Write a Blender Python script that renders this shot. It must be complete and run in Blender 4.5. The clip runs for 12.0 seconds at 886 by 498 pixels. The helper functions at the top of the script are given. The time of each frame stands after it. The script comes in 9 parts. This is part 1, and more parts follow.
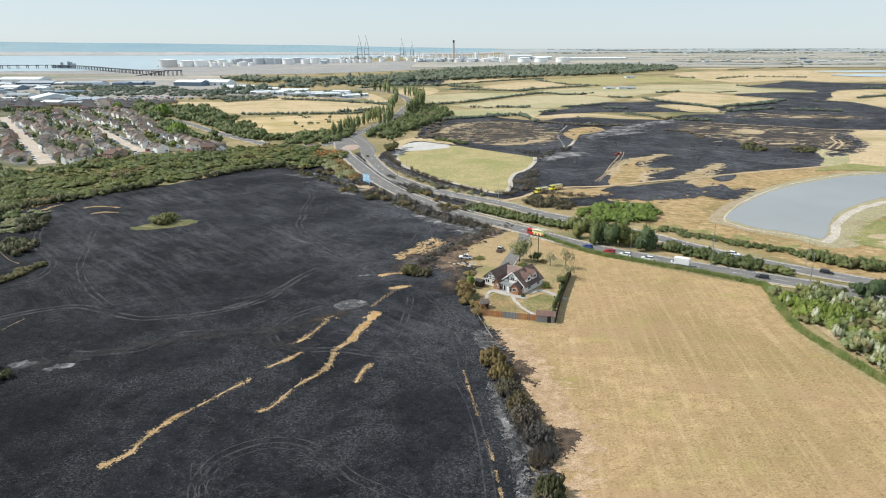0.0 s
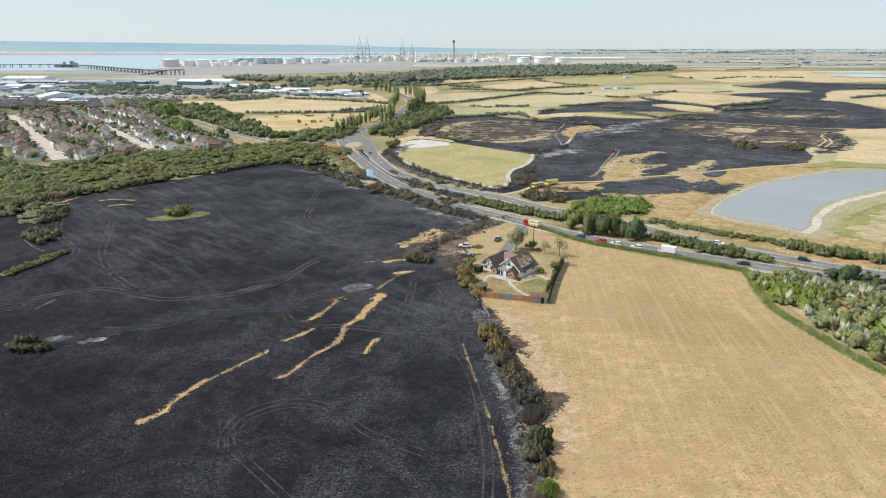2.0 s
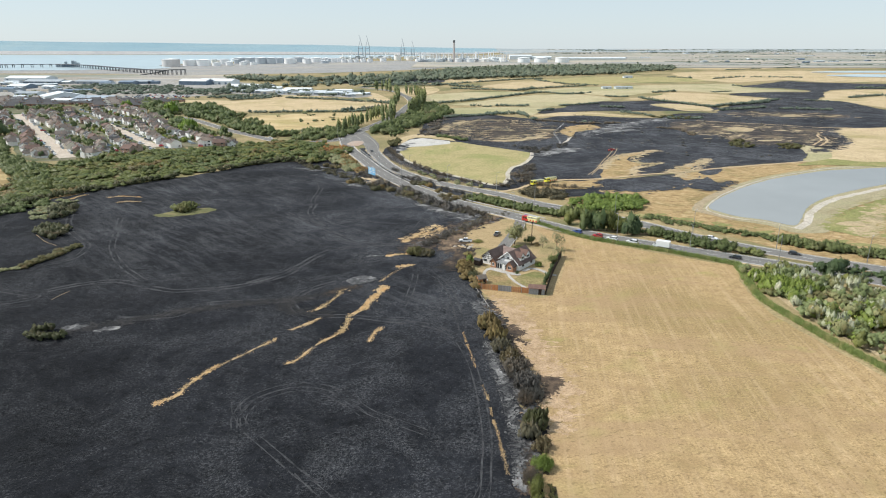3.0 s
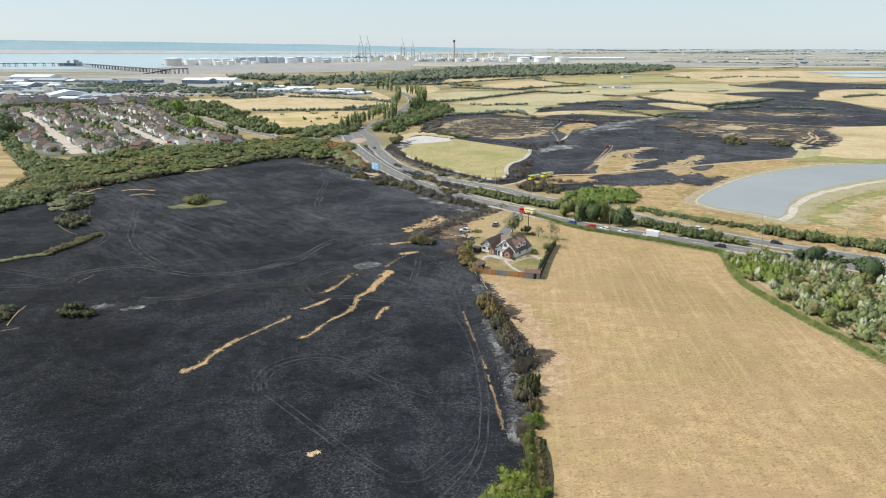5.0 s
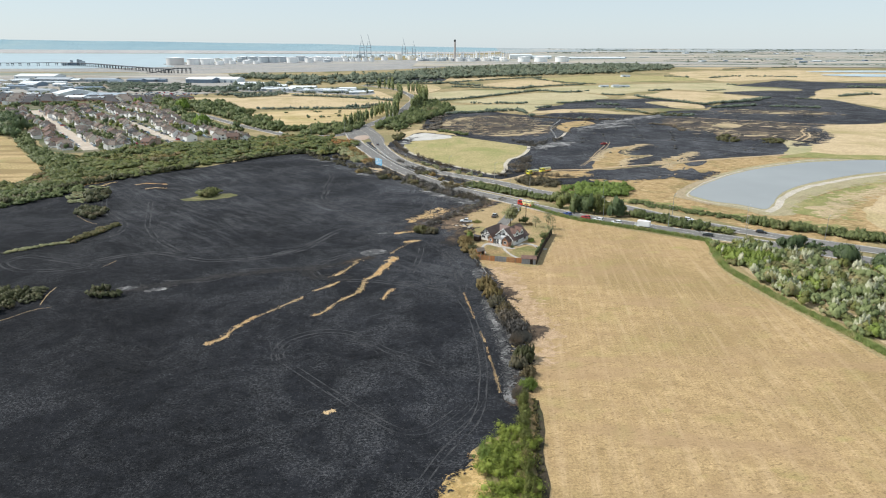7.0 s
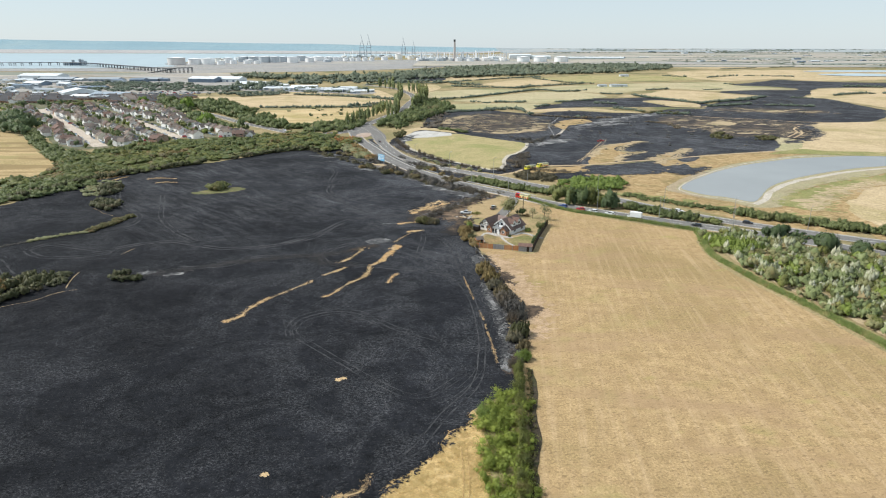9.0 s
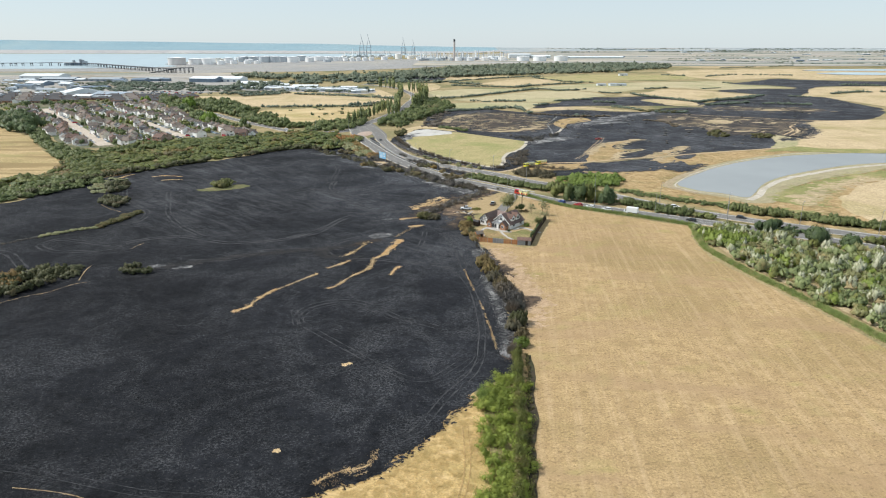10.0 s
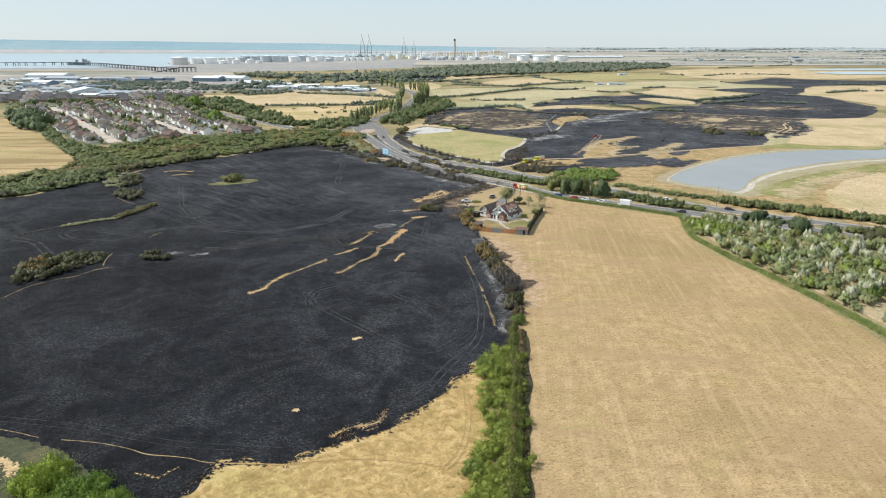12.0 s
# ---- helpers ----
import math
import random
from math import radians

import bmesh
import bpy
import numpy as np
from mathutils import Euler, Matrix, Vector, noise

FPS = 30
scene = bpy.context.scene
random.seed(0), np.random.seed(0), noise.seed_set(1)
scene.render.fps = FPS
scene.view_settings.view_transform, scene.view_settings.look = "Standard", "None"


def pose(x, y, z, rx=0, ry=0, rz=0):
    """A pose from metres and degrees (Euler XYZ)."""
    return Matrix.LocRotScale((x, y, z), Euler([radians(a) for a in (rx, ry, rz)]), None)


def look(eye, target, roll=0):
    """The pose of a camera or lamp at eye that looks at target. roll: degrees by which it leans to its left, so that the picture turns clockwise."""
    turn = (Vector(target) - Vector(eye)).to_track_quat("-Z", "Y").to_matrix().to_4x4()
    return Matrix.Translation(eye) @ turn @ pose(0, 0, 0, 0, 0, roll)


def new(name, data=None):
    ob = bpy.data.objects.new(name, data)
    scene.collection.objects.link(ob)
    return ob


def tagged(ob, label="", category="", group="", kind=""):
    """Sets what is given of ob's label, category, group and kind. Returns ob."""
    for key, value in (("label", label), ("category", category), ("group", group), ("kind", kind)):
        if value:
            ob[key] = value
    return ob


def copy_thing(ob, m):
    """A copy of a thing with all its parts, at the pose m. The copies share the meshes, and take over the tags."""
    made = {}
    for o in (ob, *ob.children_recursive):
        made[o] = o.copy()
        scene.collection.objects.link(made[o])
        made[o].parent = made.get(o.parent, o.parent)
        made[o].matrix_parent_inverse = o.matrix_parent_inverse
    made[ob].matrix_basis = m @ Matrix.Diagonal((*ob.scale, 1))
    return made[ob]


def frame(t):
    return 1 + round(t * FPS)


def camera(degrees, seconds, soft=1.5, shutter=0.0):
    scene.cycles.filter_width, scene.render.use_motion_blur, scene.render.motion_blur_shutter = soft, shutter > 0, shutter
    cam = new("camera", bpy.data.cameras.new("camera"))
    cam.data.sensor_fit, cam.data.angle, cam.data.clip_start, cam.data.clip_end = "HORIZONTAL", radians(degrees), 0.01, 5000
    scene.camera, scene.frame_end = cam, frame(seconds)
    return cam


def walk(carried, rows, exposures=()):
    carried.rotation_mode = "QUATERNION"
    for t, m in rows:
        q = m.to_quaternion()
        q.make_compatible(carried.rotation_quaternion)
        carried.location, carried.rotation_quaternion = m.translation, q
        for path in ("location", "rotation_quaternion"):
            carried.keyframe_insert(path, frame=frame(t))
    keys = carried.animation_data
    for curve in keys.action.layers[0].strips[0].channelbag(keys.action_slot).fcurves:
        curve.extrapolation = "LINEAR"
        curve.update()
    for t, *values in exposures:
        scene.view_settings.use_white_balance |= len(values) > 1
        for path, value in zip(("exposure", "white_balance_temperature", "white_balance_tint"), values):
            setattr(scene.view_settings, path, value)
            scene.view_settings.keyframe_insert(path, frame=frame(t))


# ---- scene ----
cam = camera(70.1, 12.0, soft=1.1)
PATH = [
    (0, (1.369, 5.934, 68.256), (1.369, 7.837, 67.64), -0.1),
    (0.5, (1.196, 2.456, 68.298), (1.197, 4.359, 67.682), -0.0),
    (1, (1.058, -0.923, 68.347), (1.059, 0.98, 67.731), 0.0),
    (1.5, (1.006, -4.155, 68.411), (1.007, -2.252, 67.795), 0.0),
    (2, (0.949, -7.406, 68.474), (0.95, -5.503, 67.858), -0.0),
    (2.5, (0.872, -10.691, 68.531), (0.872, -8.788, 67.915), -0.1),
    (3, (0.782, -13.907, 68.572), (0.782, -12.005, 67.956), -0.0),
    (5, (0.262, -26.976, 68.654), (0.263, -25.074, 68.037), 0.1),
    (5.5, (0.183, -30.211, 68.653), (0.183, -28.309, 68.035), 0.0),
    (6, (0.084, -33.449, 68.642), (0.084, -31.547, 68.024), 0.0),
    (6.5, (-0.051, -36.752, 68.617), (-0.051, -34.85, 67.999), 0.1),
    (7, (-0.155, -39.942, 68.576), (-0.156, -38.04, 67.958), 0.1),
    (9, (-0.621, -52.006, 68.213), (-0.621, -50.104, 67.595), 0.1),
    (9.5, (-0.786, -55.138, 68.171), (-0.786, -53.236, 67.553), 0.1),
    (10, (-0.953, -58.353, 68.137), (-0.953, -56.451, 67.518), 0.0),
    (10.5, (-1.087, -61.568, 68.121), (-1.087, -59.666, 67.502), 0.0),
    (11, (-1.181, -64.758, 68.12), (-1.181, -62.856, 67.501), 0.0),
    (11.5, (-1.286, -67.945, 68.13), (-1.287, -66.043, 67.511), 0.0),
    (12, (-1.455, -71.171, 68.133), (-1.456, -69.269, 67.513), 0.0),
]
walk(cam, [(t, look(eye, target, roll)) for t, eye, target, roll in PATH])

# ---- light ----
SUN_TURN, SUN_HEIGHT = radians(276), radians(49)      # from +y, clockwise; above the horizon
world = bpy.data.worlds.new("sky")
scene.world = world
world.use_nodes = True
wn = world.node_tree
sky = wn.nodes.new("ShaderNodeTexSky")
sky.sky_type = "NISHITA"
sky.sun_disc = False
sky.sun_elevation, sky.sun_rotation = SUN_HEIGHT, SUN_TURN
sky.air_density, sky.dust_density, sky.ozone_density = 1.0, 0.25, 4.0
pale = wn.nodes.new("ShaderNodeMix")                     # summer haze: an even pale veil over the whole sky
pale.data_type = "RGBA"
pale.inputs[0].default_value = 0.8
pale.inputs[7].default_value = (4.45, 5.15, 5.6, 1)
wn.links.new(sky.outputs["Color"], pale.inputs[6])
wn.links.new(pale.outputs[2], wn.nodes["Background"].inputs["Color"])
wn.nodes["Background"].inputs["Strength"].default_value = 0.145
sun = new("sun", bpy.data.lights.new("sun", "SUN"))
sun.data.energy, sun.data.angle, sun.data.color = 4.7, radians(0.53), (1.0, 0.962, 0.90)
SUN_WAY = Vector((math.sin(SUN_TURN) * math.cos(SUN_HEIGHT), math.cos(SUN_TURN) * math.cos(SUN_HEIGHT), math.sin(SUN_HEIGHT)))
sun.matrix_world = look(SUN_WAY * 300, (0, 0, 0))
scene.view_settings.exposure = 0.0


# ---- materials ----
def nodes_of(name):
    m = bpy.data.materials.new(name)
    m.use_nodes = True
    return m, m.node_tree, m.node_tree.nodes["Principled BSDF"]


def link(tree, a, b):
    tree.links.new(a, b)


def coords(tree, stretch=(1, 1, 1), turn=0.0):
    tc, mp = tree.nodes.new("ShaderNodeTexCoord"), tree.nodes.new("ShaderNodeMapping")
    mp.vector_type = "TEXTURE"
    mp.inputs["Scale"].default_value = [1 / s for s in stretch]
    mp.inputs["Rotation"].default_value = (0, 0, radians(turn))
    link(tree, tc.outputs["Object"], mp.inputs["Vector"])
    return mp.outputs["Vector"]


def noise_of(tree, vec, scale, detail=4.0, rough=0.6, distort=0.0):
    n = tree.nodes.new("ShaderNodeTexNoise")
    n.inputs["Scale"].default_value, n.inputs["Detail"].default_value = scale, detail
    n.inputs["Roughness"].default_value, n.inputs["Distortion"].default_value = rough, distort
    link(tree, vec, n.inputs["Vector"])
    return n.outputs["Fac"]


def ramp(tree, fac, stops):
    r = tree.nodes.new("ShaderNodeValToRGB")
    e = r.color_ramp.elements
    while len(e) < len(stops):
        e.new(0.5)
    for el, (p, c) in zip(e, stops):
        el.position = p
        el.color = (c, c, c, 1) if isinstance(c, (int, float)) else (*c, 1)
    link(tree, fac, r.inputs["Fac"])
    return r.outputs["Color"]


def blend(tree, fac, a, b, mode="MIX"):
    mx = tree.nodes.new("ShaderNodeMix")
    mx.data_type, mx.blend_type = "RGBA", mode
    for v, s in ((fac, mx.inputs[0]), (a, mx.inputs[6]), (b, mx.inputs[7])):
        if isinstance(v, (int, float)):
            s.default_value = v
        elif isinstance(v, tuple):
            s.default_value = (*v, 1)
        else:
            link(tree, v, s)
    return mx.outputs[2]


def maths(tree, op, a, b):
    mt = tree.nodes.new("ShaderNodeMath")
    mt.operation = op
    for v, s in ((a, mt.inputs[0]), (b, mt.inputs[1])):
        if isinstance(v, (int, float)):
            s.default_value = v
        else:
            link(tree, v, s)
    return mt.outputs[0]


def bumped(tree, bsdf, height, strength, distance):
    b = tree.nodes.new("ShaderNodeBump")
    b.inputs["Strength"].default_value, b.inputs["Distance"].default_value = strength, distance
    link(tree, height, b.inputs["Height"])
    link(tree, b.outputs["Normal"], bsdf.inputs["Normal"])


def earth(name, low, high, patch, patch_at=0.55, big=0.02, mid=0.25, fine=3.0, bump=0.3, streak=None):
    """Ground cover: two tones by a middling noise, patches of a third by a broad one, fine speckle; streak: (stretch, turn, tone, amount)."""
    m, tree, bsdf = nodes_of(name)
    v = coords(tree)
    a = noise_of(tree, v, mid, 6, 0.65)
    col = ramp(tree, a, [(0.32, low), (0.68, high)])
    p = ramp(tree, noise_of(tree, v, big, 5, 0.6, 0.6), [(patch_at - 0.07, 0.0), (patch_at + 0.1, 1.0)])
    col = blend(tree, p, col, patch)
    f = noise_of(tree, v, fine, 3, 0.7)
    col = blend(tree, 1.0, col, ramp(tree, f, [(0.3, 0.62), (0.7, 1.3)]), "MULTIPLY")
    if streak:
        for stretch, turn, tone, amount, lo, hi in streak:
            s = noise_of(tree, coords(tree, stretch, turn), 1.0, 3, 0.55)
            col = blend(tree, maths(tree, "MULTIPLY", ramp(tree, s, [(lo, 0.0), (hi, 1.0)]), amount), col, tone)
    link(tree, col, bsdf.inputs["Base Color"])
    bsdf.inputs["Roughness"].default_value = 0.95
    bsdf.inputs["Specular IOR Level"].default_value = 0.15
    bumped(tree, bsdf, maths(tree, "ADD", f, a), bump, 0.25)
    return m


def leafage(name, dark, light, tint=None, tint_at=0.6, scale=0.12, gloss=0.5):
    """Leaves: tone by leaf, by clump and from plant to plant."""
    m, tree, bsdf = nodes_of(name)
    dark, light, tint = [tuple(min(0.7, 1.55 * c) for c in col) if col else None for col in (dark, light, tint)]
    geo = tree.nodes.new("ShaderNodeNewGeometry")
    info = tree.nodes.new("ShaderNodeObjectInfo")
    v = coords(tree)
    mixf = maths(tree, "ADD", maths(tree, "MULTIPLY", geo.outputs["Random Per Island"], 0.30), maths(tree, "MULTIPLY", noise_of(tree, v, 0.3, 5), 0.74))
    col = ramp(tree, mixf, [(0.2, dark), (0.8, light)])
    if tint:
        t = ramp(tree, noise_of(tree, v, scale, 4, 0.6), [(tint_at - 0.06, 0.0), (tint_at + 0.08, 1.0)])
        col = blend(tree, maths(tree, "MULTIPLY", t, 0.85), col, tint)
    vary = ramp(tree, info.outputs["Random"], [(0.0, (0.78, 0.82, 0.8)), (0.5, (1.0, 1.0, 1.0)), (1.0, (1.25, 1.12, 0.9))])
    col = blend(tree, 1.0, col, vary, "MULTIPLY")
    link(tree, col, bsdf.inputs["Base Color"])
    bsdf.inputs["Roughness"].default_value = gloss
    bsdf.inputs["Specular IOR Level"].default_value = 0.2
    through_leaf, both = tree.nodes.new("ShaderNodeBsdfTranslucent"), tree.nodes.new("ShaderNodeMixShader")
    both.inputs[0].default_value = 0.3
    link(tree, col, through_leaf.inputs["Color"])
    link(tree, bsdf.outputs[0], both.inputs[1])
    link(tree, through_leaf.outputs[0], both.inputs[2])
    link(tree, both.outputs[0], tree.nodes["Material Output"].inputs["Surface"])
    return m


def plain(name, colour, rough=0.6, metal=0.0, wear=0.18, scale=1.5, spec=0.4, bump=0.0):
    """A coat of one colour with faint blotches, grain and a change from piece to piece."""
    m, tree, bsdf = nodes_of(name)
    v = coords(tree)
    info = tree.nodes.new("ShaderNodeObjectInfo")
    n = noise_of(tree, v, scale, 5, 0.65)
    col = blend(tree, 1.0, colour, ramp(tree, n, [(0.3, 1 - wear), (0.7, 1 + wear)]), "MULTIPLY")
    col = blend(tree, 1.0, col, ramp(tree, info.outputs["Random"], [(0.0, 1 - wear * 0.8), (1.0, 1 + wear * 0.8)]), "MULTIPLY")
    link(tree, col, bsdf.inputs["Base Color"])
    bsdf.inputs["Roughness"].default_value, bsdf.inputs["Metallic"].default_value = rough, metal
    bsdf.inputs["Specular IOR Level"].default_value = spec
    if bump:
        bumped(tree, bsdf, noise_of(tree, v, scale * 8, 3), bump, 0.02)
    return m


STRAW, STRAW2 = (0.50, 0.36, 0.19), (0.40, 0.275, 0.135)
M = {}
M["ground"] = earth("dry_grassland", (0.25, 0.20, 0.105), (0.36, 0.285, 0.155), (0.15, 0.15, 0.068), 0.53, 0.012, 0.06, 1.2)


def burnt_grass(name):
    """Black ash with grey flecks in drifts, faint rows of the old mowing and broad changes of tone."""
    m, tree, bsdf = nodes_of(name)
    v = coords(tree)
    a = noise_of(tree, coords(tree, (0.75, 1.0, 1), 4), 0.7, 10, 0.8)
    col = ramp(tree, a, [(0.36, (0.0135, 0.0150, 0.0188)), (0.64, (0.031, 0.0335, 0.0405))])
    rows = noise_of(tree, coords(tree, (0.05, 0.34, 1), -45), 1.0, 6, 0.7)
    where = ramp(tree, noise_of(tree, v, 0.012, 3, 0.5), [(0.44, 0.0), (0.6, 1.0)])
    part_of = tree.nodes.new("ShaderNodeSeparateXYZ")
    link(tree, v, part_of.inputs[0])
    where = maths(tree, "MULTIPLY", where, ramp(tree, maths(tree, "MULTIPLY", part_of.outputs[1], 1 / 400), [(0.30, 0.0), (0.42, 1.0)]))    # only the north was mown
    col = blend(tree, maths(tree, "MULTIPLY", maths(tree, "MULTIPLY", ramp(tree, rows, [(0.47, 0.0), (0.6, 1.0)]), where), 0.75), col, (0.092, 0.095, 0.103))
    drift = ramp(tree, noise_of(tree, v, 0.05, 10, 0.74, 1.2), [(0.44, 0.08), (0.60, 1.0)])
    fleck = ramp(tree, noise_of(tree, coords(tree, (1.3, 1.6, 1), 14), 1.35, 8, 0.82), [(0.525, 0.0), (0.575, 1.0)])
    col = blend(tree, maths(tree, "MULTIPLY", maths(tree, "MULTIPLY", drift, fleck), 0.74), col, (0.215, 0.220, 0.232))
    spot = ramp(tree, noise_of(tree, v, 1.9, 5, 0.75), [(0.59, 0.0), (0.64, 1.0)])
    col = blend(tree, maths(tree, "MULTIPLY", spot, 0.5), col, (0.20, 0.198, 0.198))
    pit = ramp(tree, noise_of(tree, v, 0.35, 8, 0.8), [(0.40, 0.60), (0.52, 1.0)])
    col = blend(tree, 1.0, col, pit, "MULTIPLY")
    broad = ramp(tree, noise_of(tree, v, 0.025, 6, 0.7), [(0.37, 0.68), (0.63, 1.44)])
    col = blend(tree, 1.0, col, broad, "MULTIPLY")
    wisp = ramp(tree, noise_of(tree, coords(tree, (0.65, 0.95, 1), 12), 0.75, 6, 0.66, 1.6), [(0.470, 0.0), (0.497, 1.0), (0.503, 1.0), (0.530, 0.0)])    # charred stalks lying in strings
    col = blend(tree, maths(tree, "MULTIPLY", maths(tree, "MULTIPLY", wisp, drift), 0.55), col, (0.150, 0.154, 0.164))
    # paler northward: haze and sheen over distance put into the colour; far south darker
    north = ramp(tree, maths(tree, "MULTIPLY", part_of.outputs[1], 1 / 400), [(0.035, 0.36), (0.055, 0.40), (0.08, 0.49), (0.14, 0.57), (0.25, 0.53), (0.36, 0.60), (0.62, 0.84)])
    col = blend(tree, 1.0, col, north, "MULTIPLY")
    east = ramp(tree, maths(tree, "ADD", maths(tree, "MULTIPLY", part_of.outputs[0], 1 / 200), 0.8), [(0.20, 0.72), (0.45, 0.80), (0.60, 0.95), (0.80, 1.18)])    # paler towards the house
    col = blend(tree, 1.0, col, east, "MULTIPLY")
    link(tree, col, bsdf.inputs["Base Color"])
    bsdf.inputs["Roughness"].default_value = 0.95
    bsdf.inputs["Specular IOR Level"].default_value = 0.1
    bumped(tree, bsdf, a, 0.7, 0.35)
    return m


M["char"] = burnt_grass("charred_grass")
M["stubble"] = earth("mown_hay_field", (0.304, 0.211, 0.107), (0.456, 0.326, 0.170), (0.286, 0.208, 0.098), 0.54, 0.022, 0.3, 2.2, 0.5,
                     [((0.03, 0.6, 1), 84, (0.54, 0.40, 0.245), 0.36, 0.48, 0.68), ((0.09, 1.7, 1), 84, (0.29, 0.205, 0.11), 0.28, 0.52, 0.68), ((0.04, 0.5, 1), -18, (0.33, 0.245, 0.12), 0.45, 0.52, 0.70),
                      ((0.10, 0.6, 1), -4, (0.27, 0.19, 0.095), 0.4, 0.54, 0.68), ((0.14, 0.2, 1), 40, (0.30, 0.205, 0.105), 0.45, 0.54, 0.66), ((0.02, 0.09, 1), -6, (0.33, 0.225, 0.130), 0.55, 0.50, 0.62), ((0.05, 0.12, 1), 10, (0.29, 0.27, 0.09), 0.55, 0.63, 0.74), ((0.8, 1.6, 1), 20, (0.19, 0.13, 0.068), 0.65, 0.57, 0.67), ((0.06, 0.09, 1), 30, (0.30, 0.26, 0.10), 0.4, 0.58, 0.74)])
M["bare"] = earth("bare_pinkish_field_soil", (0.36, 0.25, 0.155), (0.50, 0.365, 0.235), (0.31, 0.215, 0.125), 0.55, 0.15, 0.6, 3.0, 0.4)
# blue raised a little in this grass to stand for distance haze
M["fargrass"] = earth("bleached_rough_grass", (0.35, 0.270, 0.160), (0.49, 0.392, 0.255), (0.28, 0.240, 0.138), 0.58, 0.04, 0.4, 2.0, 0.6)
M["strip"] = earth("unburnt_straw", (0.46, 0.325, 0.17), (0.64, 0.48, 0.28), (0.36, 0.25, 0.125), 0.58, 0.3, 0.9, 3.5, 0.9)
M["pressed"] = earth("pressed_dry_grass", (0.35, 0.232, 0.098), (0.47, 0.325, 0.15), (0.31, 0.21, 0.09), 0.6, 0.1, 0.8, 3.0, 0.3)
M["longgrass"] = earth("long_dry_grass", (0.45, 0.312, 0.135), (0.53, 0.378, 0.176), (0.41, 0.305, 0.125), 0.6, 0.05, 0.7, 2.6, 0.7, [((0.12, 0.6, 1), 25, (0.33, 0.228, 0.10), 0.3, 0.54, 0.68), ((0.2, 0.9, 1), -20, (0.62, 0.46, 0.25), 0.5, 0.54, 0.68), ((0.03, 0.05, 1), 0, (0.37, 0.345, 0.115), 0.6, 0.55, 0.70)])
M["greygreen"] = earth("grey_green_low_scrub", (0.045, 0.052, 0.030), (0.092, 0.098, 0.056), (0.13, 0.115, 0.065), 0.6, 0.15, 0.6, 3.0, 0.8)
M["pasture"] = earth("grazed_pasture", (0.295, 0.258, 0.122), (0.385, 0.325, 0.165), (0.25, 0.25, 0.10), 0.55, 0.03, 0.1, 0.8, 0.2)
# paledry and greendry: some blue added as haze over the far fields
M["paledry"] = earth("pale_dry_field", (0.42, 0.325, 0.195), (0.52, 0.410, 0.260), (0.34, 0.283, 0.142), 0.56, 0.02, 0.08, 0.8, 0.2)
M["drymeadow"] = earth("dry_meadow", (0.40, 0.30, 0.155), (0.52, 0.40, 0.225), (0.32, 0.27, 0.11), 0.56, 0.02, 0.08, 0.8, 0.2, [((0.01, 0.05, 1), 10, (0.58, 0.46, 0.28), 0.5, 0.54, 0.64), ((0.02, 0.08, 1), -10, (0.33, 0.255, 0.12), 0.5, 0.55, 0.66)])
M["greendry"] = earth("greenish_dry_field", (0.365, 0.318, 0.195), (0.46, 0.395, 0.25), (0.30, 0.29, 0.155), 0.54, 0.012, 0.05, 0.6, 0.2, [((0.02, 0.12, 1), 8, (0.34, 0.285, 0.15), 0.35, 0.52, 0.68)])
M["green"] = earth("marsh_grass", (0.18, 0.19, 0.07), (0.27, 0.26, 0.105), (0.34, 0.285, 0.14), 0.54, 0.05, 0.2, 1.5, 0.4)
M["mottled"] = earth("half_burnt_scrub", (0.034, 0.031, 0.030), (0.105, 0.084, 0.068), (0.20, 0.15, 0.10), 0.62, 0.03, 0.22, 1.2, 0.5,
                     [((0.05, 0.2, 1), 10, (0.29, 0.22, 0.13), 0.6, 0.58, 0.68), ((0.04, 0.12, 1), -8, (0.016, 0.016, 0.018), 0.85, 0.5, 0.64)])
M["ash"] = earth("white_ash", (0.06, 0.059, 0.06), (0.26, 0.255, 0.255), (0.03, 0.03, 0.032), 0.48, 0.5, 0.7, 4.0, 0.4)
M["scorch"] = earth("scorched_soil", (0.042, 0.034, 0.029), (0.14, 0.100, 0.070), (0.028, 0.026, 0.025), 0.5, 0.14, 0.5, 3.0, 0.5)
M["ashmix"] = earth("thin_ash_over_char", (0.030, 0.031, 0.034), (0.12, 0.12, 0.122), (0.27, 0.268, 0.265), 0.57, 0.3, 0.9, 3.0, 0.4)
M["brownscrub"] = earth("brown_burnt_scrub_ground", (0.034, 0.032, 0.032), (0.092, 0.077, 0.066), (0.20, 0.15, 0.10), 0.60, 0.04, 0.16, 1.0, 0.6, [((0.06, 0.16, 1), 6, (0.27, 0.20, 0.125), 0.7, 0.60, 0.68), ((0.05, 0.10, 1), -8, (0.022, 0.022, 0.025), 0.8, 0.52, 0.62)])
M["ashdrift"] = earth("pale_ash_drift", (0.075, 0.076, 0.080), (0.19, 0.19, 0.19), (0.36, 0.355, 0.35), 0.55, 0.12, 0.6, 2.0, 0.4)
M["turf"] = earth("green_turf", (0.09, 0.095, 0.042), (0.165, 0.16, 0.075), (0.26, 0.22, 0.11), 0.58, 0.2, 0.6, 3.0, 0.6)
# dark soil tone that stands for the bramble hedge's cast shadow
M["ditch"] = earth("hedge_shade_soil", (0.035, 0.030, 0.022), (0.085, 0.068, 0.046), (0.05, 0.055, 0.024), 0.55, 0.4, 0.8, 4.0, 0.6)
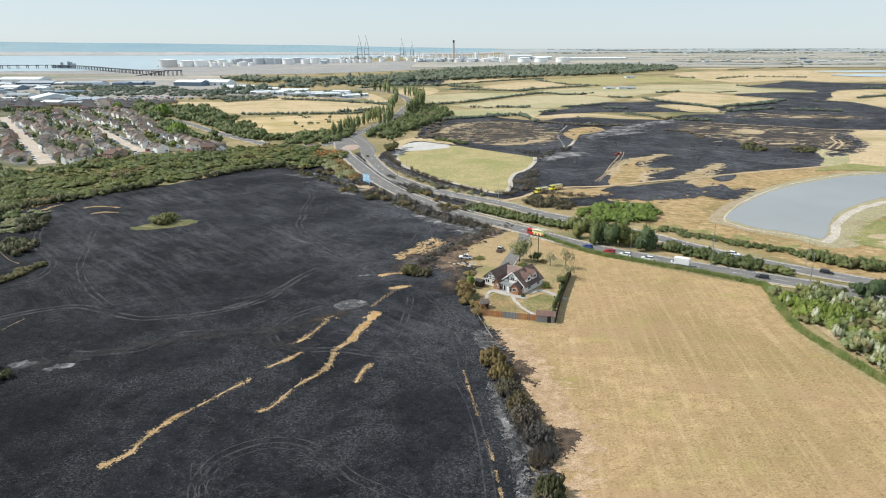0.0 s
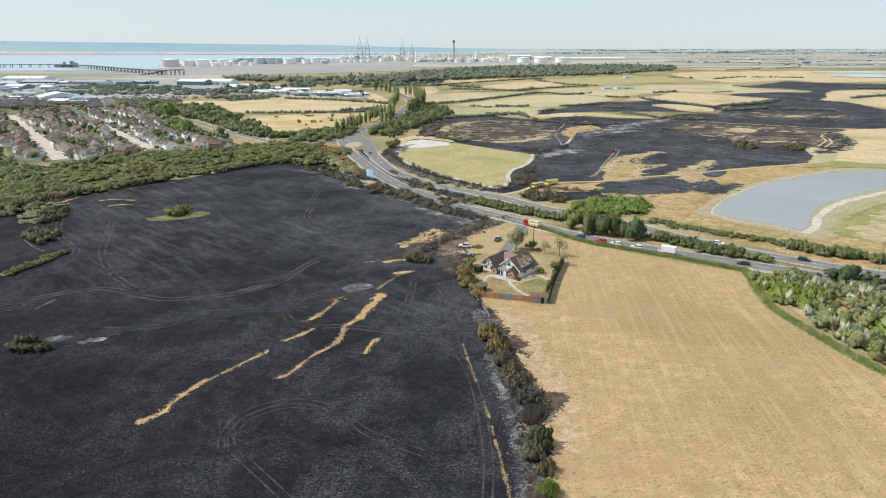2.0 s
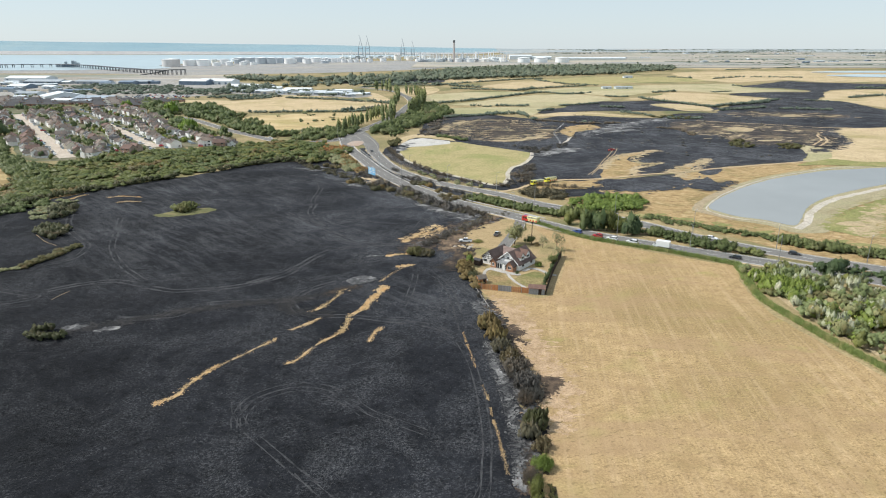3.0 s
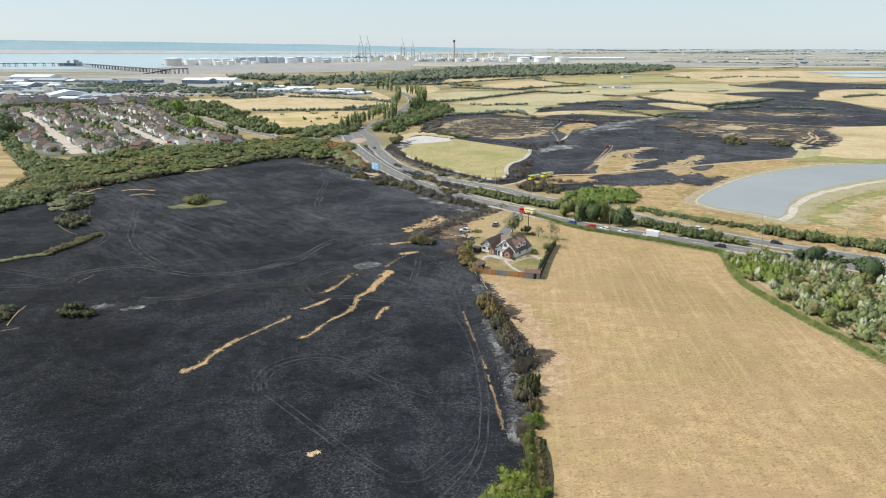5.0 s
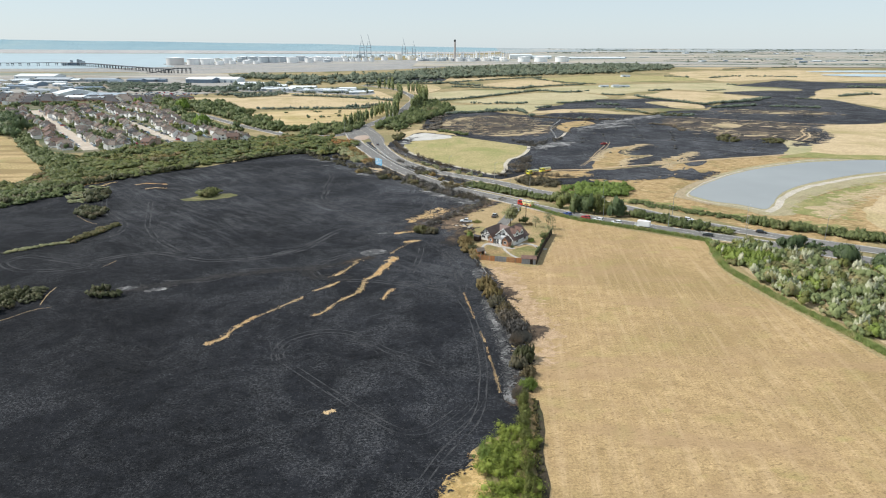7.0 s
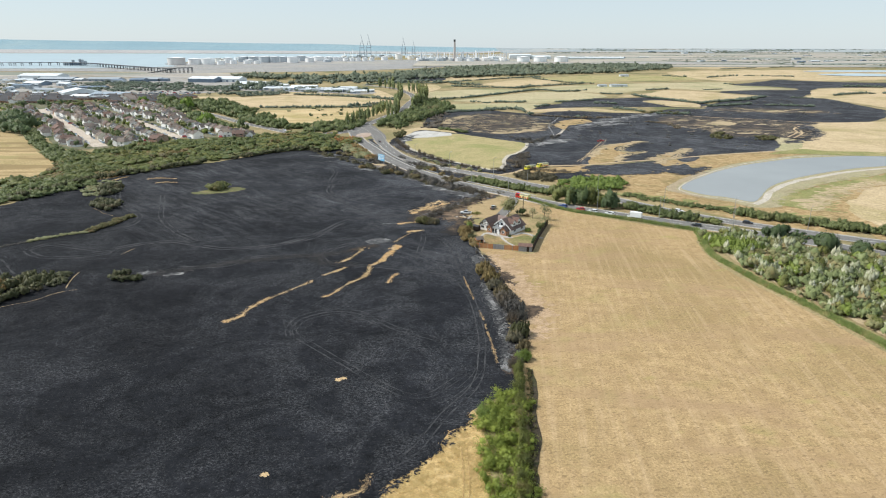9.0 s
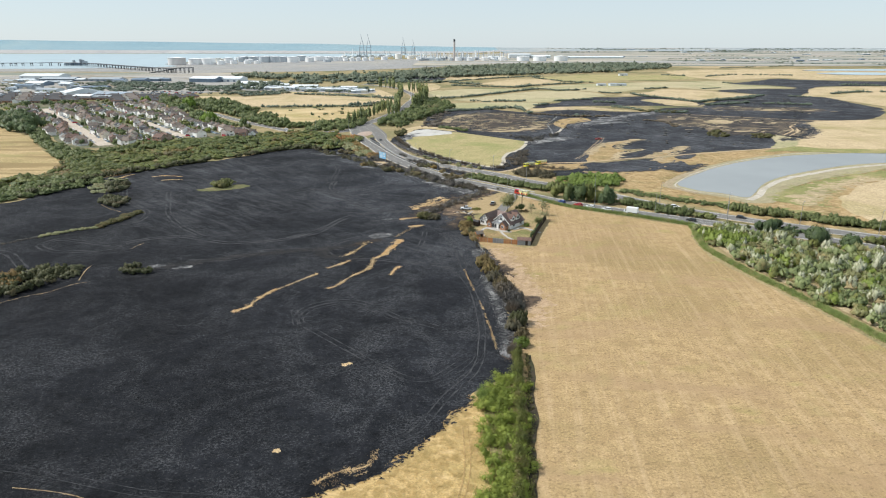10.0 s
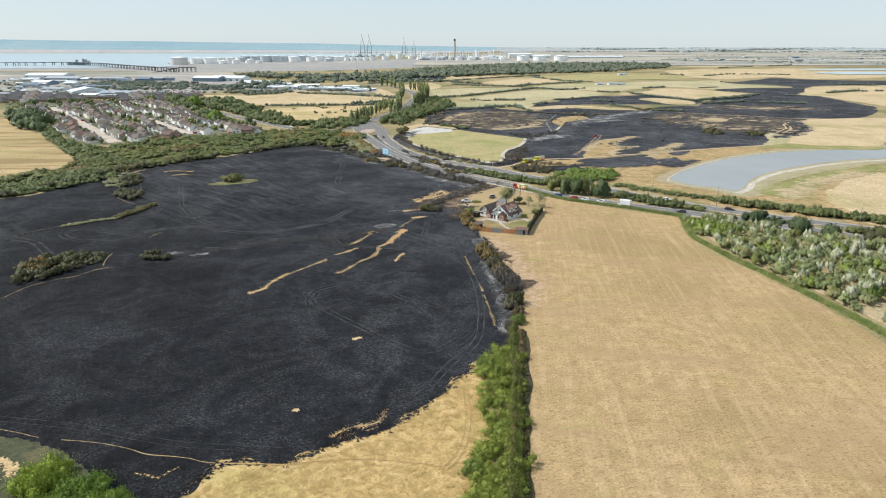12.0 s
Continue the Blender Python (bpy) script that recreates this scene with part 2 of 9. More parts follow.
M["bank"] = earth("grey_ashy_bank", (0.017, 0.0172, 0.0185), (0.048, 0.0455, 0.045), (0.022, 0.022, 0.023), 0.52, 0.2, 0.7, 3.0, 0.6)
M["scorchpale"] = earth("pale_scorched_soil", (0.095, 0.068, 0.05), (0.25, 0.18, 0.12), (0.05, 0.042, 0.036), 0.53, 0.2, 0.6, 3.0, 0.5)
M["ashsoil"] = earth("grey_ashy_soil", (0.055, 0.053, 0.052), (0.17, 0.163, 0.156), (0.035, 0.034, 0.035), 0.54, 0.10, 0.5, 2.5, 0.6)
M["mud"] = earth("pale_shore_mud", (0.40, 0.36, 0.30), (0.52, 0.475, 0.41), (0.36, 0.325, 0.25), 0.6, 0.06, 0.2, 1.2, 0.2)
M["flats"] = earth("tidal_mudflats", (0.245, 0.245, 0.240), (0.32, 0.315, 0.305), (0.35, 0.325, 0.285), 0.56, 0.004, 0.02, 0.1, 0.1)
M["track"] = earth("trodden_dirt", (0.40, 0.30, 0.18), (0.52, 0.40, 0.26), (0.34, 0.25, 0.14), 0.6, 0.05, 0.4, 3.0, 0.2)
M["tyre"] = earth("wheel_marks_in_ash", (0.034, 0.035, 0.038), (0.082, 0.083, 0.087), (0.020, 0.021, 0.024), 0.52, 0.2, 0.9, 4.0, 0.3)
M["asphalt"] = earth("worn_asphalt", (0.150, 0.146, 0.140), (0.205, 0.199, 0.190), (0.175, 0.166, 0.154), 0.58, 0.05, 0.3, 3.0, 0.1, [((0.4, 0.02, 1), 50, (0.12, 0.116, 0.112), 0.4, 0.54, 0.66)])
M["concrete"] = earth("pale_concrete", (0.36, 0.335, 0.30), (0.48, 0.455, 0.42), (0.32, 0.29, 0.25), 0.6, 0.06, 0.3, 3.0, 0.1)
M["pad"] = earth("bleached_concrete", (0.42, 0.41, 0.385), (0.53, 0.515, 0.485), (0.38, 0.35, 0.31), 0.62, 0.05, 0.2, 2.0, 0.1)
M["plot"] = earth("dry_rough_lawn", (0.30, 0.222, 0.12), (0.40, 0.30, 0.165), (0.235, 0.205, 0.095), 0.55, 0.06, 0.35, 1.8, 0.4)
M["drylawn"] = earth("dry_brown_lawn", (0.24, 0.170, 0.085), (0.33, 0.238, 0.122), (0.21, 0.175, 0.080), 0.52, 0.12, 0.5, 2.0, 0.4)
M["lawn"] = earth("half_dry_lawn", (0.20, 0.170, 0.078), (0.28, 0.228, 0.110), (0.16, 0.160, 0.062), 0.5, 0.12, 0.5, 2.0, 0.4)
M["street"] = earth("concrete_street", (0.40, 0.34, 0.28), (0.50, 0.44, 0.37), (0.34, 0.29, 0.25), 0.6, 0.03, 0.1, 1.0, 0.1)
M["yard"] = earth("industrial_yard", (0.26, 0.25, 0.235), (0.36, 0.345, 0.32), (0.24, 0.20, 0.14), 0.55, 0.008, 0.03, 0.3, 0.1)
M["gardens"] = earth("back_gardens", (0.135, 0.130, 0.082), (0.225, 0.195, 0.140), (0.075, 0.098, 0.044), 0.5, 0.06, 0.2, 1.2, 0.3)
# distance haze is mixed into the base colours of these far grounds
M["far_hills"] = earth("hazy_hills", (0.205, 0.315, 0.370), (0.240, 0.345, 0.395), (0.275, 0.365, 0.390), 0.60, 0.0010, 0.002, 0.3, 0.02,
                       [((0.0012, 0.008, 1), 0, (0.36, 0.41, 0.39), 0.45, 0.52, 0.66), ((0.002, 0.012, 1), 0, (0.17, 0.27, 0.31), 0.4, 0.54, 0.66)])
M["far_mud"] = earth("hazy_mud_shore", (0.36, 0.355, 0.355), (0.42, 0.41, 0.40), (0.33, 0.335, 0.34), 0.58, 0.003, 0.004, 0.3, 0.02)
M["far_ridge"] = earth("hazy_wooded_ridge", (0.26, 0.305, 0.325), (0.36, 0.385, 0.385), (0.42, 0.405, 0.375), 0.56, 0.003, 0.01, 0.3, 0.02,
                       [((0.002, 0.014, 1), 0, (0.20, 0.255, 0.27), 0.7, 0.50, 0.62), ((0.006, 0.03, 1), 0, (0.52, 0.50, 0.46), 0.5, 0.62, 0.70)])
M["far_marsh"] = earth("hazy_marsh", (0.285, 0.265, 0.235), (0.39, 0.35, 0.30), (0.22, 0.24, 0.205), 0.53, 0.004, 0.02, 0.2, 0.1,
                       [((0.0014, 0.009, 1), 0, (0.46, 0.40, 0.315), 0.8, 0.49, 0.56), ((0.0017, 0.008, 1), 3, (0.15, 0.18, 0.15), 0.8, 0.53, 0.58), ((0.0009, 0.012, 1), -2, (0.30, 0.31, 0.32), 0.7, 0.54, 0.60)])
M["tanrough"] = earth("rough_tan_grass", (0.300, 0.203, 0.098), (0.46, 0.335, 0.172), (0.245, 0.190, 0.085), 0.55, 0.06, 0.4, 2.2, 0.9,
                      [((0.16, 0.34, 1), 35, (0.215, 0.138, 0.066), 0.6, 0.53, 0.64), ((0.2, 0.45, 1), -30, (0.56, 0.425, 0.245), 0.6, 0.54, 0.65), ((0.5, 0.9, 1), 10, (0.20, 0.132, 0.064), 0.5, 0.55, 0.66)])
M["shelf"] = earth("brown_shore_mud", (0.29, 0.232, 0.148), (0.38, 0.312, 0.212), (0.25, 0.215, 0.12), 0.58, 0.05, 0.2, 1.5, 0.2)
M["drywest"] = earth("streaked_straw_field", (0.36, 0.265, 0.135), (0.46, 0.345, 0.185), (0.31, 0.245, 0.115), 0.56, 0.02, 0.08, 0.8, 0.2, [((0.010, 0.075, 1), 4, (0.22, 0.16, 0.075), 0.8, 0.50, 0.60), ((0.02, 0.06, 1), -10, (0.27, 0.24, 0.10), 0.6, 0.58, 0.68)])
M["olive_mud"] = earth("olive_drying_mud", (0.285, 0.25, 0.155), (0.37, 0.325, 0.21), (0.31, 0.29, 0.17), 0.56, 0.05, 0.2, 1.2, 0.2, [((0.05, 0.2, 1), 40, (0.23, 0.19, 0.11), 0.5, 0.54, 0.66)])
M["redpave"] = earth("worn_red_paving", (0.34, 0.255, 0.20), (0.42, 0.32, 0.26), (0.38, 0.33, 0.29), 0.58, 0.05, 0.3, 2.0, 0.1)
M["white_line"] = plain("white_road_paint", (0.62, 0.62, 0.60), 0.7)


def water_mat(name, colour, rough, bump):
    m, tree, bsdf = nodes_of(name)
    v = coords(tree)
    n = noise_of(tree, v, 0.01, 4)
    link(tree, blend(tree, 1.0, colour, ramp(tree, n, [(0.3, 0.88), (0.7, 1.12)]), "MULTIPLY"), bsdf.inputs["Base Color"])
    bsdf.inputs["Roughness"].default_value, bsdf.inputs["IOR"].default_value = rough, 1.33
    bumped(tree, bsdf, noise_of(tree, v, 0.5, 4), bump, 0.2)
    return m


M["pond"] = water_mat("silty_pond_water", (0.235, 0.245, 0.24), 0.25, 0.05)
M["estuary"] = water_mat("estuary_water", (0.34, 0.425, 0.455), 0.3, 0.1)
M["leaf"] = leafage("hedge_leaves", (0.050, 0.066, 0.025), (0.142, 0.162, 0.064), (0.15, 0.132, 0.066), 0.66, 0.05)
M["leaf_bright"] = leafage("fresh_bramble_leaves", (0.060, 0.091, 0.022), (0.180, 0.232, 0.058), (0.157, 0.178, 0.052), 0.66, 0.15)
M["leaf_dark"] = leafage("dark_tree_leaves", (0.030, 0.049, 0.024), (0.100, 0.132, 0.058), (0.13, 0.135, 0.07), 0.64, 0.06)
# greyed and cooled: the leaf colour carries the haze before far woods
M["leaf_far"] = leafage("hazed_wood_leaves", (0.066, 0.086, 0.066), (0.122, 0.148, 0.108), (0.145, 0.15, 0.11), 0.60, 0.02)
M["leaf_scrub"] = leafage("scrub_leaves", (0.068, 0.079, 0.029), (0.170, 0.178, 0.068), (0.150, 0.118, 0.060), 0.60, 0.03)
M["leaf_copse"] = leafage("copse_leaves", (0.041, 0.056, 0.020), (0.112, 0.132, 0.048), (0.125, 0.112, 0.052), 0.66, 0.05)
M["leaf_copse_olive"] = leafage("olive_copse_leaves", (0.052, 0.062, 0.022), (0.130, 0.140, 0.050), (0.120, 0.095, 0.048), 0.60, 0.03)
M["leaf_brown"] = leafage("scorched_leaves", (0.070, 0.050, 0.024), (0.215, 0.155, 0.068), (0.12, 0.125, 0.045), 0.60, 0.15)
M["leaf_black"] = leafage("burnt_twigs", (0.046, 0.044, 0.042), (0.125, 0.118, 0.108), (0.115, 0.088, 0.062), 0.60, 0.15, 0.8)
M["leaf_grey"] = leafage("thin_grey_green_leaves", (0.10, 0.112, 0.055), (0.215, 0.225, 0.125), (0.20, 0.155, 0.08), 0.6, 0.3)
M["leaf_olive"] = leafage("dull_olive_leaves", (0.032, 0.035, 0.017), (0.088, 0.090, 0.042), (0.085, 0.068, 0.038), 0.60, 0.2)
M["leaf_silver"] = leafage("silvery_poplar_leaves", (0.22, 0.25, 0.16), (0.45, 0.47, 0.37), (0.14, 0.175, 0.075), 0.58, 0.35)
M["leaf_poplar"] = leafage("poplar_leaves", (0.095, 0.120, 0.055), (0.200, 0.228, 0.105), (0.22, 0.215, 0.11), 0.62, 0.1)
M["reed"] = leafage("green_reeds", (0.125, 0.165, 0.055), (0.26, 0.30, 0.115), (0.33, 0.30, 0.15), 0.56, 0.25)
M["leaf_scorch"] = leafage("scorched_grey_brown_leaves", (0.054, 0.049, 0.034), (0.122, 0.110, 0.072), (0.15, 0.115, 0.06), 0.62, 0.3, 0.7)
M["leaf_hedge"] = leafage("darker_hedge_leaves", (0.054, 0.066, 0.022), (0.160, 0.172, 0.054), (0.165, 0.130, 0.058), 0.58, 0.25)
M["leaf_fieldscrub"] = leafage("dull_grey_green_leaves", (0.034, 0.038, 0.020), (0.082, 0.084, 0.042), (0.095, 0.074, 0.042), 0.6, 0.2)
M["leaf_rust"] = leafage("rust_orange_dead_leaves", (0.11, 0.062, 0.03), (0.26, 0.15, 0.075), (0.13, 0.10, 0.05), 0.58, 0.2, 0.7)
M["leaf_lime"] = leafage("fresh_light_green_leaves", (0.105, 0.150, 0.020), (0.27, 0.325, 0.050))
M["leaf_vivid"] = leafage("fresh_green_leaves", (0.058, 0.104, 0.018), (0.175, 0.245, 0.044), (0.20, 0.25, 0.052), 0.6, 0.3)
M["leaf_tan"] = leafage("scorched_tan_leaves", (0.066, 0.056, 0.030), (0.150, 0.122, 0.064), (0.095, 0.098, 0.044), 0.6, 0.3, 0.7)
M["leaf_thicket"] = leafage("soft_young_poplar_leaves", (0.100, 0.125, 0.052), (0.250, 0.278, 0.128), (0.215, 0.195, 0.110), 0.62, 0.12)
M["bark"] = plain("grey_brown_bark", (0.11, 0.082, 0.058), 0.9, 0, 0.3, 4.0, 0.2, 0.4)

# ---- builders ----
def mesh_of(name, verts, loops, sizes, mats, index=None, smooth=False):
    """A mesh from numpy arrays: places, corner numbers face after face, corners to a face."""
    me = bpy.data.meshes.new(name)
    verts, loops, sizes = np.asarray(verts, np.float32), np.asarray(loops, np.int32), np.asarray(sizes, np.int32)
    me.vertices.add(len(verts))
    me.vertices.foreach_set("co", verts.ravel())
    me.loops.add(len(loops))
    me.loops.foreach_set("vertex_index", loops)
    me.polygons.add(len(sizes))
    me.polygons.foreach_set("loop_start", np.concatenate([[0], np.cumsum(sizes)[:-1]]).astype(np.int32))
    me.polygons.foreach_set("loop_total", sizes)
    for m in mats if isinstance(mats, (list, tuple)) else [mats]:
        me.materials.append(m)
    if index is not None:
        me.polygons.foreach_set("material_index", np.asarray(index, np.int32))
    if smooth:
        me.polygons.foreach_set("use_smooth", np.ones(len(sizes), bool))
    me.update(calc_edges=True)
    return me


def part(name, bm, material, parent=None, label="", smooth=False):
    """Links a bmesh as one mesh object, under a thing or part."""
    me = bpy.data.meshes.new(name)
    bm.to_mesh(me)
    bm.free()
    me.materials.append(material)
    if smooth:
        me.polygons.foreach_set("use_smooth", np.ones(len(me.polygons), bool))
    ob = new(name, me)
    ob.parent = parent
    if label:
        ob["label"] = label
    return ob


def box(bm, size, at=(0, 0, 0), turn=0.0, bevel=0.0):
    """A box that stands on at (the middle of its base)."""
    made = bmesh.ops.create_cube(bm, size=1.0)["verts"]
    bmesh.ops.scale(bm, vec=size, verts=made)
    if bevel:
        edges = list({e for v in made for e in v.link_edges})
        made = [v for v in bmesh.ops.bevel(bm, geom=edges, offset=bevel, segments=1, affect="EDGES", profile=0.5)["verts"]]
    bmesh.ops.transform(bm, matrix=Matrix.Translation(at) @ Matrix.Rotation(turn, 4, "Z") @ Matrix.Translation((0, 0, size[2] / 2)), verts=made)
    return made


def rod(bm, a, b, r1, r2=None, sides=8):
    """A tapered rod from a to b."""
    a, b = Vector(a), Vector(b)
    way = b - a
    m = Matrix.Translation((a + b) / 2) @ way.to_track_quat("Z", "Y").to_matrix().to_4x4()
    bmesh.ops.create_cone(bm, cap_ends=True, segments=sides, radius1=r1, radius2=r1 if r2 is None else r2, depth=way.length, matrix=m)


def faces(bm, places, polys):
    vs = [bm.verts.new(p) for p in places]
    for p in polys:
        bm.faces.new([vs[i] for i in p])


def empty(name, m):
    ob = new(name)
    ob.matrix_basis = m
    return ob


def spline(points, step=2.0, closed=False):
    """Points at even steps along a smooth line through the given ones."""
    p = np.array(points, float)
    n = len(p)
    out = []
    for i in range(n if closed else n - 1):
        if closed:
            a, b, c, d = p[i - 1], p[i], p[(i + 1) % n], p[(i + 2) % n]
        else:
            a, b, c, d = p[max(i - 1, 0)], p[i], p[i + 1], p[min(i + 2, n - 1)]
        k = max(1, int(np.hypot(*(c - b)[:2]) / step))
        for t in np.arange(k) / k:
            out.append(0.5 * ((2 * b) + (c - a) * t + (2 * a - 5 * b + 4 * c - d) * t * t + (3 * b - a - 3 * c + d) * t**3))
    if not closed:
        out.append(p[-1])
    return np.array(out)


def lift(x, y):
    """The height of the land: flat marsh, rising to low hills far off, the higher ones beyond the estuary."""
    left = min(1.0, max(0.0, (700 - x) / 500))
    up = min(1.0, max(0.0, (y - 3300) / 1750))
    hill = min(1.0, max(0.0, (y - 4640) / 410))
    top = float(np.interp(x, (-3600, -1750, -1000, -380, 520, 3500), (95, 73, 64, 50, 35, 33)))
    wave = 2.2 * noise.noise(Vector((x * 0.0016, 3.1, 0))) + 1.2 * noise.noise(Vector((x * 0.006, 8.1, 0)))
    return (1 - left) * up * top + left * hill * top + max(up * (1 - left), hill) * wave


def ragged(pts, amp, size):
    """Pushes an outline in and out by noise at four scales."""
    out = []
    for x, y in pts:
        dx = dy = 0.0
        for k, w in ((1, 1.0), (3, 0.34), (8, 0.13), (20, 0.05)):
            v = Vector((x / size * k, y / size * k, 7.3 + k))
            dx += w * noise.noise(v)
            dy += w * noise.noise(v + Vector((31, 5, 0)))
        out.append((x + amp * dx, y + amp * dy))
    return out


LAYER = [0]


def fill(name, outline, z, material, label, category="field", kind="structure"):
    """A flat patch of ground within an outline."""
    LAYER[0] += 1
    z += 0.0004 * LAYER[0]
    bm = bmesh.new()
    f = bm.faces.new([bm.verts.new((x, y, z)) for x, y in outline])
    if f.calc_area() and f.normal.z < 0:
        f.normal_flip()
    bm.normal_update()
    if f.normal.z < 0:
        f.normal_flip()
    bmesh.ops.triangulate(bm, faces=[f])
    return tagged(part(name, bm, material), label, category, kind=kind)


def patch(name, points, z, material, label, rag=1.5, size=12.0, step=2.0, category="field"):
    return fill(name, ragged(spline(points, step, True)[:, :2], rag, size), z, material, label, category)


def islands(name, points, spread, size, gap, z, material, label, seed, stretch=1.0, closed=False):
    """Small ragged flecks of one ground on another, strewn about a line."""
    rng = np.random.default_rng(seed)
    LAYER[0] += 1
    V, L, S = [], [], []
    for x, y in spline(points, gap, closed)[:, :2]:
        cx, cy = x + rng.normal(0, spread), y + rng.normal(0, spread)
        r, a, m = size * rng.lognormal(0, 0.6), rng.uniform(0, 6.28), 10
        w = rng.uniform(0.25, 1.0, m) ** 1.6 * 1.9
        for q in range(m):
            V.append((cx + r * w[q] * stretch * math.cos(a + q * 6.283 / m), cy + r * w[q] * math.sin(a + q * 6.283 / m), z + 0.0004 * LAYER[0] + rng.uniform(0, 0.003)))
        L += list(range(len(V) - m, len(V)))
        S.append(m)
    return tagged(new(name, mesh_of(name, V, L, S, material)), label, "field", kind="structure")


def along(points, step=2.0):
    """A smooth line with its unit ways to the left."""
    p = spline(points, step)[:, :2]
    w = np.gradient(p, axis=0)
    w /= np.hypot(w[:, 0], w[:, 1])[:, None] + 1e-9
    return p, np.stack([-w[:, 1], w[:, 0]], 1)


def ribbon_mesh(name, points, width, z, material, off=0.0, thick=0.0, step=2.0, rag=0.0, parts=None):
    """A strip along a line: off to its left, as wide and thick as given. parts: (on, off) lengths of dashes."""
    LAYER[0] += 1
    z += 0.0004 * LAYER[0]
    p, n = along(points, step)
    wide = np.array([width * (1 + rag * noise.noise(Vector((a * 0.35, b * 0.35, 2.0)))) for a, b in p]) / 2
    bend = np.array([rag * noise.noise(Vector((a * 0.12, b * 0.12, 5.0))) * width for a, b in p])
    l, r = p + n * (off + bend + wide)[:, None], p + n * (off + bend - wide)[:, None]
    k = len(p)
    v = np.concatenate([np.c_[l, np.full(k, z + thick)], np.c_[r, np.full(k, z + thick)]])
    i = np.arange(k - 1)
    if parts:
        i = i[(i * step) % sum(parts) < parts[0]]
    q = np.stack([i, i + k, i + k + 1, i + 1], 1)
    if thick:
        v = np.concatenate([v, np.c_[l, np.full(k, z)], np.c_[r, np.full(k, z)]])
        q = np.concatenate([q, np.stack([i, i + 1, i + 1 + 2 * k, i + 2 * k], 1), np.stack([i + k + 1, i + k, i + 3 * k, i + 3 * k + 1], 1)])
    return mesh_of(name, v, q.ravel(), np.full(len(q), 4), material)


def ribbon(name, points, width, z, material, label, category="road", kind="structure", **more):
    return tagged(new(name, ribbon_mesh(name, points, width, z, material, **more)), label, category, kind=kind)


# ---- plants ----
def lobes_of(rng, count, spread, rise):
    """Where a crown's lobes sit, and how large they are."""
    c = rng.normal(0, 1, (count, 3)) * (spread, spread, rise)
    return c, rng.uniform(0.35, 0.62, count)


def crown_mesh(rng, count=7, cards=420, leaf=0.13, tall=1.0, spread=0.42, rise=0.22, core=0.80, droop=0.3, lobe=1.0, fuzz=0.17, ring=6, rows=3):
    """A crown of radius about 1 that stands on z = 0 and is `tall` high: dark inner lobes and many small leaf sprays on them."""
    c, r = lobes_of(rng, count, spread, rise)
    r *= lobe
    c[:, 2] = np.clip(c[:, 2] + 0.55, 0.25, 0.85)
    V, Q, N, at = [], [], [], 0
    for (x, y, z), s in zip(c, r) if core > 0 else ():
        th = np.linspace(0.0, math.pi, rows + 1)[1:-1]
        ph = np.arange(ring) * 2 * math.pi / ring + rng.uniform(0, 6)
        g = np.array([[math.sin(t) * math.cos(p), math.sin(t) * math.sin(p), math.cos(t)] for t in th for p in ph])
        g = np.concatenate([g, [[0, 0, 1], [0, 0, -1]]]) * (core * s * rng.uniform(0.8, 1.15, (len(th) * ring + 2, 1)))
        V.append(g + (x, y, z))
        N.append(g / (core * s) * 0.7 + np.array((x, y, max(0.0, z - 0.35))) * 0.7 + (0, 0, 0.4))
        for i in range(len(th) - 1):
            for j in range(ring):
                Q.append([at + i * ring + j, at + (i + 1) * ring + j, at + (i + 1) * ring + (j + 1) % ring, at + i * ring + (j + 1) % ring])
        n = len(th) * ring
        for j in range(ring):
            Q.append([at + n, at + j, at + (j + 1) % ring, at + n])
            Q.append([at + n + 1, at + (len(th) - 1) * ring + (j + 1) % ring, at + (len(th) - 1) * ring + j, at + n + 1])
        at += len(g)
    # leaf sprays
    which = rng.integers(0, count, cards)
    d = rng.normal(0, 1, (cards, 3))
    d[:, 2] = np.abs(d[:, 2]) * 0.9 - droop
    d /= np.linalg.norm(d, axis=1)[:, None]
    o = c[which] + d * (r[which] * rng.uniform(0.97 - fuzz, 0.97 + fuzz, cards))[:, None]
    up = d + rng.normal(0, 0.4 + fuzz, (cards, 3))
    up /= np.linalg.norm(up, axis=1)[:, None]
    a = np.cross(up, rng.normal(0, 1, (cards, 3)))
    a /= np.linalg.norm(a, axis=1)[:, None]
    b = np.cross(up, a)
    s = leaf * rng.uniform(0.6, 1.35, (cards, 1))
    soft = d * 0.7 + np.maximum(c[which] - (0, 0, 0.35), (-9, -9, 0)) * 0.7 + rng.normal(0, 0.3, (cards, 3)) + (0, 0, 0.4)       # leaves catch the light as the lobe they sit on does
    flip = (np.cross(a, b) * soft).sum(1) < 0
    b[flip] *= -1
    V.append(np.stack([o - a * s, o - b * s * 0.6 + up * s * 0.25, o + a * s, o + b * s * 0.6 + up * s * 0.25], 1).reshape(-1, 3))
    N.append(np.repeat(soft, 4, 0))
    Q += (at + np.arange(cards * 4).reshape(-1, 4)).tolist()
    V = np.concatenate(V)
    V[:, 2] = np.maximum(V[:, 2], 0.0)
    V[:, 2] *= tall / 1.25
    tri = [q[:3] for q in Q if q[0] == q[3]]
    quad = [q for q in Q if q[0] != q[3]]
    return V, np.array(quad), np.array(tri, int).reshape(-1, 3), np.concatenate(N)


def soft_normals(me, n):
    """Lights a crown by the lobes it is made of."""
    me.polygons.foreach_set("use_smooth", np.ones(len(me.polygons), bool))
    n = n / (np.linalg.norm(n, axis=1)[:, None] + 1e-9)
    me.normals_split_custom_set_from_vertices(n.tolist())
    return me


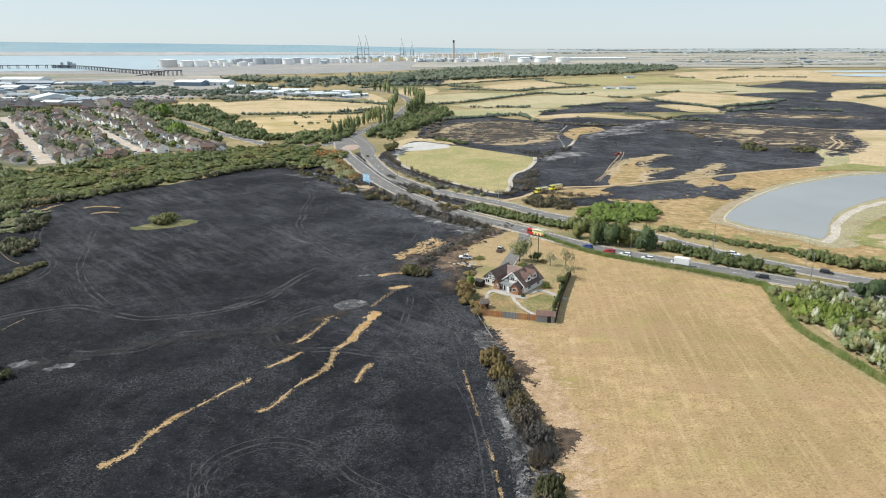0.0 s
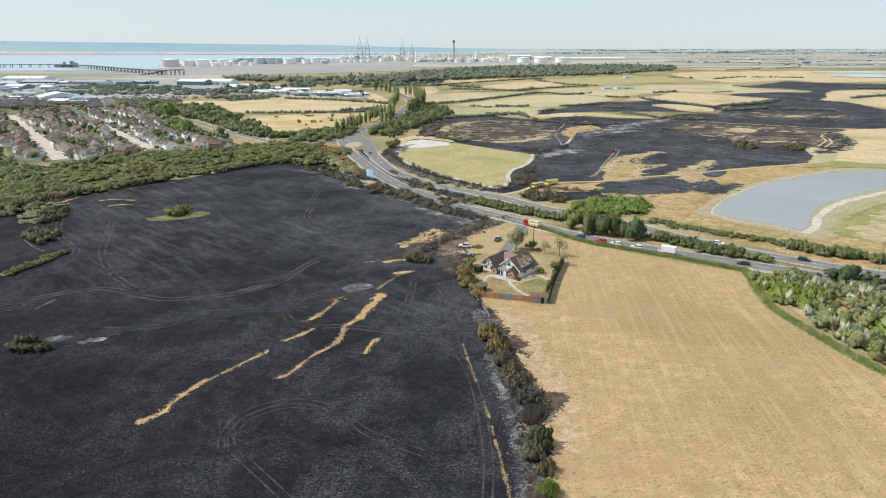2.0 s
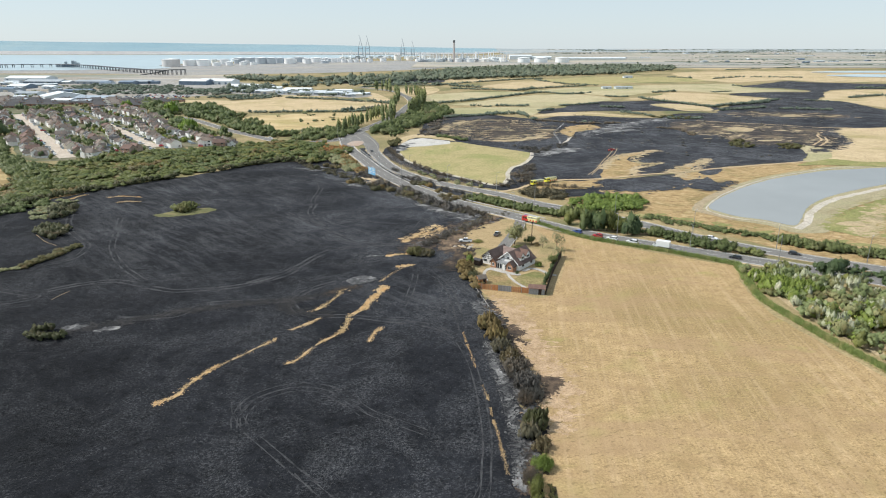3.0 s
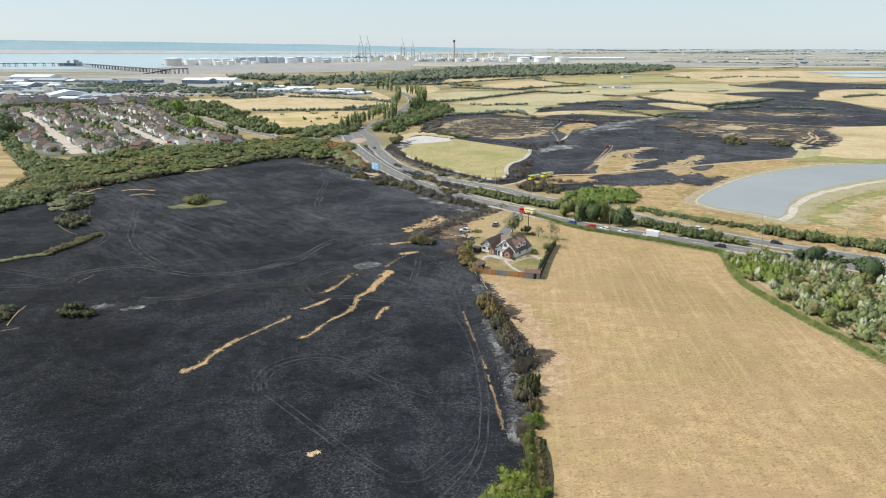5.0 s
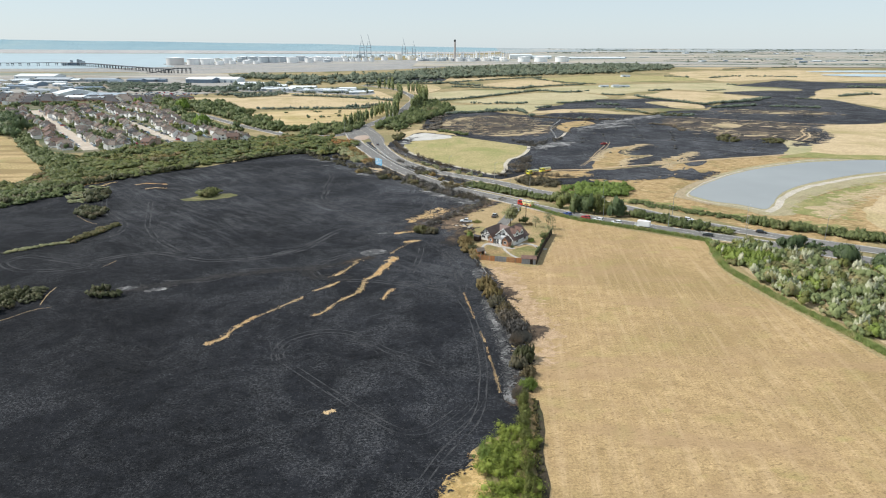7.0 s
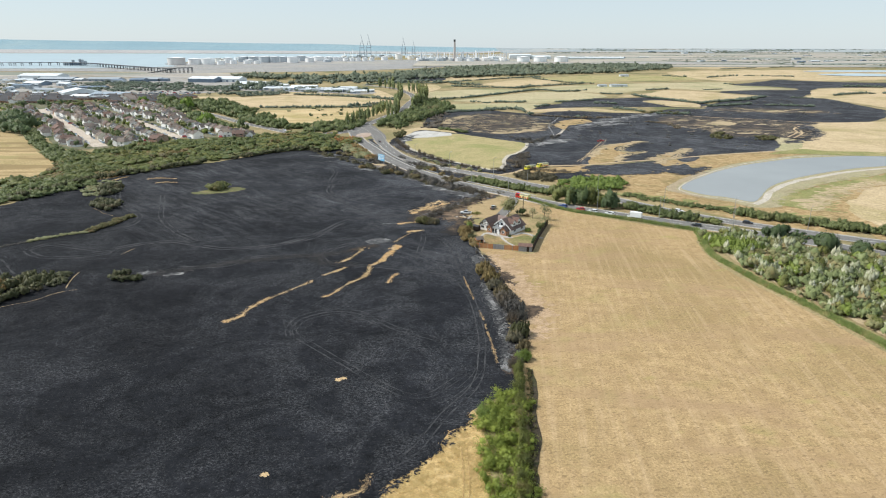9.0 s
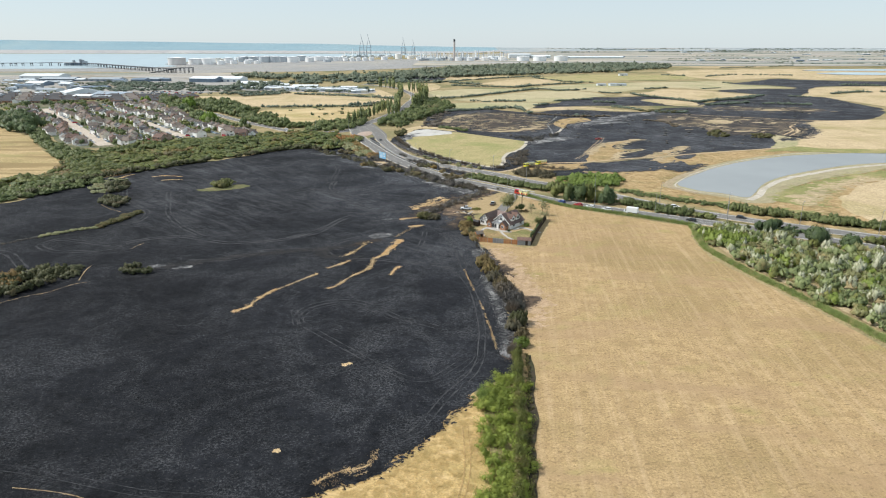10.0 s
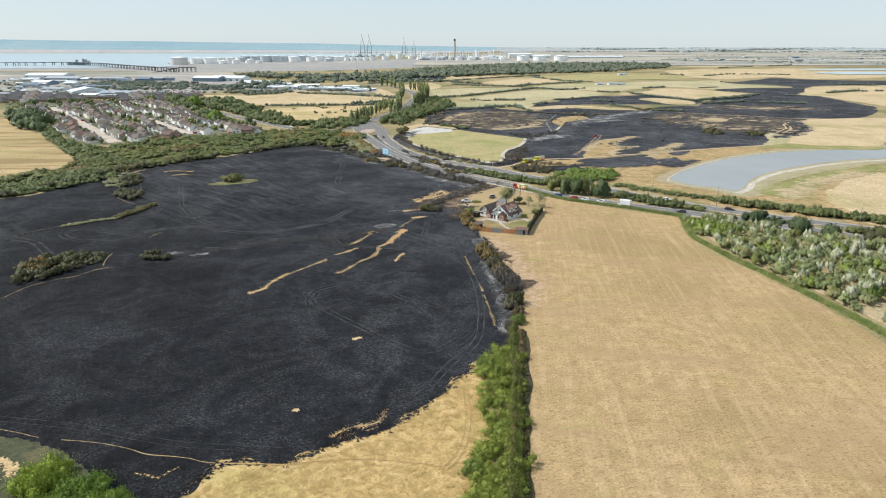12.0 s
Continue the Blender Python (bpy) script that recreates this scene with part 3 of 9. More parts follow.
rng0 = np.random.default_rng(5)
BUSH_NEAR = [crown_mesh(rng0, 9, 700, 0.062, 1.0, 0.46, 0.14, 0.50, 0.3, 0.95, 0.5) for _ in range(5)]
BUSH_DIST = [crown_mesh(rng0, 5, 6, 0.26, 1.0, 0.46, 0.12, 1.0, 0.3, 0.8, 0.17, 5, 2) for _ in range(5)]
BUSH_MID = [crown_mesh(rng0, 13, 215, 0.084, 1.0, 0.44, 0.17, 0.95, 0.3, 0.68, 0.22, 5, 2) for _ in range(6)]
BUSH_LITE = [crown_mesh(rng0, 10, 96, 0.100, 1.0, 0.46, 0.17, 1.0, 0.3, 0.72, 0.2, 5, 2) for _ in range(6)]
BUSH_FAR = [crown_mesh(rng0, 7, 24, 0.19, 1.0, 0.44, 0.17, 1.0, 0.3, 0.78, 0.2, 5, 2) for _ in range(5)]
BUSH_BARE = [crown_mesh(rng0, 5, 150, 0.120, 1.0, 0.46, 0.26, 0.45, 0.5) for _ in range(4)]


def twig_mesh(rng, stems=9, twigs=26):
    """A burnt bush: thin bare stems and twigs that fan out from the ground, radius and height about 1."""
    V, t = [], []

    def blade(a, b, w):
        a, b = np.asarray(a, float), np.asarray(b, float)
        side = np.cross(b - a, rng.normal(0, 1, 3))
        side /= np.linalg.norm(side) + 1e-9
        k = len(V)
        V.extend([a - side * w, a + side * w, b])
        t.append((k, k + 1, k + 2))

    for s in range(stems):
        r, an = rng.uniform(0.2, 0.85), rng.uniform(0, 6.28)
        a = np.array([rng.normal(0, 0.25), rng.normal(0, 0.25), 0])
        e = np.array([math.cos(an) * r, math.sin(an) * r, rng.uniform(0.6, 1.0)])
        blade(a, e, 0.03)
        for _ in range(twigs):
            f = rng.uniform(0.25, 1.0)
            p = a + (e - a) * f
            blade(p, p + rng.normal(0, 0.24, 3) + (0, 0, 0.14), 0.017)
    V = np.array(V)
    V[:, 2] = np.maximum(V[:, 2], 0)
    return V, np.zeros((0, 4), int), np.array(t)


BUSH_TWIG = [twig_mesh(rng0) for _ in range(5)]


def many(name, places, kinds, material, label, category, rng, kind="stuff"):
    """One mesh of many plants. places: rows of x, y, radius, height (z by the land)."""
    V, L, S, N, at = [], [], [], [], 0
    for x, y, r, h in places:
        v, q, t, *soft = kinds[rng.integers(len(kinds))]
        a = rng.uniform(0, 6.28)
        ca, sa = math.cos(a), math.sin(a)
        w = np.stack([(v[:, 0] * ca - v[:, 1] * sa) * r + x, (v[:, 0] * sa + v[:, 1] * ca) * r + y, v[:, 2] * h + lift(x, y) - 0.05], 1)
        V.append(w)
        if soft:
            k = soft[0]
            N.append(np.stack([(k[:, 0] * ca - k[:, 1] * sa) / r, (k[:, 0] * sa + k[:, 1] * ca) / r, k[:, 2] / h], 1))
        L += [(q + at).ravel(), (t + at).ravel()]
        S += [np.full(len(q), 4), np.full(len(t), 3)]
        at += len(v)
    me = mesh_of(name, np.concatenate(V), np.concatenate(L), np.concatenate(S), material)
    return tagged(new(name, soft_normals(me, np.concatenate(N)) if N else me), label, category, kind=kind)


def row_of(points, width, size, height, gap, rng, jitter=0.3):
    """Places for plants along a line."""
    p, n = along(points, gap)
    out = []
    for (x, y), (nx, ny) in zip(p, n):
        for k in range(max(1, round(width / (size * 1.3)))):
            o = rng.uniform(-0.5, 0.5) * max(0.0, width - size)
            s = size * rng.uniform(0.7, 1.25)
            out.append((x + nx * o + rng.normal(0, gap * jitter), y + ny * o + rng.normal(0, gap * jitter), s, height * rng.uniform(0.65, 1.2)))
    return out


def inside(x, y, poly):
    odd = False
    for (a, b), (c, d) in zip(poly, poly[-1:] + poly[:-1]):
        if (b > y) != (d > y) and x < (c - a) * (y - b) / (d - b) + a:
            odd = not odd
    return odd


def within(poly, count, size, height, rng):
    """Places for plants spread over an area."""
    xs, ys = [p[0] for p in poly], [p[1] for p in poly]
    out = []
    while len(out) < count:
        x, y = rng.uniform(min(xs), max(xs)), rng.uniform(min(ys), max(ys))
        if inside(x, y, poly):
            s = rng.uniform(0.65, 1.3)
            out.append((x, y, size * s, height * s * rng.uniform(0.8, 1.2)))
    return out


def dome(x, y, r, h, rng, count=13):
    """Places that make up one large round bush."""
    out = []
    for k in range(count):
        a, d = k * 2.4, r * 0.72 * math.sqrt((k + 0.3) / count)
        out.append((x + d * math.cos(a), y + d * math.sin(a), r * rng.uniform(0.34, 0.46), h * (1.05 - 0.5 * (d / r) ** 2) * rng.uniform(0.85, 1.1)))
    return out


def hedge(name, points, width, size, height, gap, kinds, material, label, seed, category="hedge"):
    rng = np.random.default_rng(seed)
    rows = row_of(points, width, size, height, gap, rng)
    if "burnt" in label or "scorched" in label:              # fire left gaps in these
        rows = [p for p in rows if noise.noise(Vector((p[0] * 0.07, p[1] * 0.07, seed * 0.1))) > -0.16]
    return many(name, rows, kinds, material, label, category, rng)


def trunk_bmesh(rng, h, r, limbs):
    bm = bmesh.new()
    rod(bm, (0, 0, -0.1), (0.05 * h * rng.normal(), 0.05 * h * rng.normal(), h), r, r * 0.45, 7)
    for k in range(limbs):
        a, z = k * 2.4 + rng.uniform(0, 0.8), h * rng.uniform(0.45, 0.9)
        l = h * rng.uniform(0.35, 0.6)
        rod(bm, (0, 0, z), (math.cos(a) * l * 0.8, math.sin(a) * l * 0.8, z + l * 0.7), r * 0.4, r * 0.12, 5)
    return bm


def tree(name, m, height, radius, leaf_mat, label, seed, clear=0.25, near=True, bark="bark", core=0.8, shape=1.0, group=""):
    """A tree: tapered trunk with limbs, and a crown of many leaf sprays."""
    rng = np.random.default_rng(seed)
    root = tagged(empty(name, m), label, "tree", group)
    part("trunk", trunk_bmesh(rng, height * (clear + 0.35), height * 0.022, 6), M[bark], root)
    v, q, t, soft = crown_mesh(rng, 11 if near else 6, (1300 if core else 620) if near else 420, (0.075 if core else 0.06) if near else 0.13, 1.0, 0.42, 0.3, core, 0.45)
    w = v * (radius, radius, height * (1 - clear) * shape) + (0, 0, height * clear)
    crown = new("crown", mesh_of("crown", w, np.concatenate([q.ravel(), t.ravel()]), np.concatenate([np.full(len(q), 4), np.full(len(t), 3)]), leaf_mat))
    soft_normals(crown.data, soft)
    crown.parent = root
    return root


# ---- land and water ----
def land():
    xs = np.concatenate([np.arange(-6000, -1000, 250), np.arange(-1000, 1001, 100), np.arange(1250, 6001, 250)])
    ys = np.concatenate([np.arange(-2500, -200, 300), np.arange(-200, 3200, 100), np.arange(3200, 5051, 50)])
    v = np.array([(x, y, lift(x, y)) for y in ys for x in xs])
    k = len(xs)
    i = (np.arange(len(ys) - 1)[:, None] * k + np.arange(k - 1)).ravel()
    q = np.stack([i, i + 1, i + k + 1, i + k], 1)
    return tagged(new("ground", mesh_of("ground", v, q.ravel(), np.full(len(q), 4), M["ground"], smooth=True)), "flat dry summer grassland of coastal marshes", "ground", kind="structure")


land()


def far_land(name, x0, x1, y0, y1, up, mat, label):
    """A skin on the far rise of the land."""
    xs, ys = np.arange(x0, x1 + 1, 100), np.linspace(y0, y1, 14)
    v = np.array([(x, y, lift(x, y) + up) for y in ys for x in xs])
    k = len(xs)
    i = (np.arange(len(ys) - 1)[:, None] * k + np.arange(k - 1)).ravel()
    q = np.stack([i, i + 1, i + k + 1, i + k], 1)
    return tagged(new(name, mesh_of(name, v, q.ravel(), np.full(len(q), 4), mat, smooth=True)), label, "distance", kind="structure")


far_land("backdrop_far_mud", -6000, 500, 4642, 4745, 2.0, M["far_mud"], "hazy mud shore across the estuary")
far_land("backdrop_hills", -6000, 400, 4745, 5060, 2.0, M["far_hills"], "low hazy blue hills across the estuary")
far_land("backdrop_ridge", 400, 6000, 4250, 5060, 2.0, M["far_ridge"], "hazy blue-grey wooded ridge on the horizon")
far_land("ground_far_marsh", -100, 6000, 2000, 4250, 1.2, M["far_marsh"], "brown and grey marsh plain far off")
Z = 0.03
BURNT = [(-480, 150), (-330, 190), (-206, 213), (-195, 239), (-185, 270), (-157, 308), (-134, 332), (-118, 355), (-96, 371), (-76, 372), (-66, 392), (-61, 388), (-53, 366), (-43, 338), (-29, 309), (-14, 284), (-1, 267), (11, 254), (22, 242), (17, 234), (8, 224),
         (4, 210), (7, 184), (11, 162), (13, 145), (15, 116), (17, 90), (16.6, 68), (11, 60), (5, 54), (0, 46), (-10, 32), (-20, 26), (-29, 20), (-38, 20), (-46, 9), (-75, 14), (-110, 32), (-300, 60), (-480, 90)]
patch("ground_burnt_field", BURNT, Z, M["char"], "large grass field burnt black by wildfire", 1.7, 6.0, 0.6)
patch("ground_unburnt_grass", [(4, 57), (-6, 46), (-15, 35), (-27, 28), (-39, 24), (-49, 15), (-60, -8), (-70, -60), (-20, -120), (8, -90), (7, 20), (8, 45)], Z * 0.5, M["longgrass"], "long dry yellow grass beside the burn", 1.2, 6.0, 1.0)
patch("ground_hay_field", [(13, 160), (14.5, 150), (16.5, 124), (17.5, 100), (16.8, 81), (16.4, 62), (14, 30), (11, 0), (5, -80), (0, -140), (60, -150), (110, -80), (108, 20), (104, 65), (103, 78), (99, 98), (93, 122), (89, 140), (90, 158), (92, 168), (98, 177), (89, 184), (75, 193), (60, 204), (44, 219), (36, 228), (31, 215), (40, 196), (30, 160)],
      Z, M["stubble"], "mown hay field, pale straw stubble in faint rows", 0.5, 5.0, 2.0)
patch("ground_house_plot", [(11, 160), (20, 158), (31, 154), (42, 190), (37, 222), (33, 233), (28, 238), (16, 232), (3, 214), (5, 196), (12, 184)], Z * 1.6, M["plot"], "dry lawn and rough grass about the house", 0.6, 5.0, 1.5)
islands("ground_scorched_margin", [(13, 150), (15, 140), (16, 128), (18, 112), (18, 100), (18.5, 90), (16, 78), (14, 71)], 0.8, 0.26, 0.04, Z * 2, M["scorch"], "scorched brown margin under the burnt hedge", 890)
islands("ground_scorched_margin", [(20, 107), (22, 106.5), (25, 106), (23.5, 103.5), (22, 101), (20, 100)], 0.75, 0.13, 0.006, Z * 2.4, M["scorch"], "scorched brown patch at the hay field's edge", 891)
islands("ground_scorched_margin", [(14.5, 134), (17.9, 131.3), (19.5, 130), (17, 127), (18, 118), (20, 113)], 0.6, 0.12, 0.012, Z * 2.4, M["scorch"], "scorched brown flecks on the hay field", 894)
islands("ground_bare_margin", [(16, 150), (19, 143), (20, 134), (22, 125), (23, 116), (25, 108), (23, 97), (22, 88)], 2.2, 0.3, 0.05, Z * 1.9, M["bare"], "bare pinkish soil at the hay field's margin", 895, 1.5)
# fields beyond the road
patch("ground_tan_shore", [(47, 299), (62, 312), (91, 319), (138, 335), (161, 348), (220, 369), (256, 366), (299, 366), (150, 175), (133, 180), (122, 194), (116, 202), (108, 213), (97, 230), (88, 241), (76, 253), (65, 263), (55, 276)], Z * 0.8, M["tanrough"], "rough orange-tan grass between road and lake", 1.0, 8.0, 1.5)
patch("ground_burnt_marsh", [(-41, 412), (-35, 440), (-20, 489), (-18, 536), (-9, 609), (10, 644), (39, 649), (90, 609), (122, 638), (155, 638), (207, 614), (244, 654), (272, 665), (300, 665), (367, 682), (434, 693), (452, 659), (464, 619), (404, 550), (359, 536), (338, 536), (316, 508), (311, 477), (298, 455), (272, 430), (258, 426), (235, 393), (222, 373), (202, 367), (176, 359), (159, 351), (140, 340), (126, 335), (93, 324), (74, 316), (59, 315), (49, 303), (40, 297), (32, 291), (27, 293), (14, 307), (-6, 331), (-26, 369), (-36, 391)],
      Z, M["char"], "burnt black marsh beyond the road", 2.4, 14.0, 1.2)
patch("ground_pasture", [(-27, 395), (-28, 408), (-26, 423), (-12, 438), (8, 455), (23, 442), (44, 421), (59, 404), (58, 390), (49, 366), (42, 352), (37, 337), (35, 320), (31, 306), (25, 306), (14, 320), (-3, 341), (-16, 366), (-24, 380)], Z * 3, M["pasture"], "grazed green-yellow pasture ringed by a pale path", 0.3, 8.0, 2.0)
fill("ground_pale_pad", [(-30, 442), (-24, 466), (-15, 474), (6, 458), (6, 445), (-12, 433), (-23, 430)], Z * 5, M["pad"], "pale concrete hardstanding beside the pasture", "hardstanding")
patch("ground_burnt_ridge", [(100, 665), (111, 693), (136, 718), (148, 745), (180, 773), (194, 804), (222, 804), (275, 820), (293, 788), (303, 745), (315, 712), (276, 676), (248, 682), (225, 682), (189, 682), (165, 682), (127, 665), (108, 654)], Z * 3, M["char"], "burnt strip between dry fields", 3.0, 18.0, 2.0)
patch("ground_burnt_upper", [(304, 693), (345, 752), (389, 788), (445, 837), (473, 829), (506, 812), (500, 759), (492, 718), (478, 638), (438, 638), (416, 665), (356, 659), (296, 654)], Z * 3.2, M["char"], "burnt black field on the marsh", 3.0, 20.0, 2.0)
patch("ground_burnt_strip_far", [(516, 1111), (567, 1158), (673, 1265), (706, 1228), (796, 1175), (867, 1158), (780, 1040), (646, 1027), (579, 966), (515, 864), (471, 812), (449, 837), (427, 883), (409, 912), (431, 944), (500, 966), (550, 966), (570, 1002), (553, 1054), (512, 1082)], Z * 6, M["char"], "far burnt field", 5.0, 40.0, 4.0)
patch("ground_burnt_shore", [(82, 313), (84, 302), (75, 295), (84, 292), (106, 293), (119, 301), (130, 307), (124, 297), (132, 293), (143, 301), (152, 313), (144, 311), (144, 324), (138, 320), (143, 337), (132, 335), (111, 325), (94, 319), (87, 319)], Z * 2.6, M["char"], "burnt strip between track and shore", 1.6, 7.0, 0.6)
patch("ground_burnt_shore", [(146, 340), (162, 349), (155, 335), (148, 330), (145, 332)], Z * 2.7, M["char"], "small burnt patch beside the track", 0.8, 4.0, 0.6)
for off in (0.0, 2.2, 5.2, 7.4):
    ribbon("ground_wheel_path", [(67, 320), (75, 337), (85, 362), (94, 384)], 0.5, Z * 4, M["tyre"], "wheel marks in ash", "track", rag=0.6, off=-off)
ribbon("ground_wheel_path", [(81, 331), (90, 349), (101, 378), (112, 404), (120, 426)], 0.45, Z * 4, M["track"], "wheel marks of pale soil in ash", "track", rag=0.6)
ribbon("ground_wheel_path", [(83, 331), (92, 351), (102, 376), (114, 402), (122, 426)], 0.4, Z * 4, M["track"], "wheel marks of pale soil in ash", "track", rag=0.6)
patch("ground_lake_margin", [(110, 250), (110, 255), (118, 268), (136, 289), (157, 310), (183, 330), (205, 343), (227, 354), (253, 360)] + [(310, 374), (381, 387), (299, 284), (262, 302), (228, 284), (197, 268), (174, 250), (155, 227), (147, 218), (135, 218)] + [(130, 228), (120, 236), (115, 243)], Z * 3, M["olive_mud"], "drying olive mud round the lake", 0.6, 6.0, 1.5, "shore")
patch("water_lake", [(118, 256), (122, 264), (133, 278), (154, 300), (177, 319), (199, 332), (220, 343), (245, 349)] + [(302, 361), (368, 371), (333, 327), (273, 319), (246, 313), (222, 302), (189, 282), (170, 266), (158, 252), (148, 237), (140, 228)] + [(133, 236), (124, 242), (119, 251)], Z * 4, M["pond"], "still grey silty lake", 0.4, 6.0, 1.5, "lake")
LAKE_NEAR = [(328, 321), (269, 313), (241, 305), (218, 294), (185, 274), (168, 259), (156, 245), (148, 232), (139, 223)]
ribbon("ground_lake_rim", LAKE_NEAR, 3.2, Z * 4.4, M["mud"], "pale bleached mud rim of the lake", "shore", rag=0.18)
ribbon("ground_lake_rim", [(139, 224)] + [(132, 233), (122, 239), (117, 247), (116, 254), (122, 265), (133, 280)], 0.7, Z * 4.4, M["mud"], "pale mud rim of the lake", "shore", rag=0.2)
patch("ground_lake_green", [(154, 224), (172, 246), (194, 263), (226, 281), (258, 296), (317, 307), (307, 294), (252, 287), (218, 272), (193, 256), (178, 235), (164, 215), (156, 212)], Z * 3.6, M["green"], "green marsh grass by the lake", 3.0, 5.0, 0.7)
islands("ground_green_flecks", [(154, 222), (172, 243), (194, 260), (226, 277), (258, 292), (252, 287), (218, 274), (193, 254), (178, 237), (164, 217)], 3.2, 0.5, 0.16, Z * 3.9, M["green"], "green marsh grass by the lake", 1050, 1.8)
islands("ground_tan_flecks", [(160, 216), (180, 238), (200, 256), (230, 272)], 3.0, 0.45, 0.16, Z * 4.1, M["fargrass"], "dry tan grass among the marsh green", 1051, 1.8)
patch("ground_tan_headland", [(170, 221), (186, 246), (198, 259), (222, 274), (252, 287), (310, 298), (191.0, 138.6), (154.4, 140.5), (160, 171), (161, 194), (157, 209)], Z * 3, M["tanrough"], "dry tan headland beyond the lake", 1.0, 8.0, 2.0)
patch("ground_headland_pale", [(209, 253), (243, 274), (299, 284), (206, 167), (170, 167), (173, 194), (176, 215)], Z * 3.4, M["paledry"], "paler dry grass on the headland", 3.0, 12.0, 1.5)
ribbon("ground_dirt_track", [(29, 288), (39, 296), (47, 306), (62, 316), (83, 319), (109, 330), (133, 338), (162, 350), (193, 361), (221, 371), (246, 379), (280, 386), (318, 390)], 2.4, Z * 5, M["track"], "pale dirt farm track", "track", rag=0.15)
for n, (pts, mat, label) in enumerate([
        ([(-257, 745), (-267, 804), (-205, 837), (-99, 804), (-61, 759), (-64, 725), (-111, 700), (-156, 682), (-227, 682)], "paledry", "pale dry field beyond the village"),
        ([(-208, 600), (-185, 638), (-169, 644), (-127, 659), (-81, 659), (-52, 649), (-44, 623), (-72, 587), (-88, 554), (-113, 536), (-132, 515), (-157, 525), (-192, 574)], "drymeadow", "pale dry meadow beside the road"),
        ([(-112, 923), (-100, 944), (-76, 864), (-68, 812), (-87, 820)], "paledry", "small tan field beside the poplars"), ([(-265, 892), (-226, 923), (-164, 892), (-165, 855), (-207, 846), (-244, 846)], "paledry", "tan strip of dry grass beyond the works"), ([(-364, 788), (-350, 820), (-269, 812), (-254, 766), (-318, 759)], "paledry", "tan strip of dry grass beyond the works"),
        ([(-503, 933), (-493, 978), (-430, 933), (-410, 873), (-458, 892)], "paledry", "dry waste ground among the works"), ([(-436, 1002), (-430, 1054), (-383, 966), (-394, 944)], "paledry", "dry waste ground among the works"),
        ([(-574, 590), (-430, 548), (-369, 478), (-313, 422), (-266, 361), (-225, 315), (-210, 289), (-208, 262), (-214, 251), (-226, 243), (-258, 212)], "drywest", "pale straw field beside the village")]):
    patch("ground_dry_field", pts, Z * 2, M[mat], label, 1.0, 10.0, 3.0)

EDGE_NEAR = [(5, 54), (0, 46), (-10, 32), (-20, 26), (-29, 20), (-38, 20), (-46, 9)]
islands("ground_char_flecks", EDGE_NEAR, 0.6, 0.085, 0.035, Z * 3, M["char"], "burnt flecks at the edge of the dry grass", 901, 1.4)
for k, pts in enumerate(([(-57, 378), (-48, 350), (-34, 318), (-18, 290), (-2, 268), (12, 253)], [(12, 150), (14, 130), (15.5, 110), (17, 95), (16, 80)], [(-10, 200), (0, 215), (8, 226), (16, 236)], [(-36, 400), (-22, 362), (-4, 330), (16, 308)])):
    islands("ground_ash_flecks", pts, 1.3, 0.16, 0.06, Z * 4.8, M["ash"], "pale ash flecks under the burnt scrub", 950 + k, 1.3)
    if k != 1:
        islands("ground_scorch_flecks", pts, 2.0, 0.24, 0.07, Z * 4.6, M["scorch"], "brown scorched flecks under the burnt scrub", 960 + k, 1.3)
islands("ground_green_flecks", [(70, 262), (95, 242), (125, 218), (160, 196)], 2.5, 0.8, 1.4, Z * 2.4, M["green"], "greener flecks in the rough grass", 970, 2.0)


fill("ground_ashy_belt", ragged(spline([(-66, 396), (-60, 392), (-51, 368), (-41, 340), (-28, 312), (-13, 287), (0, 269), (12, 255), (21, 243), (14, 237), (4, 250), (-9, 270), (-24, 294), (-38, 318), (-50, 344), (-60, 368)], 0.7, True)[:, :2], 1.6, 6.0), Z * 2.2, M["ashsoil"], "grey ashy ground under the burnt roadside scrub", "verge")
fill("ground_ashy_median", ragged(spline([(-34, 352), (-22, 324), (-8, 302), (6, 286), (20, 272), (26, 275), (10, 294), (-4, 310), (-18, 334), (-30, 360)], 0.7, True)[:, :2], 0.8, 5.0), Z * 3.6, M["ashsoil"], "grey ashy ground between the carriageways", "verge")

# ---- the burnt marsh beyond the road ----
ribbon("ground_pasture_path", [(-28, 402), (-24, 382), (-16, 364), (-3, 340), (14, 319), (25, 305), (31, 305), (35, 317), (37, 335), (41, 351), (49, 364), (57, 388), (60, 406)], 2.4, Z * 4.4, M["mud"], "pale trodden path round the pasture", "path", rag=0.25)
patch("ground_pad_verge", [(-36, 445), (-32, 477), (-18, 495), (4, 477), (10, 458), (7, 461), (-15, 477), (-24, 469), (-30, 442)], Z * 2, M["paledry"], "dry grass verge round the hardstanding", 0.8, 8.0, 1.0)
patch("ground_half_burnt_rough", [(-3, 521), (0, 558), (15, 587), (42, 609), (66, 609), (83, 578), (93, 521), (83, 477), (60, 458), (40, 455), (21, 474), (6, 489), (-1, 502)], Z * 2.4, M["mottled"], "half burnt rough field, brown with tan streaks", 3.0, 10.0, 0.8)
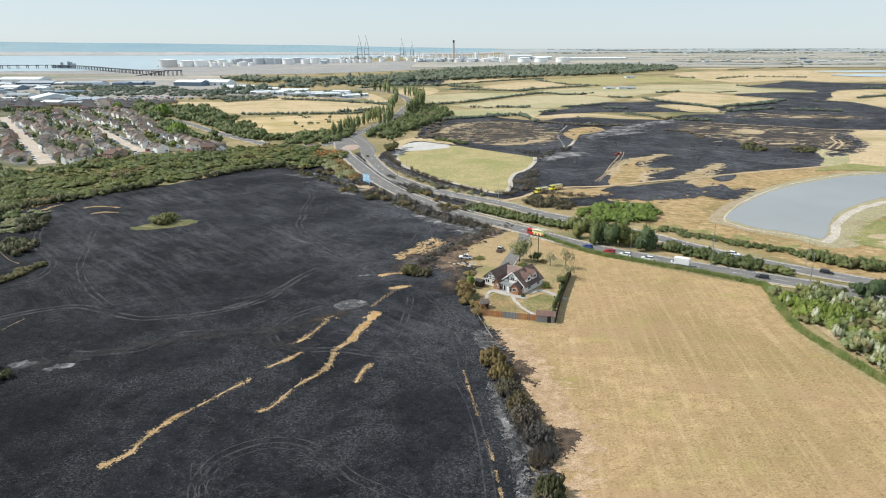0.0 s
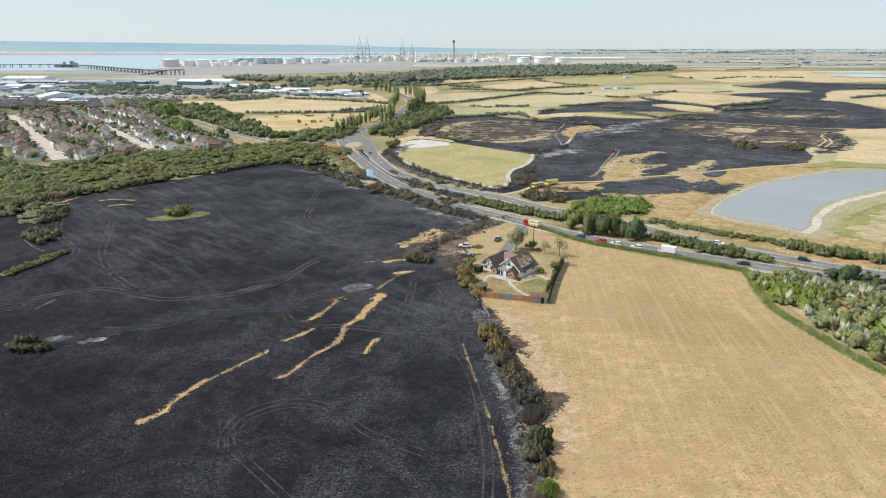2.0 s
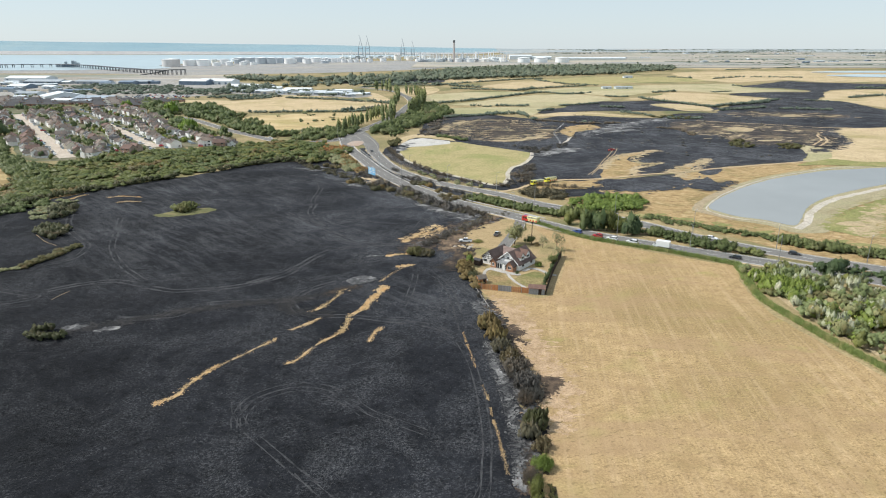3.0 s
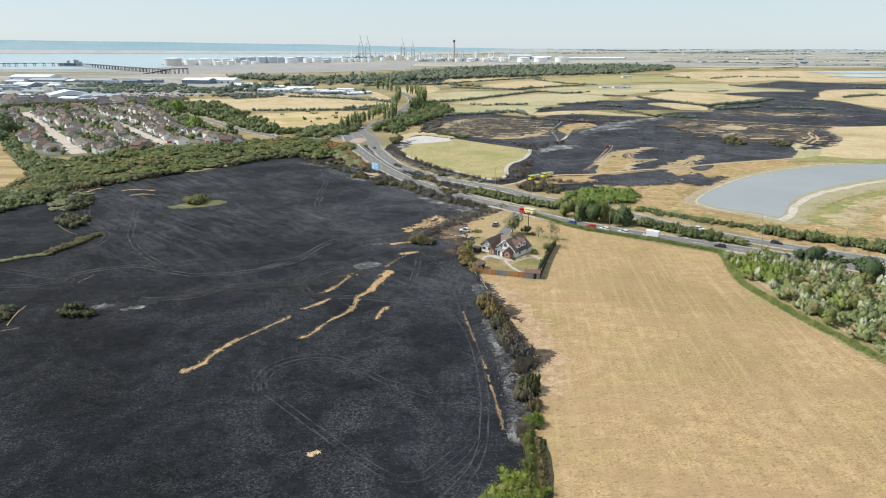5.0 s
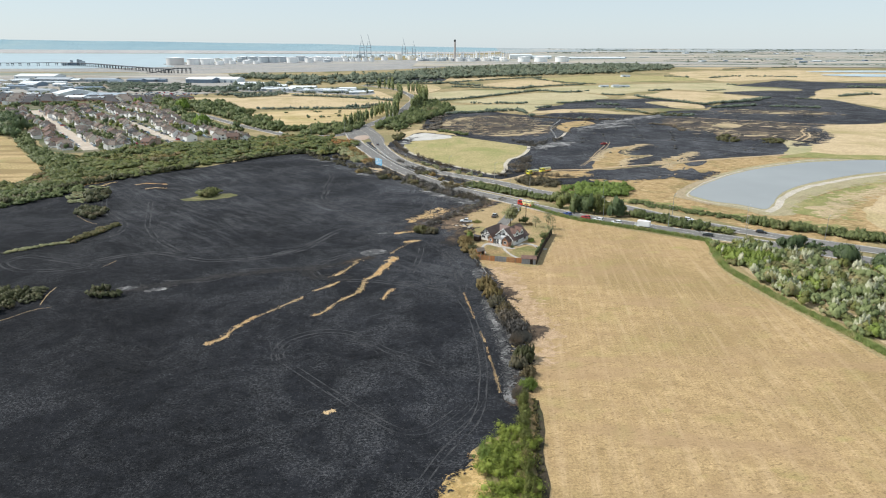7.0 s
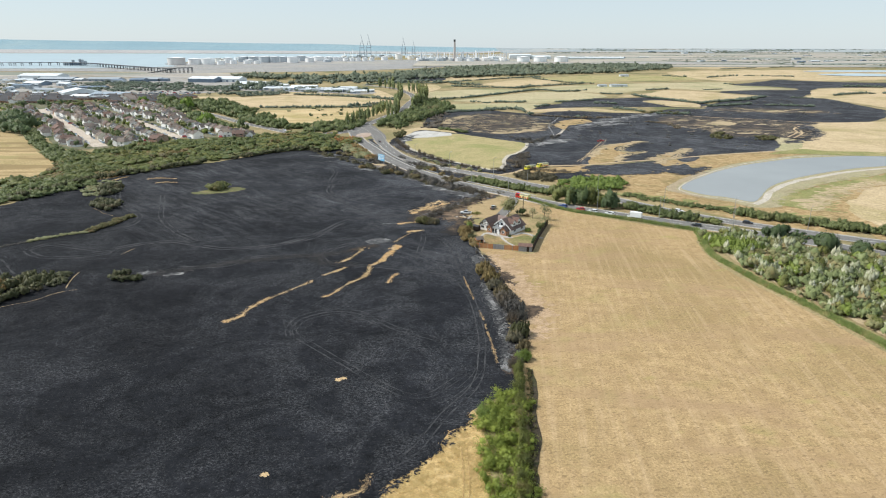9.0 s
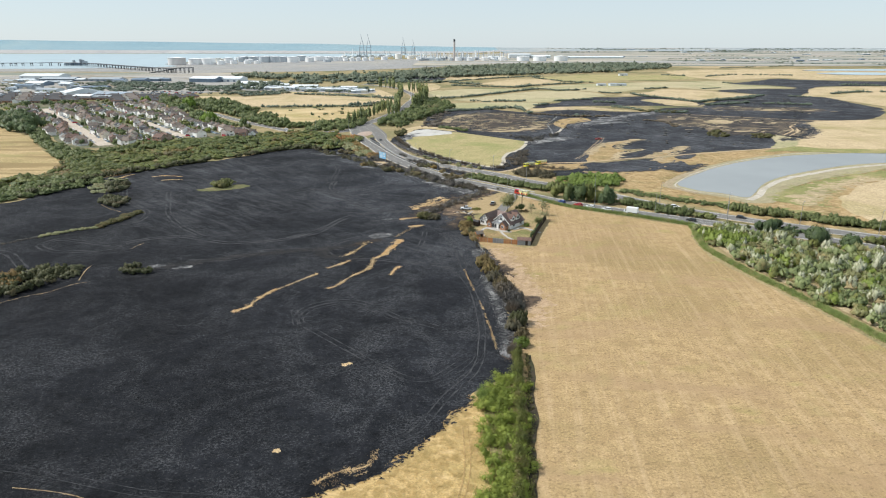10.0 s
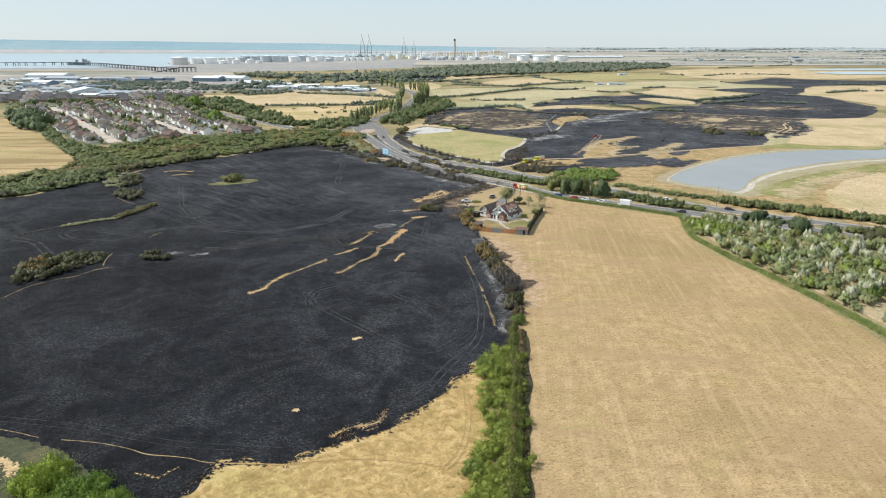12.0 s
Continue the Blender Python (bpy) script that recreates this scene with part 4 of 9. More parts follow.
for n, (pts, mat, label, rag) in enumerate([
        ([(-1, 525), (3, 554), (17, 582), (25, 587), (15, 558), (9, 539), (5, 518)], "fargrass", "unburnt tan grass along a burnt field", 2.5), ([(36, 461), (58, 469), (73, 489), (84, 492), (75, 474), (61, 461), (44, 455)], "fargrass", "unburnt tan strip along a burnt field", 2.0),
        ([(98, 515), (109, 543), (126, 558), (134, 558), (136, 536), (120, 518), (109, 508), (102, 483), (98, 492)], "tanrough", "unburnt tan corner by a pale path", 1.4),
        ([(86, 321), (93, 346), (102, 369), (112, 390), (120, 400), (134, 408), (145, 414), (136, 404), (124, 393), (116, 380), (118, 369), (132, 366), (119, 360), (110, 349), (108, 337), (101, 327), (92, 323)], "tanrough", "unburnt tan grass inside the burn", 0.9),
        ([(127, 337), (143, 357), (166, 380), (157, 366), (146, 352), (140, 341)], "tanrough", "unburnt tan tongue beside the track", 1.0), ([(130, 331), (143, 337), (139, 323), (130, 316), (129, 323)], "tanrough", "unburnt tan patch below the track", 1.0),
        ([(53, 287), (58, 293), (74, 294), (80, 286), (92, 282), (92, 279), (82, 282), (68, 279), (58, 278)], "char", "burnt strip behind the roadside scrub", 1.0),
        ([(210, 574), (242, 591), (267, 566), (304, 543), (326, 525), (313, 502), (305, 472), (273, 435), (259, 435), (259, 445), (233, 440), (220, 445), (215, 461), (221, 489), (200, 508), (199, 536)], "brownscrub", "brown burnt scrub with tan streaks", 2.6),
        ([(241, 532), (256, 543), (264, 528), (253, 511), (239, 515)], "fargrass", "unburnt tan patch in brown scrub", 3.0), ([(298, 659), (360, 668), (407, 649), (399, 619), (356, 619), (328, 628), (300, 638)], "brownscrub", "brown burnt scrub strip with tan streaks", 3.0),
        ([(90, 633), (127, 668), (161, 665), (189, 638), (208, 619), (178, 619), (144, 636), (120, 631), (98, 626)], "paledry", "pale dry field between burnt strips", 1.2), ([(249, 759), (280, 770), (304, 731), (294, 688), (266, 682), (255, 718)], "paledry", "pale dry field between burnt strips", 1.6),
        ([(333, 528), (370, 536), (426, 528), (299, 366), (258, 369), (244, 376), (250, 393), (252, 410), (271, 426), (294, 450), (311, 477), (317, 508)], "paledry", "pale dry field by the lake", 1.5),
        ([(253, 435), (262, 430), (262, 412), (243, 380), (224, 373), (240, 400)], "greendry", "greenish rough bank by the lake", 1.6), ([(243, 380), (260, 371), (299, 366), (289, 352), (249, 356), (228, 360), (212, 360)], "green", "green rushes along the far shore", 1.0)]):
    patch("ground_marsh_patch", pts, Z * 4.0 + 0.004 * n, M[mat], label, rag, 6.0, 0.8)
islands("ground_straw_flecks", [(94, 349), (103, 373), (116, 395), (133, 406), (145, 414), (124, 388), (120, 366), (132, 366), (112, 349), (107, 334)], 1.2, 0.45, 0.3, Z * 6.6, M["fargrass"], "unburnt straw flecks round the tan island", 905, 1.5)
islands("ground_char_flecks", [(81, 311), (84, 300), (75, 294), (92, 291), (111, 293), (126, 301), (134, 293), (152, 312)], 2.0, 0.55, 0.25, Z * 6.6, M["char"], "burnt flecks along the shore", 906, 1.5)
islands("ground_straw_flecks", [(128, 337), (148, 360), (167, 380), (148, 349), (130, 327), (138, 320)], 1.6, 0.45, 0.25, Z * 6.6, M["fargrass"], "straw flecks by the track", 907, 1.5)
islands("ground_straw_flecks", [(211, 562), (250, 550), (287, 528), (312, 508), (294, 463), (265, 455), (243, 477), (223, 508), (223, 461)], 9.0, 0.6, 0.8, Z * 6.7, M["fargrass"], "straw flecks in the brown scrub", 909, 2.2)
islands("ground_straw_flecks", [(293, 649), (339, 649), (367, 638), (400, 628)], 14.0, 1.2, 1.4, Z * 6.7, M["fargrass"], "straw flecks in the brown scrub", 910, 2.2)
islands("ground_char_flecks", [(333, 528), (315, 505), (308, 477), (298, 455), (271, 426), (254, 412)], 3.0, 0.9, 0.4, Z * 6.7, M["char"], "burnt flecks at the edge of the dry field", 911, 1.6)
islands("ground_straw_flecks", [(2, 525), (24, 574), (51, 591), (75, 574), (85, 515), (68, 483), (41, 472), (17, 489), (32, 536), (59, 525)], 9.0, 0.45, 0.35, Z * 6.7, M["fargrass"], "straw flecks in the half burnt field", 912, 2.8)
islands("ground_char_flecks", [(2, 525), (24, 574), (51, 591), (75, 574), (85, 515), (68, 483), (41, 472), (17, 489), (32, 536), (59, 525)], 8.0, 0.6, 0.7, Z * 6.8, M["char"], "burnt flecks in the half burnt field", 914, 2.6)
for k, (pts, s, g) in enumerate((([(114, 492), (134, 521), (156, 543), (194, 587), (223, 609)], 5.0, 0.35), ([(65, 395), (71, 404), (80, 412), (86, 421)], 3.0, 0.18), ([(142, 511), (150, 518), (158, 521)], 1.2, 0.2), ([(-24, 445), (-28, 414)], 1.5, 0.5))):
    islands("ground_ash_drift", pts, s, 0.75, g, Z * 7.2, M["ashdrift"], "pale ash drift on the burnt marsh", 972 + k, 1.7)
ribbon("ground_white_path", [(100, 480), (94, 461), (86, 440)], 2.2, Z * 7, M["mud"], "short pale path", "path", rag=0.2)
ribbon("ground_white_path", [(86, 445), (89, 477), (92, 508), (105, 550), (112, 574)], 1.2, Z * 6.9, M["ashdrift"], "ashy path through the burn", "path", rag=0.4)
for pts in ([(311, 508), (295, 486), (287, 466), (265, 438)], [(296, 477), (285, 455), (268, 435)]):
    ribbon("ground_tan_path", pts, 1.6, Z * 7, M["track"], "thin pale path through the burn", "path", rag=0.5)
islands("ground_ash_strip", [(11.6, 124), (12.3, 116), (13.2, 108), (13.8, 100), (14.2, 92), (14.0, 82), (13.6, 74)], 0.75, 0.075, 0.010, Z * 5, M["ashmix"], "soft grey-white ash under the burnt hedge", 976, 0.7)
islands("ground_ash_strip", [(12.0, 114), (12.6, 111.5), (13.6, 108)], 0.35, 0.085, 0.012, Z * 5.2, M["ashdrift"], "white ash under the burnt hedge", 979, 0.8)
islands("ground_ash_strip", [(9.8, 149), (10.3, 146), (10.8, 142)], 0.6, 0.08, 0.006, Z * 5, M["ashmix"], "soft grey-white ash under the burnt hedge", 977, 0.9)
for k, pts in enumerate(([(-78, 350), (-70, 342)], [(-60, 357), (-56, 360), (-50, 334)], [(-49, 308), (-42, 302)], [(-2, 260), (4, 251)], [(8, 245), (13, 239), (11, 237)], [(-20, 280), (-14, 273)])):
    islands("ground_ash_drift", pts, 0.8, 0.4, 0.07, Z * 7, M["ashmix"], "white ash beside the burnt scrub", 990 + k, 1.3)
islands("ground_bare_soil", [(-42, 320), (-36, 316), (-31, 309), (-38, 312)], 1.0, 0.6, 0.12, Z * 6.2, M["track"], "bare orange soil below the road sign", 998, 1.3)
islands("ground_scorch_flecks", [(-10, 196), (-4, 206), (4, 218), (12, 230), (20, 240)], 2.6, 0.34, 0.035, Z * 2.4, M["scorch"], "scorched brown ground beside the house plot", 1001, 1.3)
islands("ground_scorch_flecks", [(2, 178), (6, 188), (8, 196), (6, 206)], 1.8, 0.3, 0.04, Z * 2.5, M["scorch"], "scorched brown ground beside the house plot", 1002, 1.3)
islands("ground_straw_flecks", [(-14, 209), (-8, 218), (-2, 228), (1, 221), (-6, 212)], 1.0, 0.17, 0.08, Z * 2.7, M["strip"], "unburnt straw grass near the house plot", 1003, 1.3)
islands("ground_char_flecks", [(3, 216), (8, 224), (16, 234), (24, 243)], 1.6, 0.3, 0.07, Z * 2.9, M["char"], "burnt flecks at the edge of the house plot", 1004, 1.3)
ribbon("ground_tan_path", [(240, 591), (266, 574), (302, 556), (326, 539), (354, 536)], 2.4, Z * 7, M["track"], "thin pale path through the burn", "path", rag=0.3)
ribbon("ground_lake_shelf", [(121, 237), (116, 245), (112, 252), (116, 262), (128, 278), (146, 297)], 4.0, Z * 3.3, M["shelf"], "brown drying mud shelf round the lake", "shore", rag=0.25)
ribbon("ground_lake_rim", [(133, 280), (155, 303), (179, 323), (202, 337), (223, 348), (248, 354)], 1.1, Z * 4.6, M["mud"], "pale mud rim of the lake", "shore", rag=0.3)
islands("ground_scorched_margin", [(18, 134), (20, 131), (19, 127), (21, 124)], 0.7, 0.17, 0.06, Z * 2.6, M["scorch"], "scorched brown flecks on the hay field", 893)
islands("ground_ash_drift", [(-8, 266), (-3, 258), (4, 249), (10, 242), (16, 241)], 2.4, 0.4, 0.06, Z * 7, M["ashmix"], "pale ash beside the burnt scrub", 1021, 1.4)
islands("ground_ash_drift", [(-58, 350), (-46, 322), (-30, 298), (-16, 278)], 2.4, 0.34, 0.16, Z * 7, M["ashmix"], "pale ash beside the burnt scrub", 1022, 1.4)
islands("ground_ash_strip", [(13.2, 73.5), (13.7, 71)], 0.35, 0.09, 0.008, Z * 5, M["ashdrift"], "grey-white ash at the hedge's end", 978, 0.9)
islands("ground_scorch_flecks", [(3, 196), (3, 206), (6, 217), (12, 228), (20, 239), (28, 246)], 1.5, 0.3, 0.025, Z * 3.2, M["scorchpale"], "pale scorched soil beside the house plot", 1030, 1.3)
islands("ground_scorch_flecks", [(-32, 156), (-28, 160), (-24, 161)], 1.0, 0.13, 0.03, Z * 3.2, M["scorch"], "brown scorched stalks among the unburnt strips", 1031, 1.3)

# ---- roads ----
ROAD_A = [(240, 96), (190, 128), (158, 146), (134, 165), (117, 177), (102, 186), (84, 197), (64, 210), (52, 219), (39, 233), (27, 246), (17, 256), (5, 269), (-7, 286), (-22, 311), (-36, 342), (-49, 379)] + [(-61, 414), (-68, 440), (-75, 472)]
ROAD_B = [(250, 108), (200, 138), (166, 160), (133, 181), (120, 190), (106, 201), (93, 214), (79, 231), (61, 249), (43, 264), (31, 279), (19, 290), (6, 301), (-8, 316), (-24, 341), (-35, 370)] + [(-46, 412), (-51, 440), (-58, 469), (-67, 495)]
ROAD_C = [(-94, 453), (-83, 459), (-75, 477), (-68, 515), (-61, 550), (-49, 619), (-44, 665), (-41, 725), (-38, 788), (-45, 855), (-55, 902), (-79, 990), (-141, 1082)]
ROAD_D = [(-83, 457), (-96, 453), (-111, 450), (-126, 461), (-151, 489), (-171, 511), (-196, 543), (-219, 574), (-239, 600), (-262, 623)]
R = 0.16
for nm, pts, w, label in (("road_near_carriageway", ROAD_A, 8.2, "grey asphalt dual carriageway, near side"), ("road_far_carriageway", ROAD_B, 7.6, "grey asphalt dual carriageway, far side"),
                          ("road_north", ROAD_C, 9.0, "grey asphalt road between poplars"), ("road_village", ROAD_D, 7.5, "grey asphalt road to the village")):
    ribbon(nm.replace("road", "verge"), pts, w + 1.6, R - 0.06, M["paledry"], "dry grass verge of the road", "verge", rag=0.12)
    ribbon(nm, pts, w, R, M["asphalt"], label)
    for side in (-1, 1):
        ribbon("kerb", pts, 0.18, R, M["concrete"], "pale concrete kerb", "kerb", off=side * (w / 2 + 0.14), thick=0.12)
        ribbon("road_edge_line", pts, 0.22, R + 0.012, M["white_line"], "white edge line on asphalt", "road marking", off=side * (w / 2 - 0.45), step=4.0)
    ribbon("road_lane_dashes", pts, 0.2, R + 0.012, M["white_line"], "white dashed lane line", "road marking", step=2.0, parts=(4, 8))
patch("road_junction", [(-69, 430), (-75, 469), (-70, 498), (-63, 508), (-54, 477), (-46, 445), (-43, 416), (-46, 395), (-52, 421), (-57, 440), (-62, 430), (-61, 412)], R + 0.02, M["asphalt"], "asphalt road junction", 0.2, 8.0, 2.0, "road")
patch("pavement_island", [(-68, 440), (-67, 455), (-61, 459), (-57, 448), (-60, 433)], R + 0.03, M["redpave"], "paved junction island of pale red brick", 0.2, 8.0, 1.5, "traffic island")
ribbon("ground_median_verge", [(102, 192), (88, 203), (70, 222), (52, 240), (34, 259)], 6.0, Z * 3, M["plot"], "dry ground between the carriageways", "verge", rag=0.1)
ribbon("ground_median_strip", [(34, 259), (18, 274), (4, 289), (-12, 308), (-27, 334), (-40, 368), (-50, 402), (-54, 425)], 6.0, Z * 3, M["char"], "scorched ground between the carriageways", "verge", rag=0.1)
ribbon("road_driveway", [(33, 240), (31, 228), (27, 214), (23, 202), (21, 196)], 4.2, R - 0.04, M["asphalt"], "grey tarmac drive to the house", "drive")
ribbon("kerb", [(33, 240), (31, 228), (27, 214), (23, 202), (21, 196)], 0.3, R - 0.04, M["concrete"], "pale kerb of the drive", "kerb", off=2.25, thick=0.1)

# ---- estuary and distance ----
fill("ground_mudflats", spline([(-2600, 1500), (-1400, 1585), (-800, 1590), (-660, 1450), (-500, 1560), (-300, 1640), (-110, 1820), (90, 2100), (300, 2330), (620, 2500), (520, 3000), (-200, 2900), (-700, 2700), (-1000, 2300), (-2600, 2200)], 40, True)[:, :2], 0.3, M["flats"], "grey-brown tidal mudflats", "shore")
fill("water_estuary", spline([(-6000, 1740), (-2600, 1740), (-1300, 1780), (-980, 1840), (-830, 1980), (-980, 2300), (-820, 2800), (-520, 3250), (-240, 3900), (-230, 4660), (-2600, 4660), (-6000, 4660)], 60, True)[:, :2], 0.6, M["estuary"], "wide pale blue estuary water", "water")

patch("ground_shore_marsh", [(-1199, 1175), (-1564, 1537), (-911, 1551), (-618, 1551), (-383, 1468), (-172, 1394), (-161, 1306), (-445, 1348), (-617, 1228)], Z * 2.5, M["far_marsh"], "grey-tan salt marsh along the shore", 6.0, 60.0, 8.0, "shore")

# ---- woods, hedges and scrub ----
rngw = np.random.default_rng(11)
WOOD = [(-300, 205), (-240, 232), (-192, 268), (-168, 297), (-141, 328), (-125, 351), (-99, 373), (-75, 368), (-62, 392), (-62, 418), (-95, 446), (-129, 456), (-148, 425), (-196, 412), (-219, 376), (-240, 350), (-216, 286), (-232, 250), (-300, 225)]
scrub = {"leaf_copse": [], "leaf_copse_olive": [], "leaf_brown": [], "leaf_dark": []}
for x, y, r, h in within(WOOD, 1380, 3.5, 2.3, rngw):
    n = noise.noise(Vector((x * 0.03, y * 0.03, 9.0))) + 0.35 * rngw.normal()
    tall = 1.0 + 0.7 * noise.noise(Vector((x * 0.06, y * 0.06, 2.0)))
    scrub["leaf_brown" if n > 0.72 else "leaf_copse_olive" if n > 0.18 else "leaf_copse" if n > -0.7 else "leaf_dark"].append((x, y, r * rngw.uniform(0.7, 1.3), h * tall * rngw.uniform(0.7, 1.35)))
for kind_of, text in (("leaf_copse", "dense green scrub thicket"), ("leaf_copse_olive", "olive green scrub thicket"), ("leaf_brown", "rust-brown patches in the scrub"), ("leaf_dark", "dark green bushes in the scrub")):
    many("scrub_woodland", [p for p in scrub[kind_of] if p[1] < 345], BUSH_LITE, M[kind_of], text, "scrub", rngw)
    many("scrub_woodland", [p for p in scrub[kind_of] if p[1] >= 345], BUSH_FAR, M[kind_of], text + " towards the junction", "scrub", rngw)
# darker leaves here put the wood's shaded edge into the colour
hedge("scrub_woodland_edge", [(-300, 203), (-235, 226), (-206, 216), (-193, 243), (-183, 275), (-155, 311), (-132, 335), (-116, 358), (-96, 373), (-75, 366)], 3.0, 2.6, 3.2, 2.2, BUSH_MID, M["leaf_olive"], "scrub along the burnt field, darkened as its shaded edge", 12, "scrub")
rngw = np.random.default_rng(13)
ROAD_D_LINE = along(ROAD_D, 6.0)[0]


def off_road(rows, gap=7.0):
    """Keeps the road and its southern side free."""
    out = []
    for p in rows:
        d = np.hypot(*(ROAD_D_LINE - p[:2]).T)
        near = ROAD_D_LINE[d.argmin()]
        if d.min() > (20 if p[1] < near[1] and near[1] < 640 else gap):
            out.append(p)
    return out


many("village_edge_trees", off_road(within([(-185, 475), (-245, 562), (-298, 650), (-345, 722), (-365, 775), (-270, 740), (-215, 640), (-185, 560), (-140, 500), (-128, 478)], 160, 5.0, 6.6, rngw)), BUSH_LITE, M["leaf_dark"], "mixed dark green trees at the village edge", "trees", rngw)
many("village_edge_scrub", off_road(within([(-185, 475), (-245, 562), (-298, 650), (-345, 722), (-270, 740), (-200, 640), (-160, 560), (-125, 500), (-120, 470)], 190, 3.6, 4.6, rngw)), BUSH_LITE, M["leaf"], "green scrub at the village edge", "scrub", rngw)
many("village_lime_trees", dome(-279, 650, 7, 13, rngw) + dome(-212, 520, 7.5, 11, rngw) + dome(-360, 722, 6, 9, rngw), BUSH_LITE, M["leaf_vivid"], "light green trees at the village edge", "trees", rngw)
for mat, count, r, h, text in (("leaf_dark", 230, 2.0, 3.6, "small dark garden trees among the houses"), ("leaf", 190, 1.9, 3.0, "green garden shrubs among the houses"), ("leaf_dark", 26, 4.0, 7.5, "large dark trees among the houses"), ("leaf_bright", 60, 2.0, 3.4, "fresh green garden trees among the houses")):
    many("village_garden_trees", [p for p in within([(-255, 372), (-220, 384), (-195, 428), (-150, 440), (-209, 529), (-325, 689), (-440, 742), (-520, 690), (-400, 540), (-310, 455)], count, r, h, rngw) if min(abs(p[0] * 0.795 + p[1] * 0.607 - n) for n in (45, 101)) > 6.5], BUSH_FAR, M[mat], text, "trees", rngw)
many("village_west_trees", within([(-317, 429), (-336, 471), (-280, 392), (-247, 361), (-228, 347), (-201, 301), (-205, 284), (-224, 313), (-264, 361)], 230, 2.7, 3.0, rngw), BUSH_LITE, M["leaf"], "green scrub behind the village", "scrub", rngw)
many("village_corner_trees", within([(-413, 529), (-428, 563), (-406, 563), (-348, 486), (-321, 435), (-350, 456)], 40, 6.0, 9.0, rngw), BUSH_MID, M["leaf_dark"], "dark trees at the village corner", "trees", rngw)
# road side thickets
many("roadside_thicket", within([(-63, 505), (-48, 498), (-36, 478), (-30, 520), (-8, 585), (10, 650), (-2, 720), (-20, 760), (-30, 700), (-36, 620), (-46, 560)], 260, 4.2, 5.5, rngw), BUSH_LITE, M["leaf"], "green thicket along the road", "scrub", rngw)
many("roadside_bank_scrub", within([(-108, 460), (-80, 464), (-72, 500), (-72, 560), (-84, 540), (-120, 500), (-165, 530), (-185, 570), (-200, 575), (-180, 530), (-150, 490)], 200, 3.2, 4.0, rngw), BUSH_LITE, M["leaf"], "green scrub on the road bank", "scrub", rngw)
for k, (pts, w, s, h, mat, kinds, label) in enumerate([
        ([(13, 273), (22, 266), (35, 254), (47, 246), (59, 238)], 7.0, 2.1, 3.0, "leaf", BUSH_MID, "green hedge between the carriageways"),
        ([(52, 243), (60, 236), (71, 226), (75, 221)], 8.5, 2.5, 4.6, "leaf", BUSH_MID, "tall dark hedge between the carriageways"),
        ([(80, 216), (87, 209), (96, 200), (101, 196)], 8.5, 2.2, 3.4, "leaf", BUSH_MID, "green hedge between the carriageways"),
        ([(103, 195), (109, 190)], 4.5, 2.4, 2.6, "leaf", BUSH_MID, "green hedge between the carriageways"),
        ([(121, 178), (127, 174), (138, 168)], 3.0, 2.0, 2.6, "leaf_dark", BUSH_MID, "dark bushes between the carriageways"),
        ([(152, 158), (170, 147), (200, 128)], 3.0, 2.4, 3.0, "leaf", BUSH_MID, "bushes between the carriageways"),
        ([(86, 240), (100, 228), (112, 219), (123, 209)], 7.0, 1.6, 1.5, "leaf", BUSH_MID, "low green hedge beyond the road"),
        ([(124, 205), (131, 198), (142, 192), (152, 186), (164, 178), (178, 168), (200, 154)], 8.0, 2.2, 3.4, "leaf", BUSH_MID, "green hedge beyond the road"),
        ([(-66, 396), (-60, 380), (-54, 358), (-44, 334)], 8.0, 2.2, 2.4, "leaf_brown", BUSH_LITE, "scorched brown scrub beside the road"),
        ([(-44, 330), (-36, 312), (-20, 290), (-6, 270), (6, 252)], 7.5, 1.9, 2.9, "leaf_black", BUSH_BARE, "burnt dark scrub beside the road"),
        ([(8, 252), (14, 244), (22, 238)], 9.0, 2.0, 2.2, "leaf_black", BUSH_TWIG, "burnt black scrub at the field corner"),
        ([(10, 284), (-2, 298), (-16, 318), (-28, 345)], 3.0, 1.8, 2.0, "leaf_black", BUSH_TWIG, "burnt bushes between the carriageways"),
        ([(34, 300), (14, 312), (-4, 338), (-20, 368), (-30, 395), (-36, 420)], 4.0, 1.8, 1.8, "leaf_black", BUSH_TWIG, "burnt bushes beside the road"),
        ([(50, 345), (48, 325), (44, 308), (56, 300), (70, 296)], 6.0, 2.0, 2.0, "leaf_black", BUSH_TWIG, "burnt bushes by the track"),
        ([(11, 152), (13, 138), (14, 122), (16, 108), (18, 94), (17, 82), (16, 72)], 2.8, 1.4, 2.0, "leaf_black", BUSH_TWIG, "burnt hedge of bare black twigs"),
        ([(12, 160), (9, 170), (8, 182), (11, 190)], 4.0, 1.7, 2.6, "leaf_tan", BUSH_LITE, "scorched brown bushes beside the house"),
        ([(-70, 386), (-62, 368), (-50, 342)], 10.0, 2.4, 2.6, "leaf_grey", BUSH_LITE, "grey-green scrub beside the burnt field"),
        ([(-6, 202), (4, 216), (12, 228), (20, 236)], 7.0, 1.6, 1.4, "leaf_black", BUSH_TWIG, "burnt scrub beside the house plot"),
        ([(-16, 296), (-4, 282), (4, 270)], 5.0, 1.7, 1.8, "leaf_scorch", BUSH_BARE, "scorched grey-brown bushes beside the road")]):
    hedge("hedgerow", pts, w, s, h, 1.9, kinds, M[mat], label, 40 + k)
rngw = np.random.default_rng(75)
many("roadside_green_scrub", within([(56, 264), (66, 272), (77, 278), (90, 276), (92, 262), (87, 254), (73, 246), (60, 252)], 110, 2.4, 2.8, rngw), BUSH_MID, M["leaf_bright"], "fresh green scrub beyond the road", "scrub", rngw)
